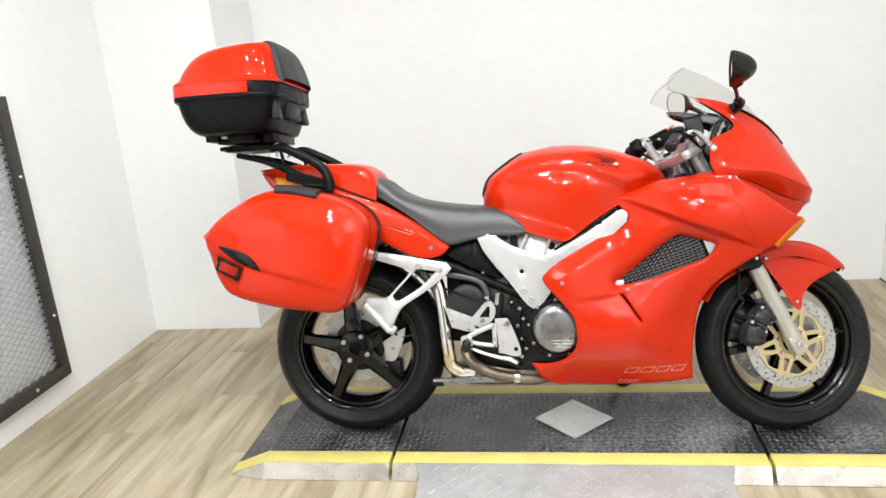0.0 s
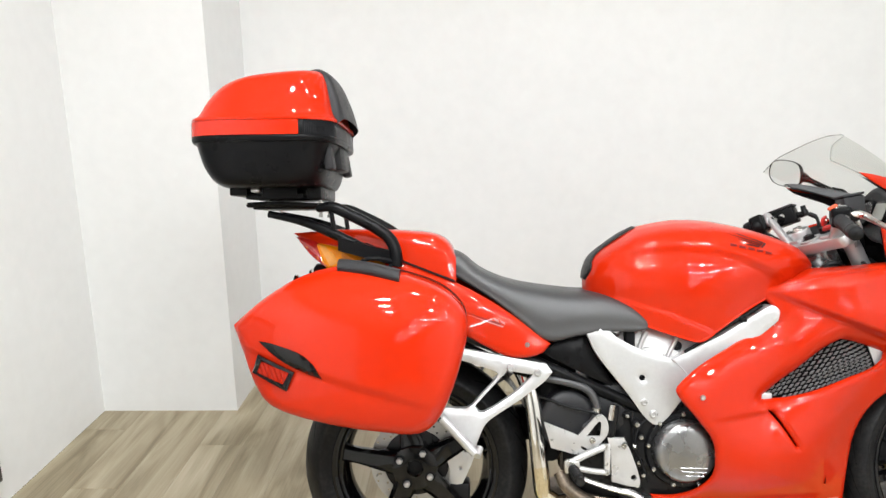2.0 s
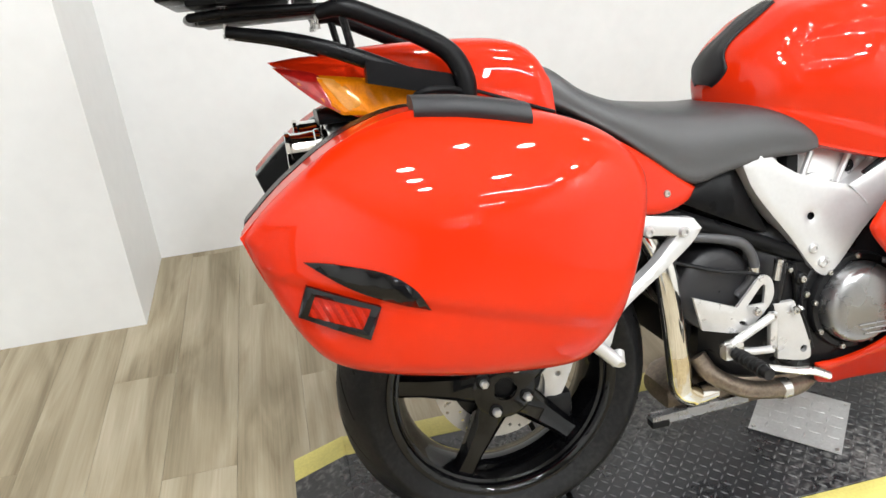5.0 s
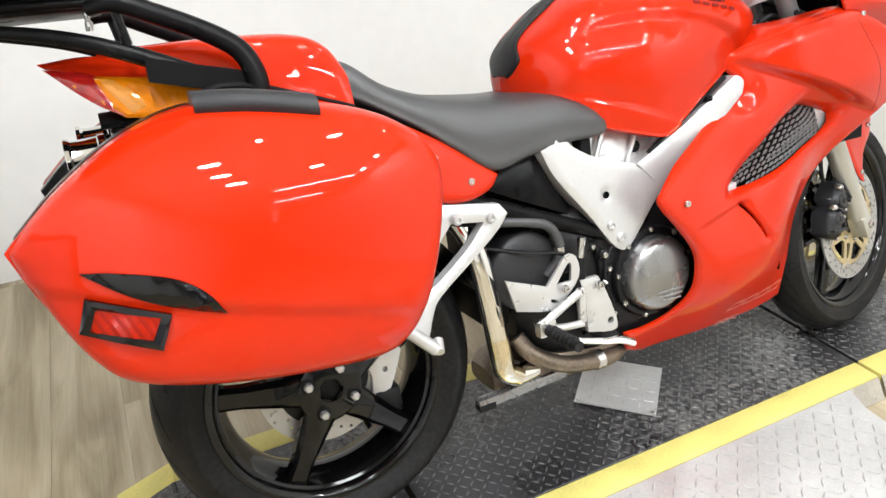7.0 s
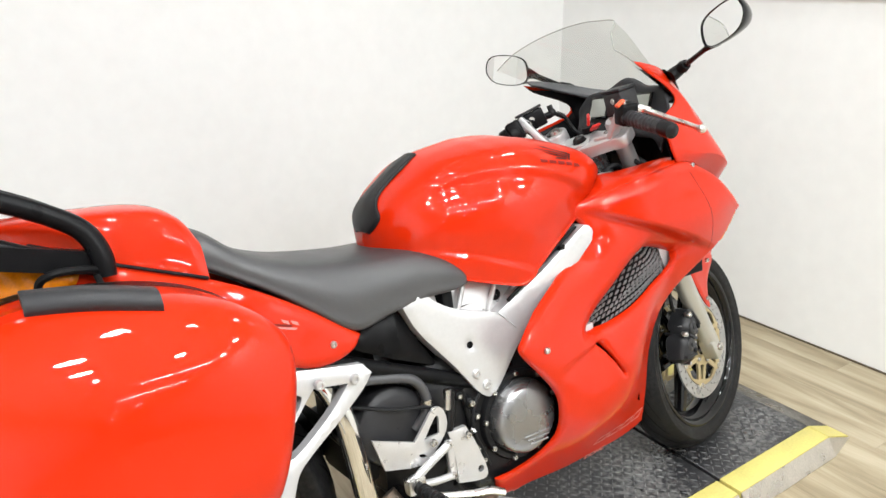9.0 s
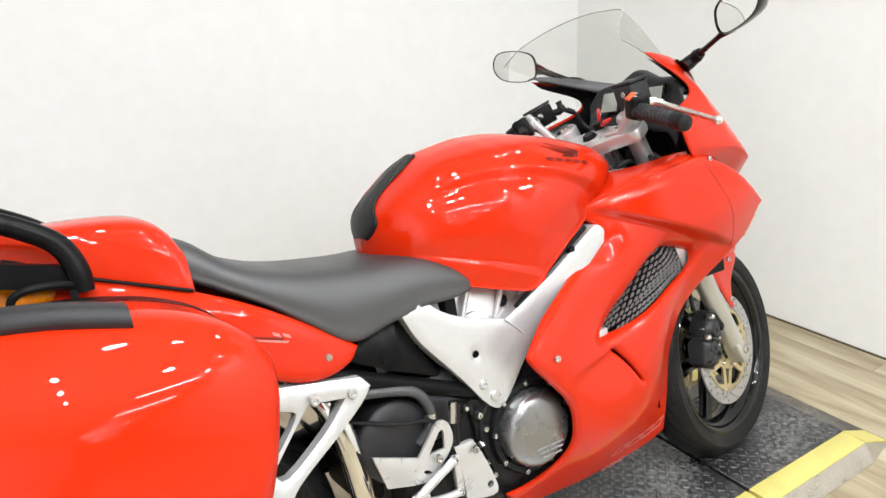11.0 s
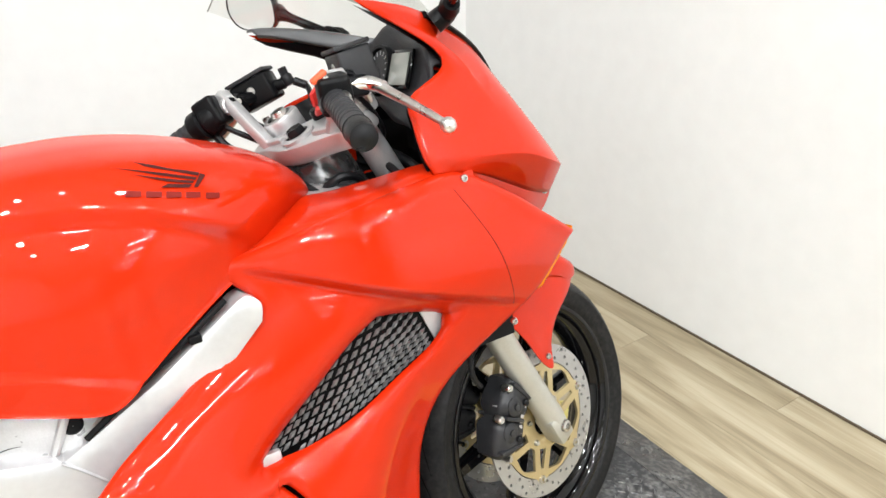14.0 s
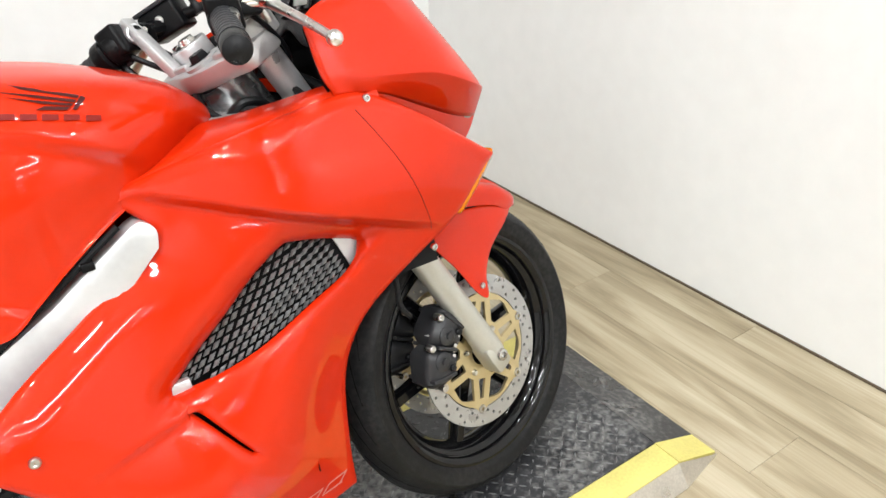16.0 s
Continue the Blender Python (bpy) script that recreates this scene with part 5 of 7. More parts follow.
part("belt", stack([(-1.306, -0.922, 0.2255, 1.2075, 4.5), (-1.307, -0.921, 0.226, 1.225, 4.5), (-1.304, -0.924, 0.224, 1.243, 4.5)], nu=2), M_BLACK, case)
bm = stack([(-1.308, -0.917, 0.2275, 1.244, 4.5), (-1.307, -0.918, 0.227, 1.252, 4.5), (-1.294, -0.926, 0.220, 1.264, 4.2), (-1.272, -0.936, 0.208, 1.307, 4.0), (-1.244, -0.944, 0.193, 1.346, 3.6), (-1.202, -0.954, 0.168, 1.371, 3.2),
            (-1.120, -0.968, 0.120, 1.383, 2.8), (-1.050, -0.990, 0.050, 1.390, 2.4)], nu=4)
for v in bm.verts:
    v.co.z += 0.075 * (v.co.x + 1.06) * max(v.co.z - 1.26, 0.0) / 0.13
part("lid", bm, M_RED, case, "glossy red domed lid", sharp=60)


def belt_piece(a0, a1, z0, z1, out, name, mat, label, ribs=0):
    """A strip that follows the case's waist between two headings."""
    bm = bmesh.new()
    x0, x1, hw, p = -1.307, -0.921, 0.226, 4.5
    n = 44
    lo, hi, back = [], [], []
    for k in range(n + 1):
        a = radians(a0 + (a1 - a0) * k / n)
        c, s = math.cos(a), math.sin(a)
        u, v = abs(c) ** (2 / p) * (1 if c >= 0 else -1), abs(s) ** (2 / p) * (1 if s >= 0 else -1)
        r = out - (0.0055 * (k % 2) if ribs else 0.0)
        px, py = (x0 + x1) / 2 + u * ((x1 - x0) / 2 + r), v * (hw + r)
        lo.append(bm.verts.new((px, py, z0)))
        hi.append(bm.verts.new((px, py, z1)))
    for k in range(n):
        bm.faces.new((lo[k], lo[k + 1], hi[k + 1], hi[k]))
    got = bmesh.ops.extrude_face_region(bm, geom=list(bm.faces))
    vs = [g for g in got["geom"] if isinstance(g, bmesh.types.BMVert)]
    for q in vs:
        q.co.x += -0.004 if q.co.x > (x0 + x1) / 2 + 0.18 else (0.004 if q.co.x < (x0 + x1) / 2 - 0.18 else 0)
        q.co.y *= 0.985
    return part(name, bm, mat, case, label, sharp=25)


for s in both:
    a, b = ((180, 285), (289.0, 334)) if s < 0 else ((180, 75), (71.0, 26))
    belt_piece(a[0], a[1], 1.206, 1.2425, 0.003, "reflector", M_REDLENS, "long red reflector strip")
    belt_piece(b[0], b[1], 1.206, 1.2425, 0.002, "ribbed_grip", M_GREYPL, "ribbed grey plastic corner grip", ribs=1)
# backrest pad on the lid, facing the rider
rows = []
for x, z, w in ((-1.014, 1.392, 0.080), (-0.984, 1.390, 0.105), (-0.954, 1.370, 0.122), (-0.934, 1.328, 0.134), (-0.920, 1.285, 0.140), (-0.912, 1.252, 0.140)):
    rows.append([(x - 0.020, -w, z - 0.020), (x + 0.002, -w * 0.96, z + 0.000), (x + 0.008, -w * 0.7, z + 0.006), (x + 0.010, 0, z + 0.008), (x + 0.008, w * 0.7, z + 0.006), (x + 0.002, w * 0.96, z), (x - 0.020, w, z - 0.020)])
part("backrest_pad", surf(rows, 5, 4), M_GREYPL, case, "dark grey padded backrest")
part("latch", moved(block(-0.022, 0.012, -0.060, 0.060, -0.045, 0.030, 0.008), pose(-0.940, 0, 1.172, 0, -6, 0)), M_GREYPL, case, "grey lid latch")
for y in both:
    part("hinge_clip", moved(block(-0.010, 0.014, -0.022, 0.022, -0.040, 0.03, 0.006), pose(-0.950, y * 0.135, 1.160, 0, -10, 0)), M_GREYPL, case)
part("mount_foot", block(-1.215, -1.168, -0.125, 0.125, 1.058, 1.090, 0.004), M_BLACK, case)
part("mount_foot", block(-1.130, -1.035, -0.120, 0.120, 1.048, 1.086, 0.004), M_BLACK, case)
part("mount_foot", block(-1.014, -0.974, -0.105, 0.105, 1.047, 1.086, 0.005), M_BLACK, case)
part("mount_rail", block(-1.175, -1.020, -0.116, 0.116, 1.049, 1.062, 0.003), M_BLACK, case)
# bright block added for the light seen through a hole in the mount
part("mount_hole_block", block(-1.160, -1.135, -0.122, -0.080, 1.0665, 1.0775, 0.003), M_CAST, case, "bright block in place of a see-through mount hole")

# ---- rear rack, part of the motorcycle ----
part("rack_plate", block(-1.165, -0.960, -0.085, 0.085, 1.022, 1.034, 0.004), M_BLACK, bike, "black steel luggage rack plate")
for y in (-0.10, 0.0, 0.10):
    part("rack_bar", tube([(-1.175, y * 0.9, 1.034), (-1.10, y, 1.036), (-0.965, y, 1.030)], 0.0072, 10, 4), M_BLACK, bike)
part("rack_cross_bar", tube([(-1.172, -0.095, 1.034), (-1.185, 0, 1.035), (-1.172, 0.095, 1.034)], 0.0072, 10, 6), M_BLACK, bike)
for x, y in ((-1.125, -0.06), (-0.985, -0.06), (-1.125, 0.06), (-0.985, 0.06)):
    part("rack_bolt", lathe([(0.0005, 1.000), (0.006, 1.000), (0.006, 1.007), (0.004, 1.008), (0.004, 1.046), (0.010, 1.047), (0.010, 1.0485), (0.0005, 1.0485)], 10, axis="z", centre=(x, y, 0)), M_STEEL, bike)
for s in both:
    y = s
    part("grab_rail", tube([(-0.985, y * 0.105, 1.022), (-0.945, y * 0.116, 1.026), (-0.890, y * 0.124, 1.002), (-0.825, y * 0.132, 0.968), (-0.787, y * 0.140, 0.938), (-0.772, y * 0.148, 0.900), (-0.772, y * 0.150, 0.868)],
                           [0.010, 0.0145, 0.0155, 0.0155, 0.0160, 0.0165, 0.0165], 12, 6), M_BLACK, bike, "black grab rail")
    part("rack_arm", tube([(-1.125, y * 0.07, 1.010), (-1.03, y * 0.09, 0.988), (-0.945, y * 0.110, 0.956), (-0.86, y * 0.128, 0.915)], [0.0095, 0.0115, 0.0135, 0.014], 10, 6), M_BLACK, bike)
    part("rack_bracket", surf([[(x, y * (0.128 + a * 0.014), z + b) for a, b in ((-1, -0.018), (-1, 0.018), (1, 0.018), (1, -0.018))] for x, z in ((-0.925, 0.928), (-0.86, 0.910), (-0.80, 0.894), (-0.768, 0.884))], 4, 1, close_v=True, caps=True), M_BLACK, bike)
    part("rack_post", tube([(-0.948, y * 0.114, 1.018), (-0.940, y * 0.112, 0.966)], 0.0065, 8), M_BLACK, bike)
    part("case_hoop", tube([(-0.865, y * 0.150, 0.855), (-0.860, y * 0.165, 0.880), (-0.840, y * 0.175, 0.890), (-0.805, y * 0.170, 0.888), (-0.780, y * 0.155, 0.880)], 0.006, 8, 6), M_DARK, bike)
    part("case_hook", tube([(-0.785, y * 0.165, 0.872), (-0.785, y * 0.20, 0.858), (-0.782, y * 0.215, 0.840)], 0.005, 8, 5), M_DARK, bike)

# ---- side cases ----
CASE_EDGE = [(-1.140, 0.742), (-1.080, 0.794), (-0.998, 0.846), (-0.915, 0.874), (-0.840, 0.874), (-0.735, 0.858), (-0.650, 0.825), (-0.600, 0.778), (-0.590, 0.730), (-0.606, 0.655), (-0.636, 0.570),
             (-0.670, 0.512), (-0.715, 0.490), (-0.80, 0.498), (-0.92, 0.519), (-1.035, 0.552), (-1.080, 0.596), (-1.117, 0.675)]
case_edge = outline([(*p, 1) if i in (0,) else p for i, p in enumerate(CASE_EDGE)], 6)
mid = np.array([-0.85, 0.68])


def case_level(scale, y, sink=0.0):
    return [(mid[0] + (p[0] - mid[0]) * scale, y, mid[1] + (p[1] - mid[1]) * scale - sink) for p in case_edge]


def side_case(s):
    base = empty("side_case", BIKE)
    tagged(base, "glossy red hard side case hung beside the rear wheel", "side case", "side cases")
    rows = [case_level(k, -y) for k, y in ((0.970, 0.185), (0.994, 0.190), (1.001, 0.212), (1.0, 0.245))]
    bm = surf(rows, 3, 1, close_v=True, caps=True)
    part("inner_shell", bm if s < 0 else mirrored(bm), M_BLACK, base, "black inner shell of the case", sharp=55)
    rows = [case_level(k, -y) for k, y in ((0.996, 0.246), (1.0, 0.290), (1.006, 0.335))]
    bm = surf(rows, 3, 1, close_v=True, caps=True)
    part("back_shell", bm if s < 0 else mirrored(bm), M_RED, base, "red inner half of the case", sharp=55)
    bm = sheet(np.array(case_level(0.945, 0))[:, [0, 2]], lambda px, pz: np.full(len(px), -0.186), step=0.03, thick=0.014, roll=0.003, band=0.006, side=1)
    part("inner_plate", bm if s < 0 else mirrored(bm), M_LIP, base, "grey inner mounting plate")
    # outer lid: bulging face
    def face(px, pz):
        u, v = (px + 0.835) / 0.275, (pz - 0.675) / 0.205
        return -0.438 + 0.044 * np.abs(u) ** 3.2 + 0.058 * np.clip(-v, 0, 2) ** 3.0 + 0.112 * np.clip(v, 0, 2) ** 3.4 + 0.022 * np.clip(-u, 0, 1.2)

    def lid_y(px, pz):
        y = face(px, pz)
        # pressed crease that runs on from the scoop towards the front
        d = pz - (0.640 - 0.30 * (px + 0.93))
        cr = np.clip(-d / 0.014 + 0.5, 0, 1)
        return y + 0.008 * cr * cr * (3 - 2 * cr) * np.exp(-np.maximum(-d, 0) / 0.10) * np.clip((-0.62 - px) / 0.15, 0, 1)

    out = np.array(case_level(1.004, 0))[:, [0, 2]]
    bm = sheet(out, lid_y, step=0.0085, thick=0.03, roll=0.026, band=0.030)
    part("lid", bm if s < 0 else mirrored(bm), M_RED, base, "glossy red bulging lid", sharp=60)
    trim = outline([(-1.066, 0.713, 1), (-1.030, 0.708), (-0.970, 0.690), (-0.935, 0.664), (-0.916, 0.630, 1), (-0.965, 0.648), (-1.02, 0.678)], 5)
    bm = sheet(trim, lambda px, pz: lid_y(px, pz) - 0.006, step=0.010, thick=0.012, roll=0.003, band=0.006)
    part("scoop_trim", bm if s < 0 else mirrored(bm), M_GLOSSBLACK, base, "gloss black scoop trim")
    at = lambda px, pz, up: lid_y(px, pz) - up  # noqa: E731
    box = [(-1.068, 0.682), (-0.979, 0.645), (-0.998, 0.602), (-1.084, 0.640)]
    cx, cz = -1.032, 0.642
    inner = [(cx + (p[0] - cx) * 0.76, cz + (p[1] - cz) * 0.62) for p in box]
    bm = sheet(outline([(*p, 1) for p in box], 2), lambda px, pz: at(px, pz, 0.014), (outline([(*p, 1) for p in inner], 2),), step=0.008, thick=0.022, roll=0.005, band=0.008)
    part("reflector_frame", bm if s < 0 else mirrored(bm), M_GLOSSBLACK, base, "black reflector frame")
    bm = bmesh.new()
    q0, q1, q2, q3 = (np.array(p) for p in inner)
    nu_, nv_ = 10, 4
    grid = []
    for j in range(nv_ + 1):
        row = []
        for i in range(nu_ + 1):
            p = (q0 * (1 - i / nu_) + q1 * i / nu_) * (1 - j / nv_) + (q3 * (1 - i / nu_) + q2 * i / nu_) * j / nv_
            row.append(bm.verts.new((p[0], float(at(p[:1], p[1:], 0.006 + 0.0022 * ((i + j) % 2))[0]), p[1])))
        grid.append(row)
    for j in range(nv_):
        for i in range(nu_):
            bm.faces.new((grid[j][i], grid[j][i + 1], grid[j + 1][i + 1], grid[j + 1][i]))
    bmesh.ops.triangulate(bm, faces=bm.faces)
    part("reflector", bm if s < 0 else mirrored(bm), M_REFLECT, base, "faceted orange-red reflector", smooth=False)
    # carrying handle strip on the top edge
    rows = []
    for x, y, z in ((-0.893, 0.299, 0.891), (-0.885, 0.301, 0.891), (-0.825, 0.318, 0.885), (-0.764, 0.336, 0.872), (-0.744, 0.341, 0.867)):
        rows.append([(x, -y + 0.010, z - 0.010), (x, -y + 0.004, z + 0.003), (x, -y - 0.012, z + 0.004), (x, -y - 0.030, z + 0.001), (x, -y - 0.040, z - 0.014), (x, -y - 0.034, z - 0.026)])
    bm = surf(rows, 4, 3, caps=True)
    part("carry_handle", bm if s < 0 else mirrored(bm), M_GREYPL, base, "grey rubber carrying handle")
    return base


side_case(-1)
side_case(1).matrix_world = BIKE @ Matrix.Translation((0.006, 0, 0))


# ---- frame, engine and running gear ----
FRAME_EDGE = outline([(-0.280, 0.690, 1), (-0.246, 0.707, 1), (-0.222, 0.699, 1), (-0.205, 0.682), (-0.172, 0.661, 1), (-0.130, 0.643), (-0.062, 0.623, 1), (-0.045, 0.629), (0.062, 0.686, 1), (0.172, 0.758, 1), (0.184, 0.762), (0.196, 0.755), (0.201, 0.744), (0.197, 0.724, 1),
                      (0.090, 0.628), (0.000, 0.560), (-0.028, 0.530, 1), (-0.084, 0.458), (-0.122, 0.462), (-0.180, 0.540), (-0.252, 0.632)], 4)
def frame_field(px, pz):
    """Flat plate behind, then a flat bar that splays outwards to the front."""
    return -0.152 - 0.113 * np.clip(px + 0.065, 0, 0.3)


for s in both:
    bm = sheet(FRAME_EDGE, frame_field, (ring_hole(-0.138, 0.574, 0.0075, 12),), step=0.010, thick=0.045, roll=0.003, band=0.005)
    part("main_frame", bm if s < 0 else mirrored(bm), M_SILVER, bike, "silver cast aluminium frame spar")
for x, z, r in ((-0.133, 0.511, 0.010), (-0.110, 0.480, 0.011)):
    bolt(x, -0.1535, z, r, bike, M_ALU, 0.005)
part("frame_plug", moved(lathe([(0.0005, -0.143), (0.0073, -0.143), (0.0073, -0.150)], 12), Matrix.Translation((-0.138, 0, 0.574))), M_DARK, bike)
part("frame_notch", block(0.106, 0.122, -0.1738, -0.150, 0.720, 0.731, 0.002), M_BLACK, bike)
part("tank_seal", tube([(-0.030, -0.150, 0.640), (0.060, -0.158, 0.698), (0.160, -0.168, 0.762)], 0.0045, 8, 4), M_DARK, bike, "black rubber strip over the spar")
part("frame_weld", tube([(-0.062, -0.153, 0.623), (-0.044, -0.154, 0.606), (-0.022, -0.156, 0.582)], 0.0035, 8, 4, flat=0.5), M_SILVER, bike, "weld bead across the frame spar")
# inner castings seen over the spar
part("intake_casting", sheet(outline([(-0.205, 0.600, 1), (-0.185, 0.680), (-0.110, 0.700), (0.000, 0.680), (0.060, 0.690, 1), (0.040, 0.600, 1)], 3), height([(-0.20, 0.60, -0.112), (-0.12, 0.69, -0.105), (-0.08, 0.64, -0.122), (0.04, 0.65, -0.112)]), step=0.014, thick=0.02, roll=0.004, band=0.008), M_ALU, bike, "cast aluminium engine hanger")
for x0, z0, x1, z1 in ((-0.155, 0.615, -0.120, 0.690), (-0.075, 0.610, -0.035, 0.685), (-0.02, 0.61, 0.01, 0.66)):
    part("casting_rib", tube([(x0, -0.127, z0), (x1, -0.122, z1)], 0.006, 8), M_ALU, bike)
# matt black block that stands in for the shade between the castings
part("intake_shadow", block(-0.175, -0.150, -0.128, -0.09, 0.63, 0.69, 0.004), M_DARK, bike)
part("casting_plug", moved(lathe([(0.0005, -0.126), (0.010, -0.126), (0.0125, -0.123), (0.0125, -0.110)], 18), Matrix.Translation((-0.040, 0, 0.652))), M_DARK, bike, "black rubber plug")

# engine and gearbox
part("crankcase", surf([[(x, a * w, z + b * h) for a, b in ((-1, -0.7), (-1, 0.7), (-0.7, 1), (0.7, 1), (1, 0.7), (1, -0.7), (0.7, -1), (-0.7, -1))]
                        for x, z, w, h in ((-0.335, 0.40, 0.085, 0.10), (-0.28, 0.40, 0.115, 0.15), (-0.12, 0.40, 0.132, 0.17), (0.05, 0.40, 0.136, 0.17), (0.20, 0.42, 0.125, 0.16), (0.29, 0.44, 0.10, 0.12))], 4, 3, close_v=True, caps=True), M_ENGINE, bike, "dark engine crankcase")
part("rear_cylinder_block", surf([[(x, a * 0.098, z) for a in (-1, -0.95, 0.95, 1)] for x, z in ((-0.27, 0.48), (-0.24, 0.62), (-0.05, 0.64), (0.02, 0.52))], 3, 2, close_v=True, caps=True), M_DARK, bike)
cover = part("clutch_cover", lathe([(0.0005, -0.184), (0.055, -0.184), (0.068, -0.181), (0.076, -0.174), (0.080, -0.163), (0.082, -0.145), (0.084, -0.120)], 64, centre=(-0.030, 0, 0.385)), M_COVER, bike, "grey metal clutch cover")
part("cover_flange", lathe([(0.086, -0.150), (0.096, -0.149), (0.100, -0.143), (0.100, -0.118), (0.086, -0.118)], 64, centre=(-0.030, 0, 0.385)), M_ENGINE, cover)
for i in range(3):
    part("cover_rib", tube([(-0.052 + 0.006 * i, -0.1845, 0.350 - 0.010 * i), (0.018 - 0.004 * i, -0.1845, 0.348 - 0.010 * i)], 0.0018, 6), M_COVER, cover)
for k in range(9):
    a = radians(40 * k + 12)
    bolt(-0.030 + 0.094 * math.cos(a), -0.149, 0.385 + 0.094 * math.sin(a), 0.006, cover, M_STEEL, 0.006)
part("sprocket_cover", surf([[(-0.322 + r * math.cos(t) * 0.078, y, 0.455 + r * math.sin(t) * 0.082) for t in (2 * math.pi * k / 14 for k in range(14))] for r, y in ((1.0, -0.06), (1.0, -0.118), (0.94, -0.130), (0.75, -0.137), (0.35, -0.140), (0.02, -0.140))], 3, 2, close_v=True), M_MOULD, bike, "dark moulded engine cover")
part("side_cover", sheet(outline([(-0.393, 0.637, 1), (-0.345, 0.670), (-0.306, 0.694), (-0.262, 0.690, 1), (-0.258, 0.640), (-0.198, 0.540, 1), (-0.343, 0.610)], 4), height([(-0.393, 0.637, -0.135), (-0.30, 0.69, -0.120), (-0.26, 0.65, -0.125), (-0.30, 0.64, -0.142), (-0.20, 0.54, -0.120), (-0.34, 0.615, -0.140)]),
                        step=0.012, thick=0.02, roll=0.004, band=0.008, steps=((-0.300, 0.600, -0.300, 0.690, 0.008, 0.006),)), M_BLACK, bike, "black plastic side cover")
bolt(-0.262, -0.128, 0.583, 0.006, bike)
part("sub_frame_tube", tube([(-0.66, -0.118, 0.735), (-0.478, -0.126, 0.645), (-0.347, -0.130, 0.585), (-0.174, -0.128, 0.507), (-0.12, -0.12, 0.48)], 0.0155, 12, 5), M_BLACK, bike, "black rear sub-frame tube")
part("sub_frame_tube", tube([(-0.66, 0.118, 0.735), (-0.478, 0.126, 0.645), (-0.347, 0.130, 0.585), (-0.174, 0.128, 0.507)], 0.0155, 12, 5), M_BLACK, bike)
part("lower_tube", tube([(-0.60, -0.105, 0.655), (-0.46, -0.115, 0.590), (-0.37, -0.125, 0.572), (-0.30, -0.135, 0.560)], 0.012, 10, 5), M_DARK, bike)
part("coolant_hose", tube([(-0.385, -0.130, 0.570), (-0.320, -0.140, 0.558), (-0.275, -0.146, 0.540), (-0.255, -0.148, 0.500), (-0.262, -0.146, 0.465), (-0.285, -0.138, 0.440)], 0.010, 12, 6), M_LIP, bike, "dark grey coolant hose")
part("brake_hose", tube([(-0.40, -0.118, 0.520), (-0.33, -0.150, 0.500), (-0.25, -0.158, 0.480), (-0.215, -0.160, 0.440), (-0.225, -0.165, 0.40)], 0.004, 8, 6), M_HOSE, bike)
part("under_seat_tray", surf([[(x, y, z) for y in (-0.11, -0.05, 0.05, 0.11)] for x, z in ((-0.36, 0.60), (-0.52, 0.66), (-0.70, 0.74), (-0.88, 0.84))], 3, 2), M_DARK, bike)
part("shock_absorber", tube([(-0.33, 0.0, 0.62), (-0.30, 0.0, 0.30)], 0.038, 14), M_DARK, bike)
for x, z, r, d in ((-0.152, 0.452, 0.013, 0.150), (-0.140, 0.418, 0.011, 0.146), (-0.146, 0.352, 0.012, 0.146), (-0.134, 0.318, 0.011, 0.144), (-0.150, 0.290, 0.012, 0.140), (-0.120, 0.476, 0.010, 0.146), (-0.176, 0.474, 0.010, 0.144)):
    part("engine_boss", moved(lathe([(0.0005, -d), (r * 0.8, -d), (r, -d + 0.003), (r * 1.15, -0.115)], 16), Matrix.Translation((x, 0, z))), M_ENGINE, bike)
    bolt(x, -d, z, r * 0.55, bike, M_STEEL, 0.005)
part("engine_seam", tube([(-0.165, -0.138, 0.485), (-0.158, -0.141, 0.43), (-0.155, -0.141, 0.36), (-0.165, -0.136, 0.28)], 0.006, 8, 5), M_ENGINE, bike, "raised joint of the engine case")
part("sensor_lead", tube([(-0.120, -0.142, 0.470), (-0.150, -0.152, 0.440), (-0.158, -0.154, 0.395), (-0.140, -0.150, 0.350), (-0.120, -0.142, 0.300)], 0.0035, 8, 6), M_HOSE, bike, "black sensor lead")
part("lead_clip", tube([(-0.159, -0.150, 0.400), (-0.158, -0.158, 0.392)], 0.006, 8), M_STEEL, bike)
part("drain_hose", tube([(-0.215, -0.150, 0.300), (-0.190, -0.146, 0.270), (-0.150, -0.130, 0.250)], 0.006, 8, 5), M_HOSE, bike)
part("hose_clamp", lathe([(0.0100, -0.006), (0.0122, -0.006), (0.0122, 0.006), (0.0100, 0.006), (0.0100, -0.006)], 18, axis="z", centre=(-0.256, -0.148, 0.490)), M_STEEL, bike)
part("rear_cover", sheet(outline([(-0.258, 0.545, 1), (-0.175, 0.505, 1), (-0.170, 0.440), (-0.205, 0.420), (-0.262, 0.440)], 4), lambda px, pz: -0.134 + 1.2 * (px + 0.215) ** 2 + 1.5 * (pz - 0.48) ** 2, step=0.014, thick=0.02, roll=0.006, band=0.010), M_MOULD, bike, "dark grey moulded rear engine cover")
part("inner_fender", block(-0.40, -0.34, -0.085, 0.085, 0.33, 0.66, 0.02), M_DARK, bike)

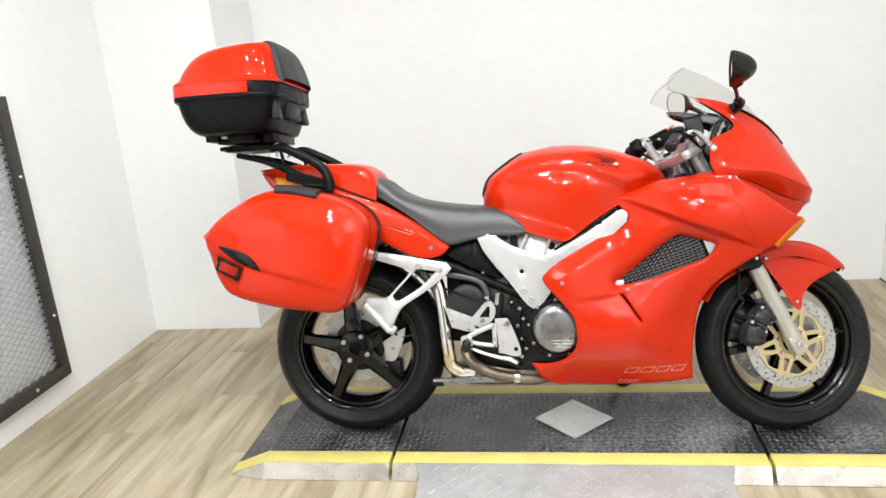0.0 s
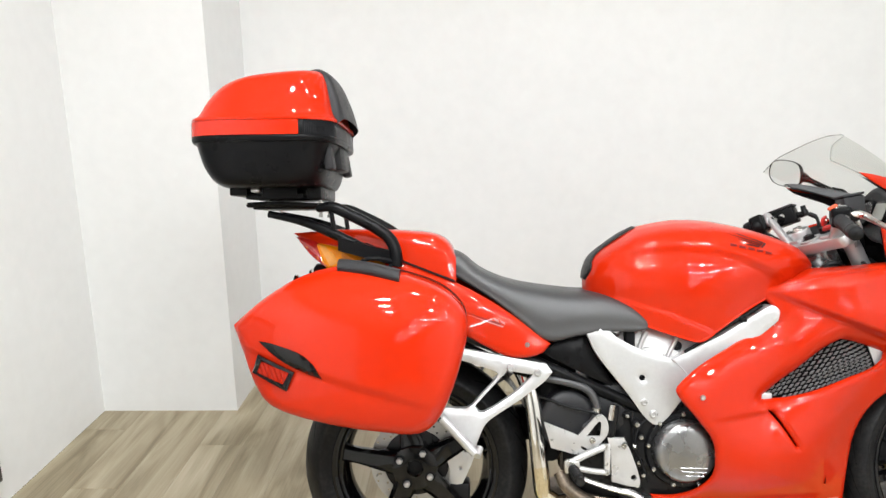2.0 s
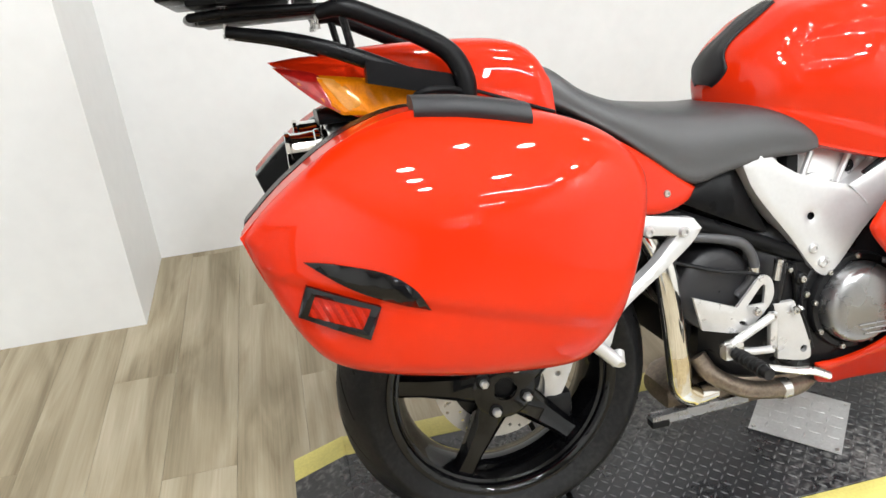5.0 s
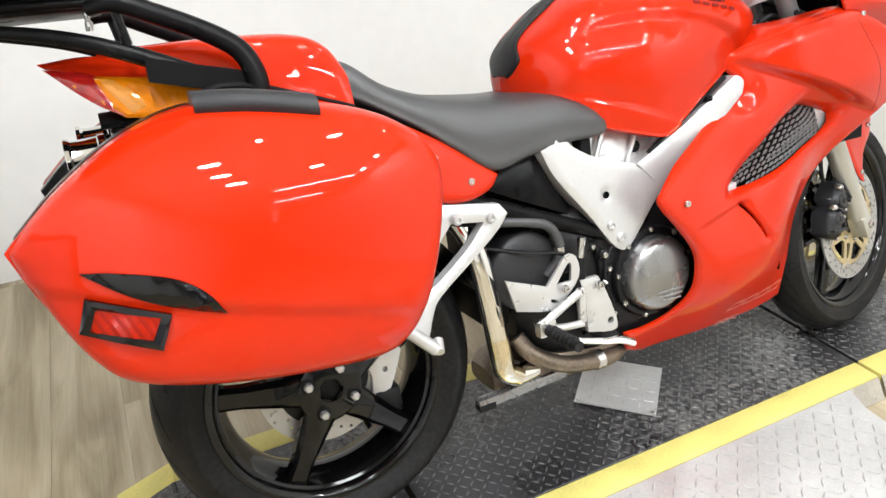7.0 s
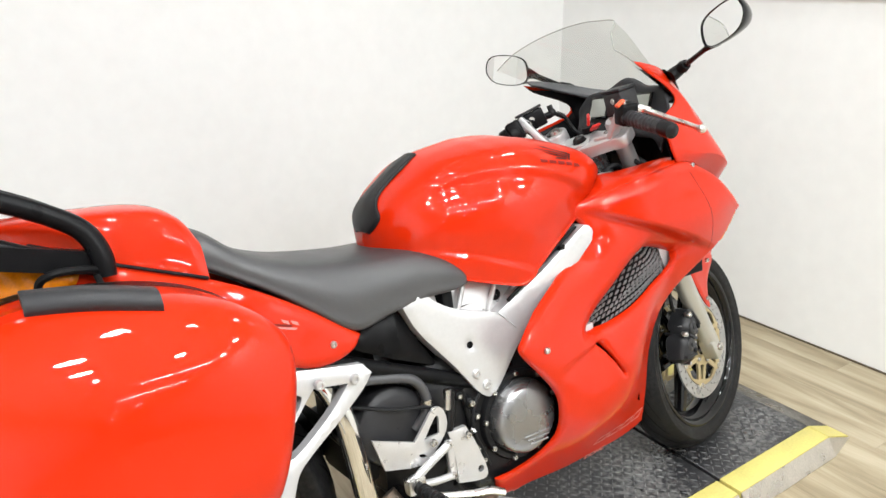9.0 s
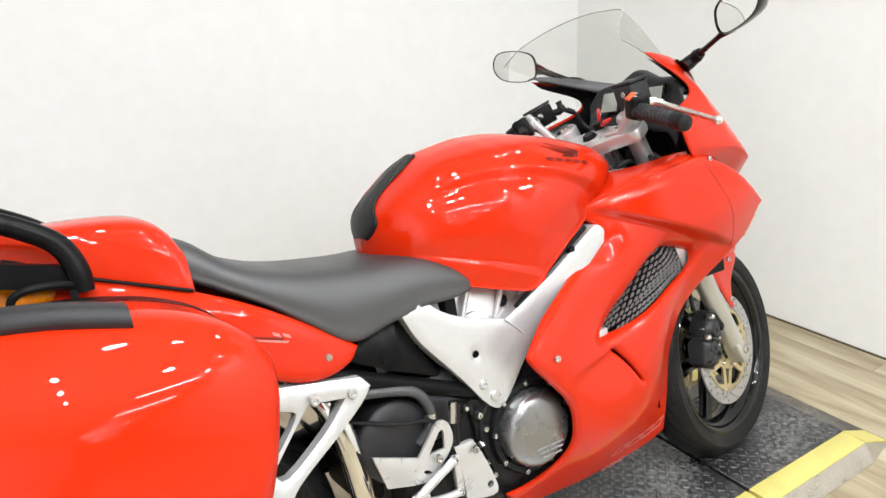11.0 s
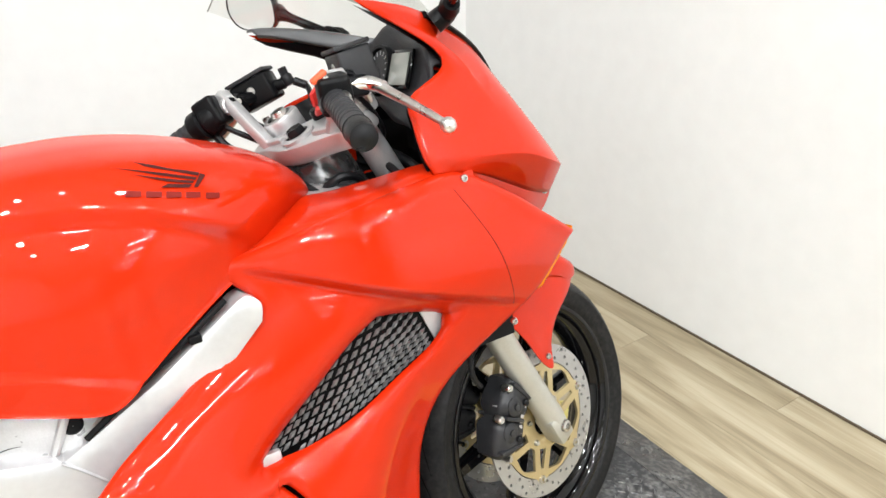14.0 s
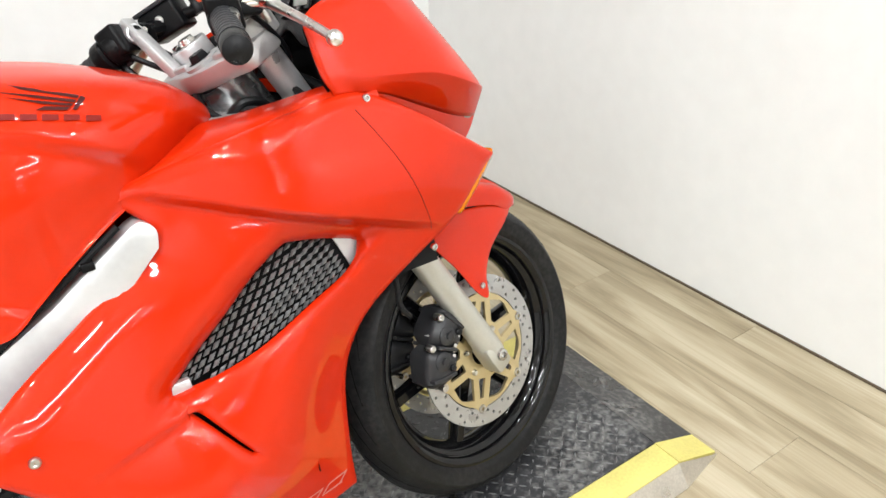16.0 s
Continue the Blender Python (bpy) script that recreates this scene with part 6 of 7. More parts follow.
# exhaust
part("rear_down_pipe", tube([(-0.50, -0.045, 0.66), (-0.455, -0.085, 0.60), (-0.424, -0.112, 0.53), (-0.410, -0.118, 0.44), (-0.400, -0.120, 0.33), (-0.392, -0.118, 0.262), (-0.362, -0.110, 0.235), (-0.315, -0.10, 0.232)],
                            [0.018, 0.021, 0.0225, 0.0225, 0.0225, 0.0225, 0.022, 0.022], 18, 6), M_CHROME, bike, "chromed exhaust pipe with a heat tint")
part("pipe_heat_sleeve", tube([(-0.4005, -0.120, 0.335), (-0.396, -0.120, 0.29), (-0.390, -0.117, 0.258), (-0.360, -0.110, 0.2335)], 0.0229, 18, 6), M_TINT, bike, "straw-tinted pipe bend")
part("collector_pipe", tube([(-0.345, -0.098, 0.310), (-0.325, -0.118, 0.275), (-0.270, -0.132, 0.240), (-0.20, -0.130, 0.220), (-0.13, -0.112, 0.205), (-0.06, -0.07, 0.20)], 0.018, 16, 6), M_HEAT, bike, "brownish heat-tinted exhaust header")
part("collector_box", surf([[(x, -0.03 + a * w, z + b * h) for a, b in ((-1, -0.6), (-1, 0.6), (-0.6, 1), (0.6, 1), (1, 0.6), (1, -0.6), (0.6, -1), (-0.6, -1))] for x, z, w, h in ((-0.40, 0.215, 0.05, 0.02), (-0.36, 0.22, 0.075, 0.035), (-0.22, 0.22, 0.08, 0.04), (-0.10, 0.22, 0.07, 0.03))], 4, 3, close_v=True, caps=True), M_HEAT, bike, "stained exhaust collector box")
part("pipe_clamp", lathe([(0.0185, -0.010), (0.0215, -0.010), (0.0215, 0.010), (0.0185, 0.010), (0.0185, -0.010)], 20, axis="x", centre=(-0.170, -0.123, 0.214)), M_STEEL, bike)
for y, zc, xe in ((0.085, 0.815, -1.046), (-0.030, 0.806, -1.064)):
    part("silencer", tube([(-0.60, y, zc - 0.10), (-0.82, y, zc - 0.020), (-0.962, y, zc), (-0.990, y, zc)], [0.046, 0.046, 0.044, 0.036], 28, 4), M_POLISH, bike, "bright under-seat silencer")
    part("tail_pipe", moved(lathe([(0.033, -0.10), (0.033, -0.062), (0.0355, -0.060), (0.0355, -0.050), (0.033, -0.048), (0.032, -0.024), (0.0325, -0.010), (0.0365, -0.006), (0.0370, 0.0), (0.0335, 0.001), (0.0295, -0.006), (0.027, -0.08)], 40, axis="x"), pose(xe, y, zc, 0, 0, 180)), M_CHROME, bike, "chromed exhaust outlet with rolled rings")
    part("pipe_mouth", moved(lathe([(0.0005, -0.06), (0.029, -0.058)], 24, axis="x"), pose(xe, y, zc, 0, 0, 180)), M_DARK, bike)
part("tail_cover", surf([[(x, y, z) for y, z in ((-0.060, 0.865), (-0.070, 0.850), (0.0, 0.846), (0.10, 0.850), (0.11, 0.862), (0.0, 0.872))] for x in (-0.86, -0.95, -1.005)], 3, 2, close_v=True, caps=True), M_BLACK, bike, "black exhaust heat shield")

# passenger peg bracket
PEG_EDGE = outline([(-0.645, 0.662, 1), (-0.480, 0.630), (-0.385, 0.612, 1), (-0.370, 0.592, 1), (-0.394, 0.566), (-0.458, 0.520), (-0.532, 0.474), (-0.553, 0.448), (-0.570, 0.412), (-0.590, 0.402), (-0.610, 0.422), (-0.662, 0.486, 1),
                    (-0.655, 0.506), (-0.592, 0.503), (-0.556, 0.535), (-0.512, 0.582), (-0.530, 0.600), (-0.640, 0.636, 1)], 3)
PEG_HOLE = outline([(-0.420, 0.586, 1), (-0.486, 0.596, 1), (-0.572, 0.508, 1), (-0.548, 0.492), (-0.470, 0.538)], 3)
for s in both:
    bm = sheet(PEG_EDGE, height([(-0.66, 0.65, -0.172), (-0.40, 0.60, -0.166), (-0.50, 0.55, -0.170), (-0.57, 0.42, -0.196)]), (PEG_HOLE,), step=0.010, thick=0.022, roll=0.004, band=0.006)
    part("passenger_peg_bracket", bm if s < 0 else mirrored(bm), M_SILVER, bike, "silver cast passenger footrest bracket")
for x, y, z in ((-0.478, -0.173, 0.604), (-0.408, -0.168, 0.592)):
    bolt(x, y, z, 0.010, bike, M_ALU, 0.006)
part("passenger_peg", tube([(-0.655, -0.208, 0.486), (-0.610, -0.218, 0.440), (-0.572, -0.224, 0.400)], 0.012, 10, 3), M_SILVER, bike, "folded silver passenger footpeg")
part("peg_spring", tube([(-0.560, -0.206, 0.408), (-0.568, -0.226, 0.394)], 0.010, 10), M_ALU, bike)

# rider peg hanger and brake pedal
HEEL = outline([(-0.394, 0.465, 1), (-0.306, 0.430, 1), (-0.280, 0.458), (-0.258, 0.481), (-0.240, 0.480), (-0.230, 0.462), (-0.231, 0.432), (-0.262, 0.398), (-0.300, 0.379), (-0.376, 0.398, 1)], 3)
part("heel_guard", sheet(HEEL, lambda px, pz: np.full(len(px), -0.172), (outline([(-0.284, 0.428, 1), (-0.256, 0.463), (-0.247, 0.460), (-0.250, 0.428, 1)], 3), ring_hole(-0.292, 0.396, 0.004, 10, 2.4, 60)), step=0.014, thick=0.006, roll=0.0015, band=0.003), M_ALU, bike, "cast aluminium heel guard")
HANG = outline([(-0.232, 0.425, 1), (-0.190, 0.424, 1), (-0.170, 0.380), (-0.150, 0.314), (-0.164, 0.298), (-0.222, 0.312, 1), (-0.224, 0.372)], 3)
part("peg_hanger", sheet(HANG, lambda px, pz: np.full(len(px), -0.178), (ring_hole(-0.166, 0.322, 0.0075, 10),), step=0.014, thick=0.010, roll=0.002, band=0.004), M_ALU, bike, "cast aluminium footrest hanger")
part("hanger_arm", block(-0.242, -0.226, -0.182, -0.168, 0.330, 0.410, 0.004), M_ALU, bike)
for x, z in ((-0.192, 0.408), (-0.240, 0.404), (-0.238, 0.338), (-0.272, 0.420)):
    bolt(x, -0.182, z, 0.008, bike, M_STEEL, 0.007)
part("hanger_link", tube([(-0.334, -0.186, 0.362), (-0.285, -0.184, 0.385), (-0.240, -0.182, 0.404)], 0.0085, 10, 4), M_ALU, bike)
part("hanger_link", tube([(-0.320, -0.184, 0.352), (-0.280, -0.184, 0.343), (-0.238, -0.182, 0.338)], 0.0075, 10, 4), M_ALU, bike)
part("brake_cylinder", tube([(-0.232, -0.165, 0.395), (-0.214, -0.163, 0.470), (-0.210, -0.162, 0.505)], 0.011, 12, 4), M_ENGINE, bike, "rear brake cylinder")
part("cylinder_nut", tube([(-0.224, -0.170, 0.470), (-0.218, -0.172, 0.510)], 0.007, 6), M_STEEL, bike)
part("rider_peg", tube([(-0.325, -0.185, 0.352), (-0.322, -0.235, 0.350), (-0.318, -0.285, 0.348)], [0.011, 0.013, 0.011], 12, 3), M_RUBBER, bike, "black rubber rider footpeg")
for k in range(6):
    part("peg_rib", moved(lathe([(0.0125, -0.0025), (0.0145, -0.0015), (0.0145, 0.0015), (0.0125, 0.0025)], 12), Matrix.Translation((-0.3235 + 0.0008 * k, -0.208 - 0.012 * k, 0.351 - 0.0004 * k))), M_RUBBER, bike)
part("peg_knuckle", block(-0.345, -0.305, -0.196, -0.172, 0.338, 0.372, 0.006), M_STEEL, bike)
part("brake_pedal", tube([(-0.310, -0.190, 0.330), (-0.270, -0.205, 0.318), (-0.215, -0.220, 0.305), (-0.185, -0.228, 0.302), (-0.158, -0.236, 0.290)], [0.008, 0.008, 0.009, 0.011, 0.010], 10, 4, flat=0.7), M_POLISH, bike, "polished brake pedal")
part("centre_stand_bar", moved(block(-0.105, 0.105, -0.011, 0.011, -0.010, 0.010, 0.002), pose(-0.352, -0.112, 0.205, 0, -2, 0)), M_COVER, bike, "folded grey steel centre stand")
part("centre_stand_leg", tube([(-0.26, -0.10, 0.210), (-0.22, -0.06, 0.24), (-0.20, 0.0, 0.25)], 0.012, 10, 4), M_DARK, bike)
part("stand_foot", block(-0.458, -0.42, -0.124, -0.100, 0.186, 0.202, 0.003), M_DARK, bike)
# side stand on the far side
part("side_stand", tube([(0.02, 0.12, 0.24), (0.12, 0.23, 0.15), (0.21, 0.335, 0.076)], 0.011, 10, 4), M_DARK, bike, "side stand")
part("stand_pad", moved(lathe([(0.0005, -0.004), (0.03, -0.004), (0.03, 0.002), (0.0005, 0.002)], 14, axis="z"), pose(0.21, 0.337, 0.0725, LEAN_DEG, 0, 0)), M_DARK, bike)

# vent mesh and what lies behind it
part("vent_backing", sheet(outline([(0.12, 0.48, 1), (0.15, 0.58), (0.30, 0.70), (0.50, 0.66, 1), (0.46, 0.56), (0.30, 0.52)], 3), lambda px, pz: np.full(len(px), -0.140), step=0.03, thick=0.003, roll=0.0, band=0.001), M_DARK, bike)
part("vent_bracket", sheet(outline([(0.418, 0.690, 1), (0.490, 0.660, 1), (0.500, 0.610, 1), (0.452, 0.598, 1)], 2), lambda px, pz: np.full(len(px), -0.158), step=0.03, thick=0.004, roll=0.0, band=0.001), M_SILVER, bike, "silver bracket behind the vent")
part("vent_bracket", block(0.150, 0.185, -0.172, -0.160, 0.515, 0.538, 0.003), M_SILVER, bike)


def vent_mesh():
    """Expanded-metal grille: slanted strands that cross in a net."""
    bm = bmesh.new()
    hole = np.array(MESH_HOLE)
    mid_ = hole.mean(0)
    poly = mid_ + (hole - mid_) * 1.06
    poly = poly[poly[:, 0] + 0.45 * (poly[:, 1] - 0.62) < 0.436]
    u, v = np.array([0.80, 0.60]), np.array([-0.35, 0.937])
    for i in range(-18, 19):
        for j in range(-14, 15):
            c = np.array([0.31, 0.60]) + u * 0.0150 * i + v * 0.0098 * (j + 0.5 * (i % 2))
            if not inside(c[:1], c[1:], poly)[0]:
                continue
            y = float(cowl_field(np.array([c[0]]), np.array([c[1]]))[0]) + 0.022
            y = min(max(y, -0.190), -0.160)
            p = [c - u * 0.0095, c - v * 0.0040, c + u * 0.0095, c + v * 0.0040]
            q = [c - u * 0.0052, c - v * 0.0018, c + u * 0.0052, c + v * 0.0018]
            o = [bm.verts.new((a[0], y, a[1])) for a in p]
            t = [bm.verts.new((a[0], y - 0.0035, a[1])) for a in q]
            bm.faces.new(t)
            for k in range(4):
                bm.faces.new((o[k], o[(k + 1) % 4], t[(k + 1) % 4], t[k]))
    return bm


part("vent_mesh", vent_mesh(), M_MESHMETAL, bike, "black expanded-metal vent grille", smooth=False)


# ---- fork, bars, mirrors and dash; all but the mirrors and dash turn with the bars ----
def steered(name, bm, mat, label="", parent=None):
    return part(name, moved(bm, STEER), mat, parent or bike, label)


def forked(name, bm, mat, label="", parent=None):
    return part(name, moved(bm, FORK), mat, parent or bike, label)


def on_fork(z, y):
    return (FX - (z - FZ) * 0.477, y, z)


def caliper_mesh(s):
    """One caliper: sections swept round the wheel's axle, swelling over each piston, with a waist in the middle."""
    rows = []
    for deg in np.linspace(121, 181, 25):
        a = radians(float(deg))
        end = min((deg - 121) / 5, (181 - deg) / 5, 1.0)
        waist = math.exp(-((deg - 151) / 3.2) ** 2)
        ridge = 0.5 + 0.5 * math.cos(radians(deg - 141) * 18)
        r0, r1 = 0.100 + 0.010 * (1 - end), 0.164 - 0.012 * (1 - end) - 0.010 * waist
        w = 0.031 + 0.003 * ridge - 0.010 * waist - 0.012 * (1 - end)
        prof = [(r0, -w * 0.8), (r0 + 0.005, -w), (r0 + 0.022, -w - 0.002), (r1 - 0.020, -w - 0.003), (r1 - 0.005, -w * 0.80), (r1, -w * 0.45), (r1, w * 0.45), (r1 - 0.005, w * 0.8), (r0 + 0.005, w), (r0, w * 0.8)]
        rows.append([(r * math.cos(a), s * (0.062 - y) if s > 0 else s * 0.062 + y, r * math.sin(a)) for r, y in prof])
    return surf(rows, 1, 2, close_v=True, caps=True)


for s in both:
    y = s * 0.086
    forked("fork_leg", tube([on_fork(0.268, y), on_fork(0.31, y), on_fork(0.36, y), on_fork(0.54, y), on_fork(0.545, y)], [0.020, 0.026, 0.0255, 0.0255, 0.027], 20, 4), M_FORK, "champagne painted fork leg")
    forked("fork_tube", tube([on_fork(0.53, y), on_fork(0.955, y)], 0.0215, 18), M_ALU, "bright fork tube")
    forked("fork_guard", tube([on_fork(0.545, y), on_fork(0.575, y)], 0.0275, 18), M_BLACK)
    forked("axle_clamp", moved(block(-0.020, 0.022, -0.024, 0.022, -0.030, 0.034, 0.008), pose(FX - 0.004, y, FZ - 0.004, 0, -25, 0)), M_FORK)
    forked("axle_bolt", lathe([(0.0005, -0.026), (0.005, -0.026), (0.006, -0.031), (0.011, -0.030), (0.0125, -0.026), (0.0125, 0.0)] if s < 0 else [(0.0005, 0.034), (0.011, 0.031), (0.0125, 0.0)], 16, centre=(FX, y, FZ)), M_STEEL)
    steered("fork_cap", moved(lathe([(0.0005, 0.016), (0.012, 0.016), (0.014, 0.008), (0.023, 0.006), (0.024, -0.012)], 20, axis="z"), pose(*on_fork(0.955, y), 0, -25.5, 0)), M_STEEL)
    # brake caliper behind the leg: a lobed casting that follows the disc's rim
    cal = forked("brake_caliper", moved(caliper_mesh(s), Matrix.Translation((FX, 0, FZ))), M_CALIPER, "dark grey four-piston brake caliper")
    for mid_deg in (141, 161):
        u = Vector((math.cos(radians(mid_deg)), 0, math.sin(radians(mid_deg))))
        c = Vector((FX, s * 0.062, FZ)) + u * 0.134
        turn = Matrix.Identity(4) if s < 0 else Matrix.Rotation(math.pi, 4, "X")
        forked("piston_cap", moved(lathe([(0.0005, -0.041), (0.006, -0.041), (0.0065, -0.038), (0.013, -0.038), (0.018, -0.035), (0.0195, -0.028), (0.0195, 0.0)], 24), Matrix.Translation(c) @ turn), M_CALIPER, parent=cal)
        forked("caliper_bolt", moved(lathe([(0.0005, -0.038), (0.005, -0.038), (0.0075, -0.035), (0.0075, -0.02)], 10), Matrix.Translation(Vector((FX, s * 0.062, FZ)) + 0.163 * Vector((math.cos(radians(mid_deg - 9)), 0, math.sin(radians(mid_deg - 9))))) @ turn), M_STEEL, parent=cal)
    for deg in (128, 151, 174):
        m = Matrix.Translation((FX, s * 0.062, FZ)) @ Matrix.Rotation(-radians(deg), 4, "Y")
        forked("caliper_rib", moved(block(0.104, 0.160 if deg != 151 else 0.150, -0.0375, 0.0375, -0.0035, 0.0035, 0.002), m), M_CALIPER, parent=cal)
    for deg in (134, 168):
        m = Matrix.Translation((FX, s * 0.062, FZ)) @ Matrix.Rotation(-radians(deg), 4, "Y")
        forked("bridge_bolt", moved(lathe([(0.0005, 0.040), (0.004, 0.040), (0.0065, 0.038), (0.0065, -0.038), (0.004, -0.040), (0.0005, -0.040)], 10), m @ Matrix.Translation((0.112, 0, 0))), M_ENGINE, parent=cal)
    m = Matrix.Translation((FX, s * 0.062, FZ)) @ Matrix.Rotation(-radians(183), 4, "Y")
    forked("pad_pin", moved(lathe([(0.0005, 0.030), (0.005, 0.030), (0.005, -0.030), (0.0005, -0.030)], 10), m @ Matrix.Translation((0.135, 0, 0))), M_STEEL, parent=cal)
    for deg in (124, 178):
        u = Vector((math.cos(radians(deg)), 0, math.sin(radians(deg))))
        c = Vector((FX, s * 0.066, FZ)) + u * 0.150
        forked("mount_bolt", tube([tuple(c), tuple(c + Vector((0.018, 0, 0.012)))], 0.009, 6), M_STEEL, parent=cal)
    forked("caliper_bracket", moved(block(0.015, 0.085, -0.016, 0.010, -0.020, 0.012, 0.004), pose(0.566, s * 0.066, 0.372, 0, -28, 0)), M_ALU)
    forked("bleed_nipple", tube([(0.545, s * 0.070, 0.444), (0.538, s * 0.074, 0.462)], 0.004, 8), M_STEEL)
    forked("brake_line", tube([(0.548, s * 0.080, 0.440), (0.530, s * 0.086, 0.470), (0.535, s * 0.080, 0.540), (0.500, s * 0.060, 0.64), (0.45, s * 0.05, 0.76)], 0.005, 8, 6), M_HOSE, "black brake hose")
    if s < 0:
        for k in range(6):
            a = radians(137 + 5.0 * k)
            forked("caliper_lettering", moved(block(-0.0035, 0.0035, -0.0012, 0.0, -0.0030, 0.0030), Matrix.Translation((FX + 0.108 * math.cos(a), -0.0945, FZ + 0.108 * math.sin(a))) @ Matrix.Rotation(-a, 4, "Y")), M_DECALSIL, parent=cal)

# top yoke: a thick bead-blasted slab
YOKE = pose(0.372, 0, 0.912, 0, -25.5, 0)
half = [(-0.044, 0.0), (-0.042, -0.030), (-0.032, -0.070), (-0.026, -0.112, 1), (-0.012, -0.122), (0.028, -0.122), (0.046, -0.108), (0.048, -0.086), (0.036, -0.050), (0.046, -0.020)]
yoke = outline(half + [(0.046, 0.0)] + [(p[0], -p[1], *p[2:]) for p in half[:0:-1]], 3)
bm = plate([(p[0], p[1]) for p in yoke], -0.015, 0.015, 0.004)
yk = steered("top_yoke", moved(bm, YOKE @ Matrix.Rotation(radians(90), 4, "X")), M_CAST, "bead-blasted aluminium top yoke")
steered("stem_collar", moved(lathe([(0.019, 0.014), (0.026, 0.014), (0.027, 0.020), (0.019, 0.022)], 28, axis="z"), YOKE @ Matrix.Translation((-0.012, 0, 0))), M_CAST, parent=yk)
steered("yoke_rib", moved(block(-0.020, -0.006, -0.092, -0.040, 0.012, 0.0225, 0.004), YOKE), M_CAST, parent=yk)
steered("yoke_rib", moved(block(-0.020, -0.006, 0.040, 0.092, 0.012, 0.0225, 0.004), YOKE), M_CAST, parent=yk)
steered("yoke_pocket", moved(lathe([(0.0005, 0.0158), (0.009, 0.0158), (0.011, 0.0152)], 14, axis="z"), YOKE @ Matrix.Translation((0.022, -0.062, 0))), M_COVER, parent=yk)
steered("stem_nut", moved(lathe([(0.0005, 0.020), (0.013, 0.020), (0.015, 0.017), (0.016, 0.010), (0.021, 0.009), (0.021, 0.0)], 6, axis="z"), YOKE @ Matrix.Translation((-0.012, 0, 0.012))), M_ENGINE, "dark stem nut", yk)
steered("ignition_barrel", moved(lathe([(0.0005, 0.016), (0.015, 0.016), (0.018, 0.012), (0.018, -0.02)], 20, axis="z"), pose(0.410, 0.0, 0.946, 0, -25.5, 0)), M_BLACK, parent=yk)
steered("key_head", moved(block(-0.016, 0.016, -0.004, 0.004, 0.022, 0.046, 0.004), pose(0.405, 0.0, 0.944, 10, -25.5, 25)), M_KEY, "red plastic key head", yk)
steered("key_head", moved(block(-0.014, 0.014, -0.004, 0.004, 0.0, 0.020, 0.004), pose(0.392, -0.022, 0.948, 60, -10, -20)), M_KEY, "red plastic key head", yk)
steered("key_ring", moved(lathe([(0.010, -0.001), (0.012, -0.001), (0.012, 0.001), (0.010, 0.001), (0.010, -0.001)], 18), pose(0.400, -0.010, 0.972, 30, 0, 40)), M_STEEL, "", yk)
steered("lower_yoke", moved(block(-0.03, 0.075, -0.125, 0.125, -0.018, 0.018, 0.008), pose(0.475, 0, 0.700, 0, -25.5, 0)), M_DARK)
steered("steering_stem", tube([(0.372, 0, 0.915), (0.475, 0, 0.70)], 0.030, 16), M_ALU)
part("steering_head", tube([(0.378, 0, 0.895), (0.470, 0, 0.71)], 0.042, 20), M_COVER, bike, "dark grey cast steering head")
part("head_gusset", surf([[(x, y, z) for y in (-0.13, -0.07, 0, 0.07, 0.13)] for x, z in ((0.20, 0.78), (0.30, 0.845), (0.37, 0.85))], 3, 3), M_ALU, bike)
for pts, r in (([(0.34, 0.02, 0.88), (0.33, -0.05, 0.86), (0.36, -0.10, 0.83), (0.42, -0.12, 0.80)], 0.006), ([(0.352, -0.030, 0.800), (0.352, -0.062, 0.838), (0.376, -0.084, 0.862), (0.410, -0.080, 0.850), (0.428, -0.052, 0.80)], 0.0065),
               ([(0.440, -0.05, 0.89), (0.462, -0.10, 0.85), (0.485, -0.135, 0.80)], 0.006), ([(0.45, 0.02, 0.90), (0.500, -0.06, 0.86), (0.525, -0.12, 0.80)], 0.0075)):
    part("inner_cable", tube(pts, r, 8, 6), M_HOSE, bike, "black cable under the yoke")
part("head_bolt", tube([(0.372, -0.040, 0.845), (0.370, -0.056, 0.844)], 0.010, 6), M_STEEL, bike)
part("inner_lining", surf([[(x, y, z) for x, y in ((0.36, 0.150), (0.44, 0.176), (0.54, 0.182), (0.62, 0.150))] for z in (0.755, 0.83, 0.900)], 2, 4), M_DARK, bike, "black inner fairing panel")
part("cockpit_floor", surf([[(x, y, z) for y in (-0.185, -0.09, 0, 0.09, 0.185)] for x, z in ((0.33, 0.755), (0.45, 0.775), (0.60, 0.80))], 2, 2), M_DARK, bike)

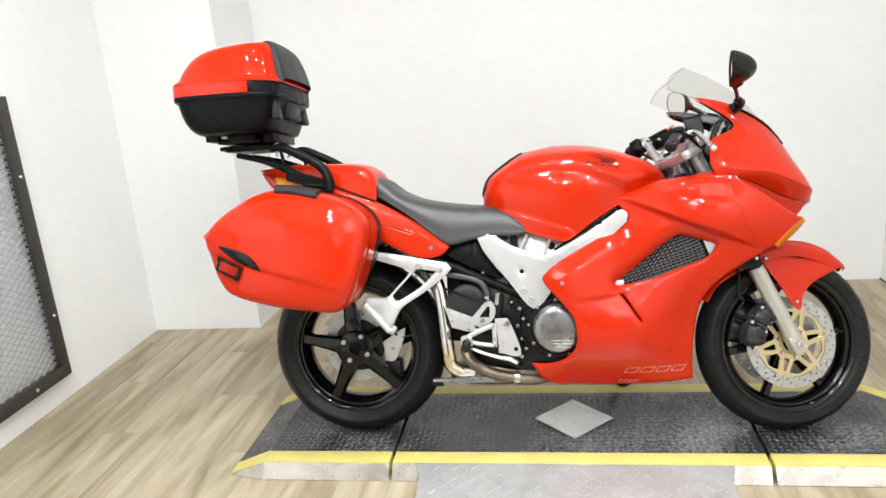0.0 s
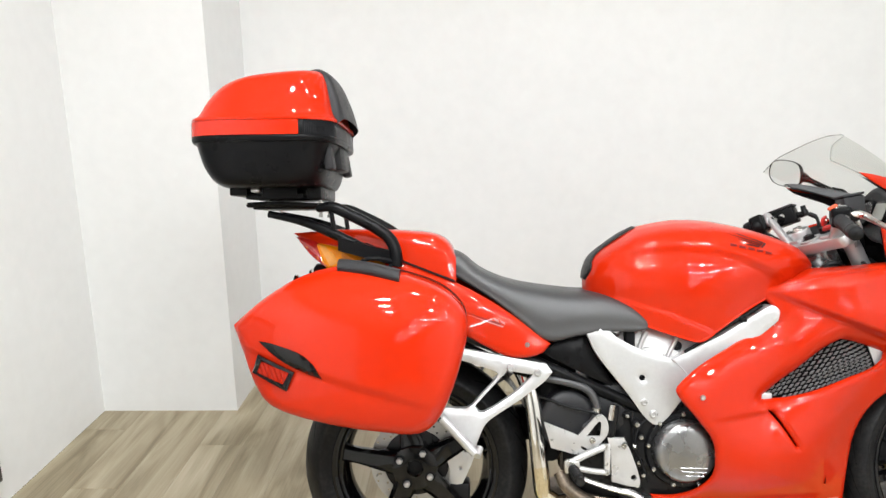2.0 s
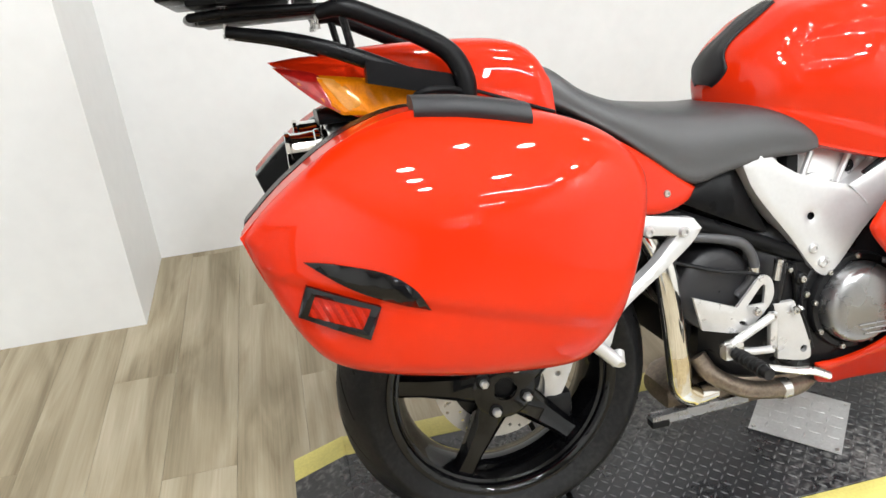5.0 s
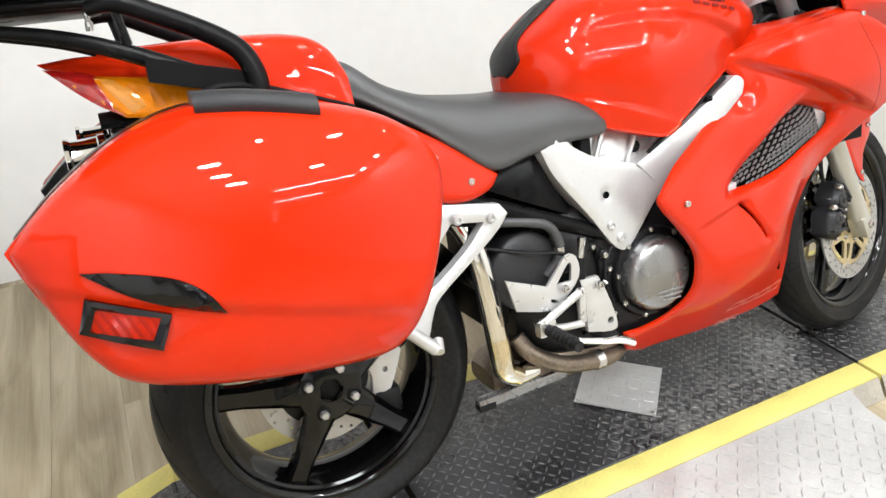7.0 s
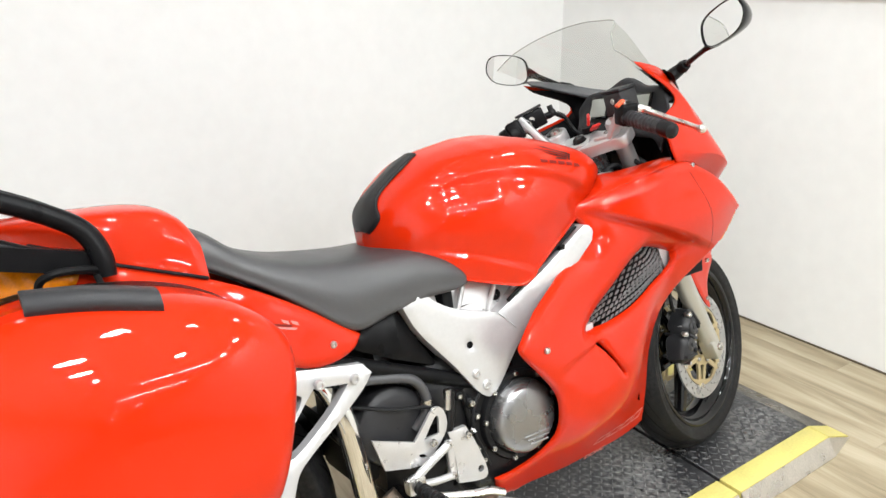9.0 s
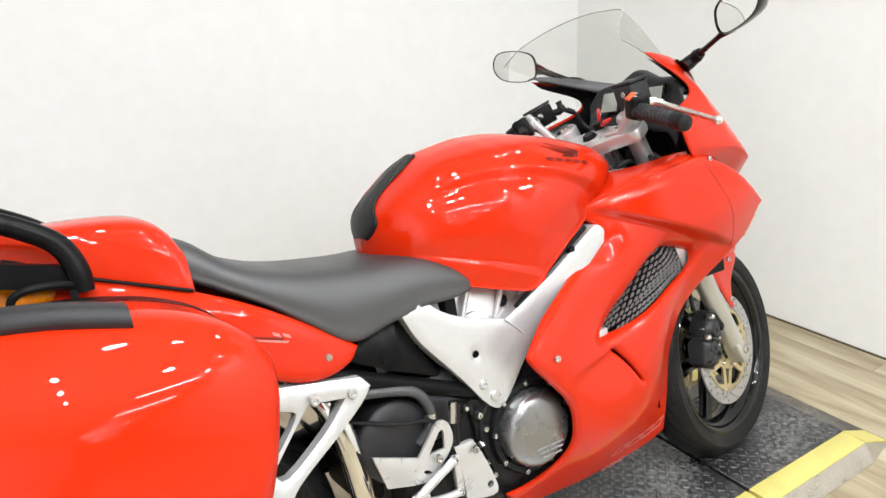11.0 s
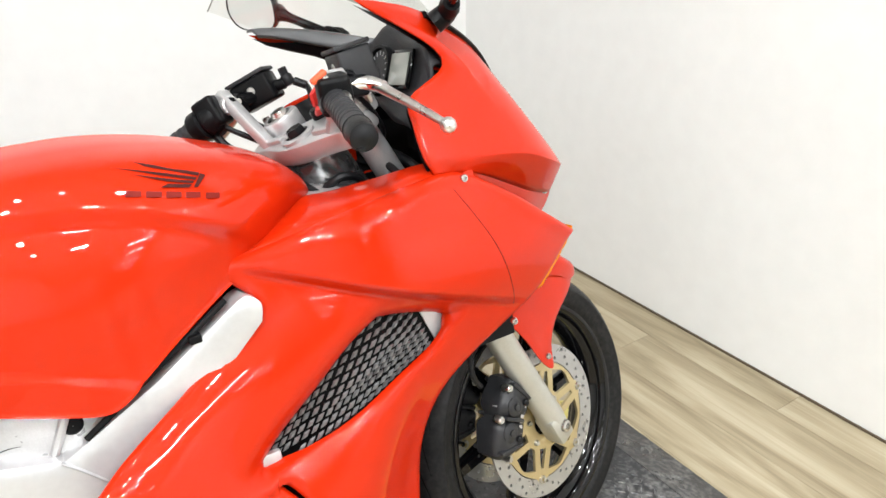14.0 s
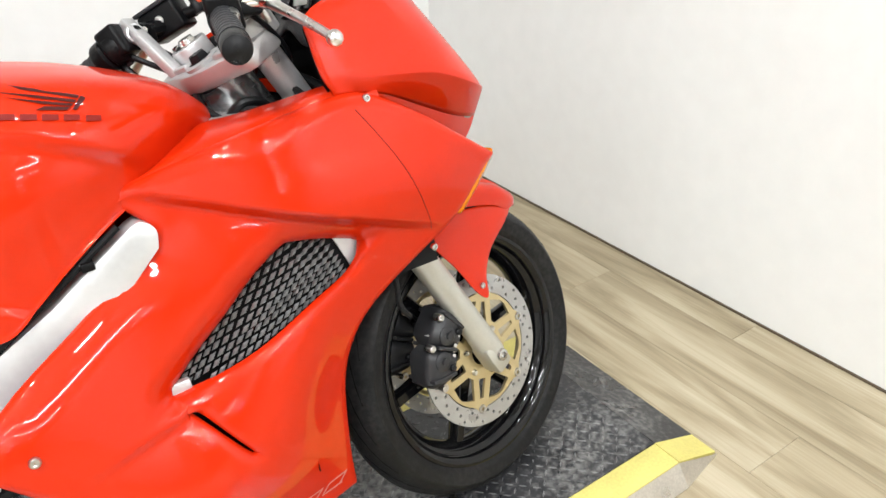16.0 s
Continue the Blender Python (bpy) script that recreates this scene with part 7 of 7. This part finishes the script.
for s in both:
    # cast handlebar arm, grip, switch box and lever
    dz = 0.024 if s > 0 else 0.0
    a2 = (0.336, s * 0.138, 0.970 + dz)
    lo, hi = Vector((0.360, s * 0.074, 0.905)), Vector((0.333, s * 0.145, 0.992 + dz))
    beam = block(-0.008, 0.008, -0.0125, 0.0125, -0.004, (hi - lo).length, 0.003)
    bar = steered("handlebar", moved(beam, Matrix.Translation(lo) @ (hi - lo).to_track_quat("Z", "X").to_matrix().to_4x4()), M_CAST, "bead-blasted cast handlebar arm")
    steered("bar_socket", moved(lathe([(0.012, -0.011), (0.015, -0.010), (0.016, -0.008), (0.016, 0.008), (0.015, 0.010), (0.012, 0.011)], 20, axis="y"), Matrix.Translation(a2)), M_CAST, parent=bar)
    steered("bar_clamp", moved(lathe([(0.0215, -0.012), (0.030, -0.012), (0.031, -0.008), (0.031, 0.016), (0.029, 0.020), (0.0215, 0.021)], 28, axis="z"), pose(*on_fork(0.943, s * 0.089), 0, -25.5, 0)), M_CAST, parent=bar)
    steered("clamp_bolt", moved(lathe([(0.0005, 0.010), (0.004, 0.010), (0.0065, 0.009), (0.0065, -0.01)], 10, axis="z"), pose(*on_fork(0.955, s * 0.126), 0, -25.5, 0)), M_STEEL, parent=bar)
    g0, g1 = Vector((0.308, s * 0.160, 0.953 + dz)), Vector((0.245, s * 0.262, 0.912 + dz))
    steered("bar_tube", tube([a2, tuple(g1)], 0.011, 12), M_STEEL, parent=bar)
    grip = steered("grip", tube([tuple(g0.lerp(g1, t)) for t in (0, 0.05, 0.12, 0.9, 1.0)], [0.021, 0.021, 0.0165, 0.0165, 0.0185], 18, 2), M_GREYPL, "black rubber handlebar grip", bar)
    for k in range(7):
        c = g0.lerp(g1, 0.18 + 0.105 * k)
        d = (g1 - g0).normalized()
        steered("grip_rib", moved(lathe([(0.0160, -0.0045), (0.0172, -0.003), (0.0172, 0.003), (0.0160, 0.0045)], 18, axis="z"), Matrix.Translation(c) @ d.to_track_quat("Z", "Y").to_matrix().to_4x4()), M_GREYPL, parent=grip)
    d = (g1 - g0).normalized()
    steered("bar_end", moved(lathe([(0.0005, 0.036), (0.007, 0.036), (0.010, 0.034), (0.0165, 0.032), (0.0178, 0.026), (0.0172, 0.0)], 24, axis="z"), Matrix.Translation(g1) @ d.to_track_quat("Z", "Y").to_matrix().to_4x4()), M_ENGINE, "dark metal bar-end weight", bar)
    sw = steered("switch_box", moved(block(-0.021, 0.023, -0.020, 0.020, -0.024, 0.026, 0.007, 3), Matrix.Translation((0.314, s * 0.152, 0.962 + dz)) @ pose(0, 0, 0, s * -18, 0, s * 32)), M_BLACK, "black switch housing", bar)
    steered("housing_screw", moved(lathe([(0.0005, 0.003), (0.003, 0.003), (0.005, 0.001), (0.005, -0.002)], 10, axis="z"), Matrix.Translation((0.300, s * 0.160, 0.984 + dz))), M_STEEL, parent=sw)
    steered("bar_pinch", tube([(0.352, s * 0.150, 0.966 + dz), (0.352, s * 0.128, 0.974 + dz)], 0.005, 8), M_STEEL, parent=bar)
    lev = [(0.345, s * 0.142, 0.968 + dz), (0.370, s * 0.168, 0.964 + dz), (0.371, s * 0.205, 0.944 + dz), (0.364, s * 0.252, 0.919 + dz), (0.354, s * 0.297, 0.895 + dz)]
    steered("lever", tube(lev, [0.011, 0.0105, 0.0092, 0.0080, 0.0068], 12, 5, flat=0.75), M_POLISH, "polished brake lever" if s < 0 else "polished clutch lever", bar)
    steered("lever_knuckle", tube([(0.338, s * 0.138, 0.972 + dz), (0.366, s * 0.158, 0.970 + dz), (0.374, s * 0.185, 0.960 + dz)], [0.012, 0.014, 0.009], 10, 4, flat=0.75), M_POLISH, parent=bar)
    steered("lever_ball", moved(lathe([(0.0005, -0.0105), (0.006, -0.0088), (0.0098, -0.004), (0.0105, 0), (0.0098, 0.004), (0.006, 0.0088), (0.0005, 0.0105)], 16, axis="z"), Matrix.Translation((0.353, s * 0.301, 0.893 + dz))), M_POLISH, parent=bar)
    steered("lever_perch", moved(block(-0.018, 0.030, -0.014, 0.020, -0.014, 0.014, 0.005), Matrix.Translation((0.345, s * 0.142, 0.968 + dz)) @ pose(0, 0, 0, 0, 0, s * 25)), M_BLACK, parent=bar)
    # fluid reservoirs
    rs = Matrix.Translation((0.410, 0.163, 1.018)) @ pose(0, 0, 0, -15, -4, 35) if s > 0 else Matrix.Translation((0.394, -0.106, 1.010)) @ pose(0, 0, 0, 4, -8, -24)
    hw = 0.037 if s > 0 else 0.034
    res = steered("fluid_reservoir", moved(block(-0.026, 0.026, -hw + 0.002, hw - 0.002, -0.033 if s > 0 else -0.040, 0.014, 0.005, 3), rs), M_GREYPL if s < 0 else M_BLACK, "black brake fluid reservoir" if s < 0 else "black clutch fluid reservoir", bar)
    steered("reservoir_cap", moved(block(-0.027, 0.027, -hw, hw, 0.0145, 0.021, 0.002), rs), M_GREYPL, "dark grey reservoir cap", bar)
    steered("sight_glass", moved(lathe([(0.0005, 0.002), (0.006, 0.002), (0.008, 0.0)], 14, axis="x"), rs @ Matrix.Translation((-0.0255, 0, -0.006)) @ Matrix.Rotation(math.pi, 4, "Z")), M_STEEL, parent=bar)
    if s > 0:
        steered("hose_fitting", moved(tube([(0.0, -0.030, -0.014), (0.002, -0.050, -0.018)], 0.0095, 10), rs), M_BLACK, parent=bar)
        steered("banjo_union", moved(lathe([(0.0005, -0.009), (0.009, -0.009), (0.0105, -0.006), (0.0105, 0.006), (0.009, 0.009), (0.0005, 0.009)], 14, axis="z"), rs @ Matrix.Translation((0.003, -0.056, -0.016))), M_ENGINE, parent=bar)
        steered("banjo_bolt", moved(tube([(0.003, -0.056, -0.010), (0.003, -0.057, 0.006)], 0.0075, 6), rs), M_ENGINE, parent=bar)
        p0 = rs @ Vector((0.004, -0.060, -0.018))
        hose = [tuple(p0), tuple(p0 + Vector((0.016, -0.018, -0.014))), (0.448, 0.064, 0.962), (0.456, 0.044, 0.930), (0.45, 0.03, 0.86)]
        steered("clutch_hose", tube(hose, 0.0048, 8, 6), M_HOSE, "black clutch hose", bar)
        steered("hose_ferrule", tube([tuple(p0 + Vector((0.004, -0.005, -0.003))), tuple(p0 + Vector((0.016, -0.018, -0.014)))], 0.0072, 10), M_ENGINE, parent=bar)
        d = (g1 - g0).normalized()
        turn = d.to_track_quat("Z", "Y").to_matrix().to_4x4()
        steered("switch_housing", moved(lathe([(0.013, -0.030), (0.021, -0.029), (0.025, -0.022), (0.026, -0.008), (0.0225, -0.005), (0.0225, -0.002), (0.0265, 0.001), (0.026, 0.016), (0.023, 0.021), (0.013, 0.022)], 22, axis="z"), Matrix.Translation(g0.lerp(g1, 0.06)) @ turn), M_BLACK, parent=bar)
        for k, (along, deg) in enumerate(((-0.014, 200), (-0.014, 245), (0.009, 160), (0.009, 225))):
            spin = turn @ Matrix.Rotation(radians(deg), 4, "Z")
            steered("switch_button", moved(block(0.020, 0.032 - 0.002 * (k % 2), -0.0075, 0.0075, -0.006, 0.006, 0.002), Matrix.Translation(g0.lerp(g1, 0.06)) @ spin @ Matrix.Translation((0, 0, along))), M_GREYPL, parent=bar)
        steered("cluster_cables", tube([(0.315, 0.165, 0.955), (0.33, 0.15, 0.925), (0.37, 0.11, 0.890), (0.42, 0.07, 0.86)], 0.007, 8, 6), M_HOSE, parent=bar)
        steered("throttle_stop_cable", tube([(0.300, 0.160, 0.985), (0.335, 0.130, 0.950), (0.360, 0.085, 0.915), (0.39, 0.06, 0.87)], 0.0045, 8, 6), M_HOSE, parent=bar)
    steered("reservoir_post", tube([tuple(rs @ Vector((-0.01, 0, -0.016))), (0.350, s * 0.146, 0.975 + dz)], 0.012, 8), M_BLACK, parent=bar)
    steered("bar_cable", tube([(0.345, s * 0.15, 0.965 + dz), (0.40, s * 0.12, 0.935), (0.44, s * 0.09, 0.90), (0.45, s * 0.05, 0.86)], 0.004, 8, 5), M_HOSE, parent=bar)
steered("kill_switch", moved(block(-0.012, 0.012, -0.007, 0.007, 0.0, 0.008, 0.003), Matrix.Translation((0.298, -0.152, 0.984)) @ pose(0, 0, 0, 12, -30, -32)), M_ORANGE, "orange engine stop switch")

# dash
pod = part("instrument_pod", surf([[(x + d, y, z + e) for y, e, d in ((-0.150, -0.045, -0.015), (-0.120, -0.012, -0.006), (-0.060, -0.004, 0), (0, 0.020, 0.004), (0.060, -0.004, 0), (0.120, -0.012, -0.006), (0.150, -0.045, -0.015))]
                                   for x, z in ((0.490, 0.925), (0.507, 0.968), (0.523, 1.010), (0.529, 1.042), (0.560, 1.040), (0.60, 1.00))], 4, 4), M_GREYPL, bike, "dark grey instrument pod")
pod.modifiers.new("thickness", "SOLIDIFY").thickness = 0.006


def face_plane(y, u):
    """A place on the tilted dash face: u up the slope from its lower edge."""
    return Vector((0.490 + 0.035 * u - 0.004, y, 0.930 + 0.090 * u))


tilt = Matrix.Rotation(radians(-69), 4, "Y")
for y, w, h, nm, mt in ((-0.085, 0.027, 0.024, "right_display", M_LCD), (0.085, 0.027, 0.024, "left_display", M_LCD)):
    c = face_plane(y * 0.82, 0.72)
    part(nm, moved(block(-h - 0.006, h + 0.006, -w - 0.006, w + 0.006, 0.0, 0.006, 0.003), Matrix.Translation(c) @ tilt), M_GLOSSBLACK, pod, "black display surround")
    part("display_glass", moved(block(-h, h, -w, w, 0.006, 0.008, 0.001), Matrix.Translation(c) @ tilt), mt, pod, "grey liquid crystal display")
c = face_plane(0.0, 0.72)
part("tachometer", moved(lathe([(0.0005, 0.004), (0.034, 0.004), (0.035, 0.010), (0.039, 0.010), (0.040, 0.0)], 40, axis="z"), Matrix.Translation(c) @ tilt), M_BLACK, pod, "round black tachometer")
part("dial_face", moved(lathe([(0.0005, 0.0055), (0.033, 0.0050)], 40, axis="z"), Matrix.Translation(c) @ tilt), M_GREYPL, pod)
for k in range(13):
    a = radians(-130 + 260 * k / 12)
    part("dial_tick", moved(block(-0.0035, 0.0035, -0.0006, 0.0006, 0.0058, 0.0066), Matrix.Translation(c) @ tilt @ Matrix.Rotation(a, 4, "Z") @ Matrix.Translation((0.027, 0, 0))), M_SILVER, pod)


# mirrors: built facing back (-x), u outwards, v up
def mirror_set(s, base, centre, out, size, deep, at, thick):
    o = Vector(out).normalized()
    up = Vector((0, 0, 1))
    up = (up - up.dot(o) * o).normalized()
    o = (o - o.dot(up) * up).normalized()
    n = o.cross(up)
    if n.x > 0:
        n = -n
    m = Matrix(((o.x, up.x, n.x, centre[0]), (o.y, up.y, n.y, centre[1]), (o.z, up.z, n.z, centre[2]), (0, 0, 0, 1)))
    loop = size * outline([(-0.088, -0.030), (-0.082, 0.022), (-0.050, 0.046), (0.020, 0.058), (0.072, 0.052), (0.092, 0.022), (0.088, -0.012), (0.055, -0.042), (-0.010, -0.055), (-0.065, -0.052)], 4)
    rows = [[(p[0] * k, p[1] * k, d * deep) for p in loop] for k, d in ((0.93, 0.004), (0.985, 0.006), (1.0, 0.0), (0.95, -0.010), (0.78, -0.027), (0.54, -0.043), (0.26, -0.053), (0.02, -0.055))]
    head = part("mirror", moved(surf(rows, 2, 1, close_v=True), m), M_GLOSSBLACK, bike, "black rear-view mirror")
    bm = bmesh.new()
    bm.faces.new([bm.verts.new((p[0] * 0.94, p[1] * 0.94, 0.0035)) for p in loop])
    part("mirror_glass", moved(bm, m), M_MIRROR, head, "mirror glass", smooth=False)
    top = m @ Vector((at[0] * size, at[1] * size, -0.010))
    part("mirror_stalk", tube([base, tuple(Vector(base).lerp(top, 0.5)), tuple(Vector(base).lerp(top, 0.85)), tuple(top), tuple(m @ Vector((0.72 * at[0] * size, 0.72 * at[1] * size, -0.016)))], [0.0085, thick, thick, thick * 1.4, 0.017], 12, 4), M_GLOSSBLACK, head)
    part("stalk_boot", tube([(base[0] - 0.016, base[1] + s * -0.012, base[2] - 0.012), base, tuple(Vector(base).lerp(top, 0.20))], [0.023, 0.021, 0.013], 12, 4, flat=0.7), M_BLACK, head)
    part("boot_collar", tube([tuple(Vector(base).lerp(top, 0.14)), tuple(Vector(base).lerp(top, 0.27))], [0.0155, 0.0120], 10, 2), M_BLACK, head)


mirror_set(-1, (0.543, -0.163, 1.066), (0.490, -0.327, 1.150), (-0.14, -0.96, 0.25), 0.69, 1.15, (-0.094, -0.040), 0.0062)
mirror_set(1, (0.552, 0.225, 1.055), (0.443, 0.352, 1.130), (-0.32, 0.94, 0.06), 0.78, 0.8, (-0.098, -0.022), 0.0085)
# grey lip along the left cowl's inner edge
lip = [[(px, py + 0.007, pz + 0.006), (px, py - 0.014, pz + 0.008), (px + 0.004, py - 0.028, pz - w), (px + 0.008, py - 0.022, pz - w - 0.006)]
       for px, py, pz, w in ((0.384, 0.222, 1.081, 0.002), (0.410, 0.219, 1.080, 0.006), (0.455, 0.212, 1.073, 0.012), (0.510, 0.194, 1.060, 0.018), (0.562, 0.160, 1.042, 0.022), (0.598, 0.132, 1.030, 0.018))]
trim = part("cowl_lip", surf(lip, 5, 3), M_LIP, bike, "grey plastic lip on the inner cowl")
trim.modifiers.new("thickness", "SOLIDIFY").thickness = 0.003
part("lip_bolt", moved(lathe([(0.0005, 0.003), (0.004, 0.003), (0.006, 0.001), (0.006, -0.002)], 12, axis="z"), pose(0.425, 0.208, 1.084)), M_STEEL, trim)


# ---- decals ----
def skin(ob, off=0.0009):
    """The outer right-hand surface of a part, as a field."""
    me = ob.data
    tree = BVHTree.FromPolygons([v.co.copy() for v in me.vertices], [tuple(p.vertices) for p in me.polygons])

    def field(px, pz):
        out = []
        for x, z in zip(px, pz):
            hit = tree.ray_cast(Vector((float(x), -1.0, float(z))), Vector((0, 1, 0)))
            out.append(hit[0].y - off if hit[0] is not None else -0.1)
        return np.array(out)

    return field


def decal(name, edge, field, mat, parent, label=""):
    return part(name, sheet(np.array(edge), field, step=0.005, thick=0.0005, roll=0.0, band=0.0005), mat, parent, label)


on_tank = skin(fuel_tank, 0.0026)
# winged emblem as plain feathered bars, with plain bars for the lettering under it
EMBLEM = [[(0.050, 0.963), (0.110, 0.9445), (0.168, 0.922), (0.165, 0.919), (0.118, 0.938)],
          [(0.076, 0.9465), (0.120, 0.933), (0.163, 0.918), (0.160, 0.9155), (0.125, 0.928)],
          [(0.092, 0.9365), (0.126, 0.925), (0.158, 0.9148), (0.155, 0.9128), (0.128, 0.921)],
          [(0.118, 0.9165), (0.128, 0.9185), (0.154, 0.912), (0.149, 0.9095)],
          [(0.169, 0.921), (0.174, 0.918), (0.159, 0.9075), (0.155, 0.909)]]
for k, edge in enumerate(EMBLEM):
    decal("emblem_bar", edge, on_tank, M_DECAL, fuel_tank, "dark emblem stripe" if k == 0 else "")
LETTERS = [[(x, z), (x + 0.016, z - 0.004), (x + 0.014, z - 0.0095), (x - 0.0025, z - 0.0065)] for x, z in ((0.081, 0.921), (0.102, 0.916), (0.123, 0.911), (0.144, 0.906), (0.166, 0.900))]
for edge in LETTERS:
    decal("lettering_bar", edge, on_tank, M_LETTER, fuel_tank)
on_cowl = skin(side_cowl)
seam = np.array([(0.478, 0.836), (0.505, 0.790), (0.535, 0.728), (0.560, 0.672), (0.578, 0.628)])
seam = spline(seam, 6)
sy = on_cowl(seam[:, 0], seam[:, 1])
part("panel_seam", tube([(a[0], b + 0.0008, a[1]) for a, b in zip(seam, sy)], 0.0005, 6, 1), M_DARK, side_cowl, "dark panel joint")
for x0 in (0.176, 0.226, 0.276, 0.326):
    x1, slant = x0 + 0.040, 0.012
    for lo, hi in ((0.248, 0.2515), (0.230, 0.2335)):
        decal("lettering_bar", [(x0 + slant * (lo - 0.230) / 0.018, lo), (x1 + slant * (lo - 0.230) / 0.018, lo), (x1 + slant * (hi - 0.230) / 0.018, hi), (x0 + slant * (hi - 0.230) / 0.018, hi)], on_cowl, M_COWLTEXT, side_cowl)
    for x in (x0, x1 - 0.004):
        decal("lettering_bar", [(x, 0.2335), (x + 0.004, 0.2335), (x + slant + 0.004, 0.248), (x + slant, 0.248)], on_cowl, M_COWLTEXT, side_cowl)


def lettering(text, size, mat, parent, m):
    """Raised letters in the built-in font."""
    cu = bpy.data.curves.new("lettering", "FONT")
    cu.body, cu.size, cu.extrude, cu.align_x = text, size, 0.0004, "LEFT"
    tmp = new("lettering_curve", cu)
    me = bpy.data.meshes.new_from_object(tmp.evaluated_get(bpy.context.evaluated_depsgraph_get()))
    bpy.data.objects.remove(tmp)
    me.materials.append(mat)
    ob = new("lettering", me)
    ob.parent = parent
    ob.matrix_local = m
    return ob


low = [float(on_cowl(np.array([x]), np.array([z]))[0]) for x, z in ((0.16, 0.20), (0.30, 0.20), (0.23, 0.215), (0.23, 0.195))]
ax = Vector((0.14, low[1] - low[0], 0.0)).normalized()
up = Vector((0, low[2] - low[3], 0.02)).normalized()
nz = ax.cross(up).normalized()
up = nz.cross(ax).normalized()
lettering("DOHC", 0.024, M_COWLTEXT, side_cowl, Matrix(((ax.x, up.x, nz.x, 0.160), (ax.y, up.y, nz.y, low[0] - 0.003), (ax.z, up.z, nz.z, 0.194), (0, 0, 0, 1))))
on_tail = skin(bpy.data.objects["tail_panel"])
for x0, z0, x1, z1 in ((-0.605, 0.7535, -0.505, 0.716), (-0.590, 0.743, -0.498, 0.709)):
    decal("decal_stripe", [(x0, z0), ((x0 + x1) / 2, (z0 + z1) / 2 - 0.0015), (x1, z1 - 0.001), (x1 + 0.004, z1 + 0.002), ((x0 + x1) / 2, (z0 + z1) / 2 + 0.001)], on_tail, M_LETTER if z0 > 0.75 else M_PALE, bpy.data.objects["tail_panel"], "dark tail stripe" if z0 > 0.75 else "silver tail stripe")
for k in range(2):
    x = -0.520 + 0.016 * k
    decal("lettering_bar", [(x, 0.733 - 0.006 * k), (x + 0.003, 0.726 - 0.006 * k), (x + 0.014, 0.720 - 0.006 * k), (x + 0.012, 0.727 - 0.006 * k)], on_tail, M_PALE, bpy.data.objects["tail_panel"])


# ---- floor planks, last ----
def floor_planks():
    w, length = 0.178, 1.22
    meshes = {}

    def plank(x, y, a, b):
        key = (round(a, 3), round(b, 3))
        if key not in meshes:
            bm = block(0.0003, a - 0.0003, 0.0003, b - 0.0003, -0.003, 0.0, 0.0006, 1)
            me = bpy.data.meshes.new("plank")
            bmesh.ops.recalc_face_normals(bm, faces=bm.faces)
            bm.to_mesh(me)
            bm.free()
            me.materials.append(M_FLOOR)
            meshes[key] = me
        ob = new("plank", meshes[key])
        ob.parent = floor
        ob.location = (x, y, 0)

    x, col = ROOM_X0, 0
    while x < ROOM_X1 - 0.001:
        a = min(w, ROOM_X1 - x)
        y = -5.2 - (0.37 * col % 1.0) * length
        while y < ROOM_Y1:
            y0, y1 = max(y, -5.2), min(y + length, ROOM_Y1)
            if y1 - y0 > 0.02:
                plank(x, y0, a, y1 - y0)
            y += length
        x += w
        col += 1


floor_planks()
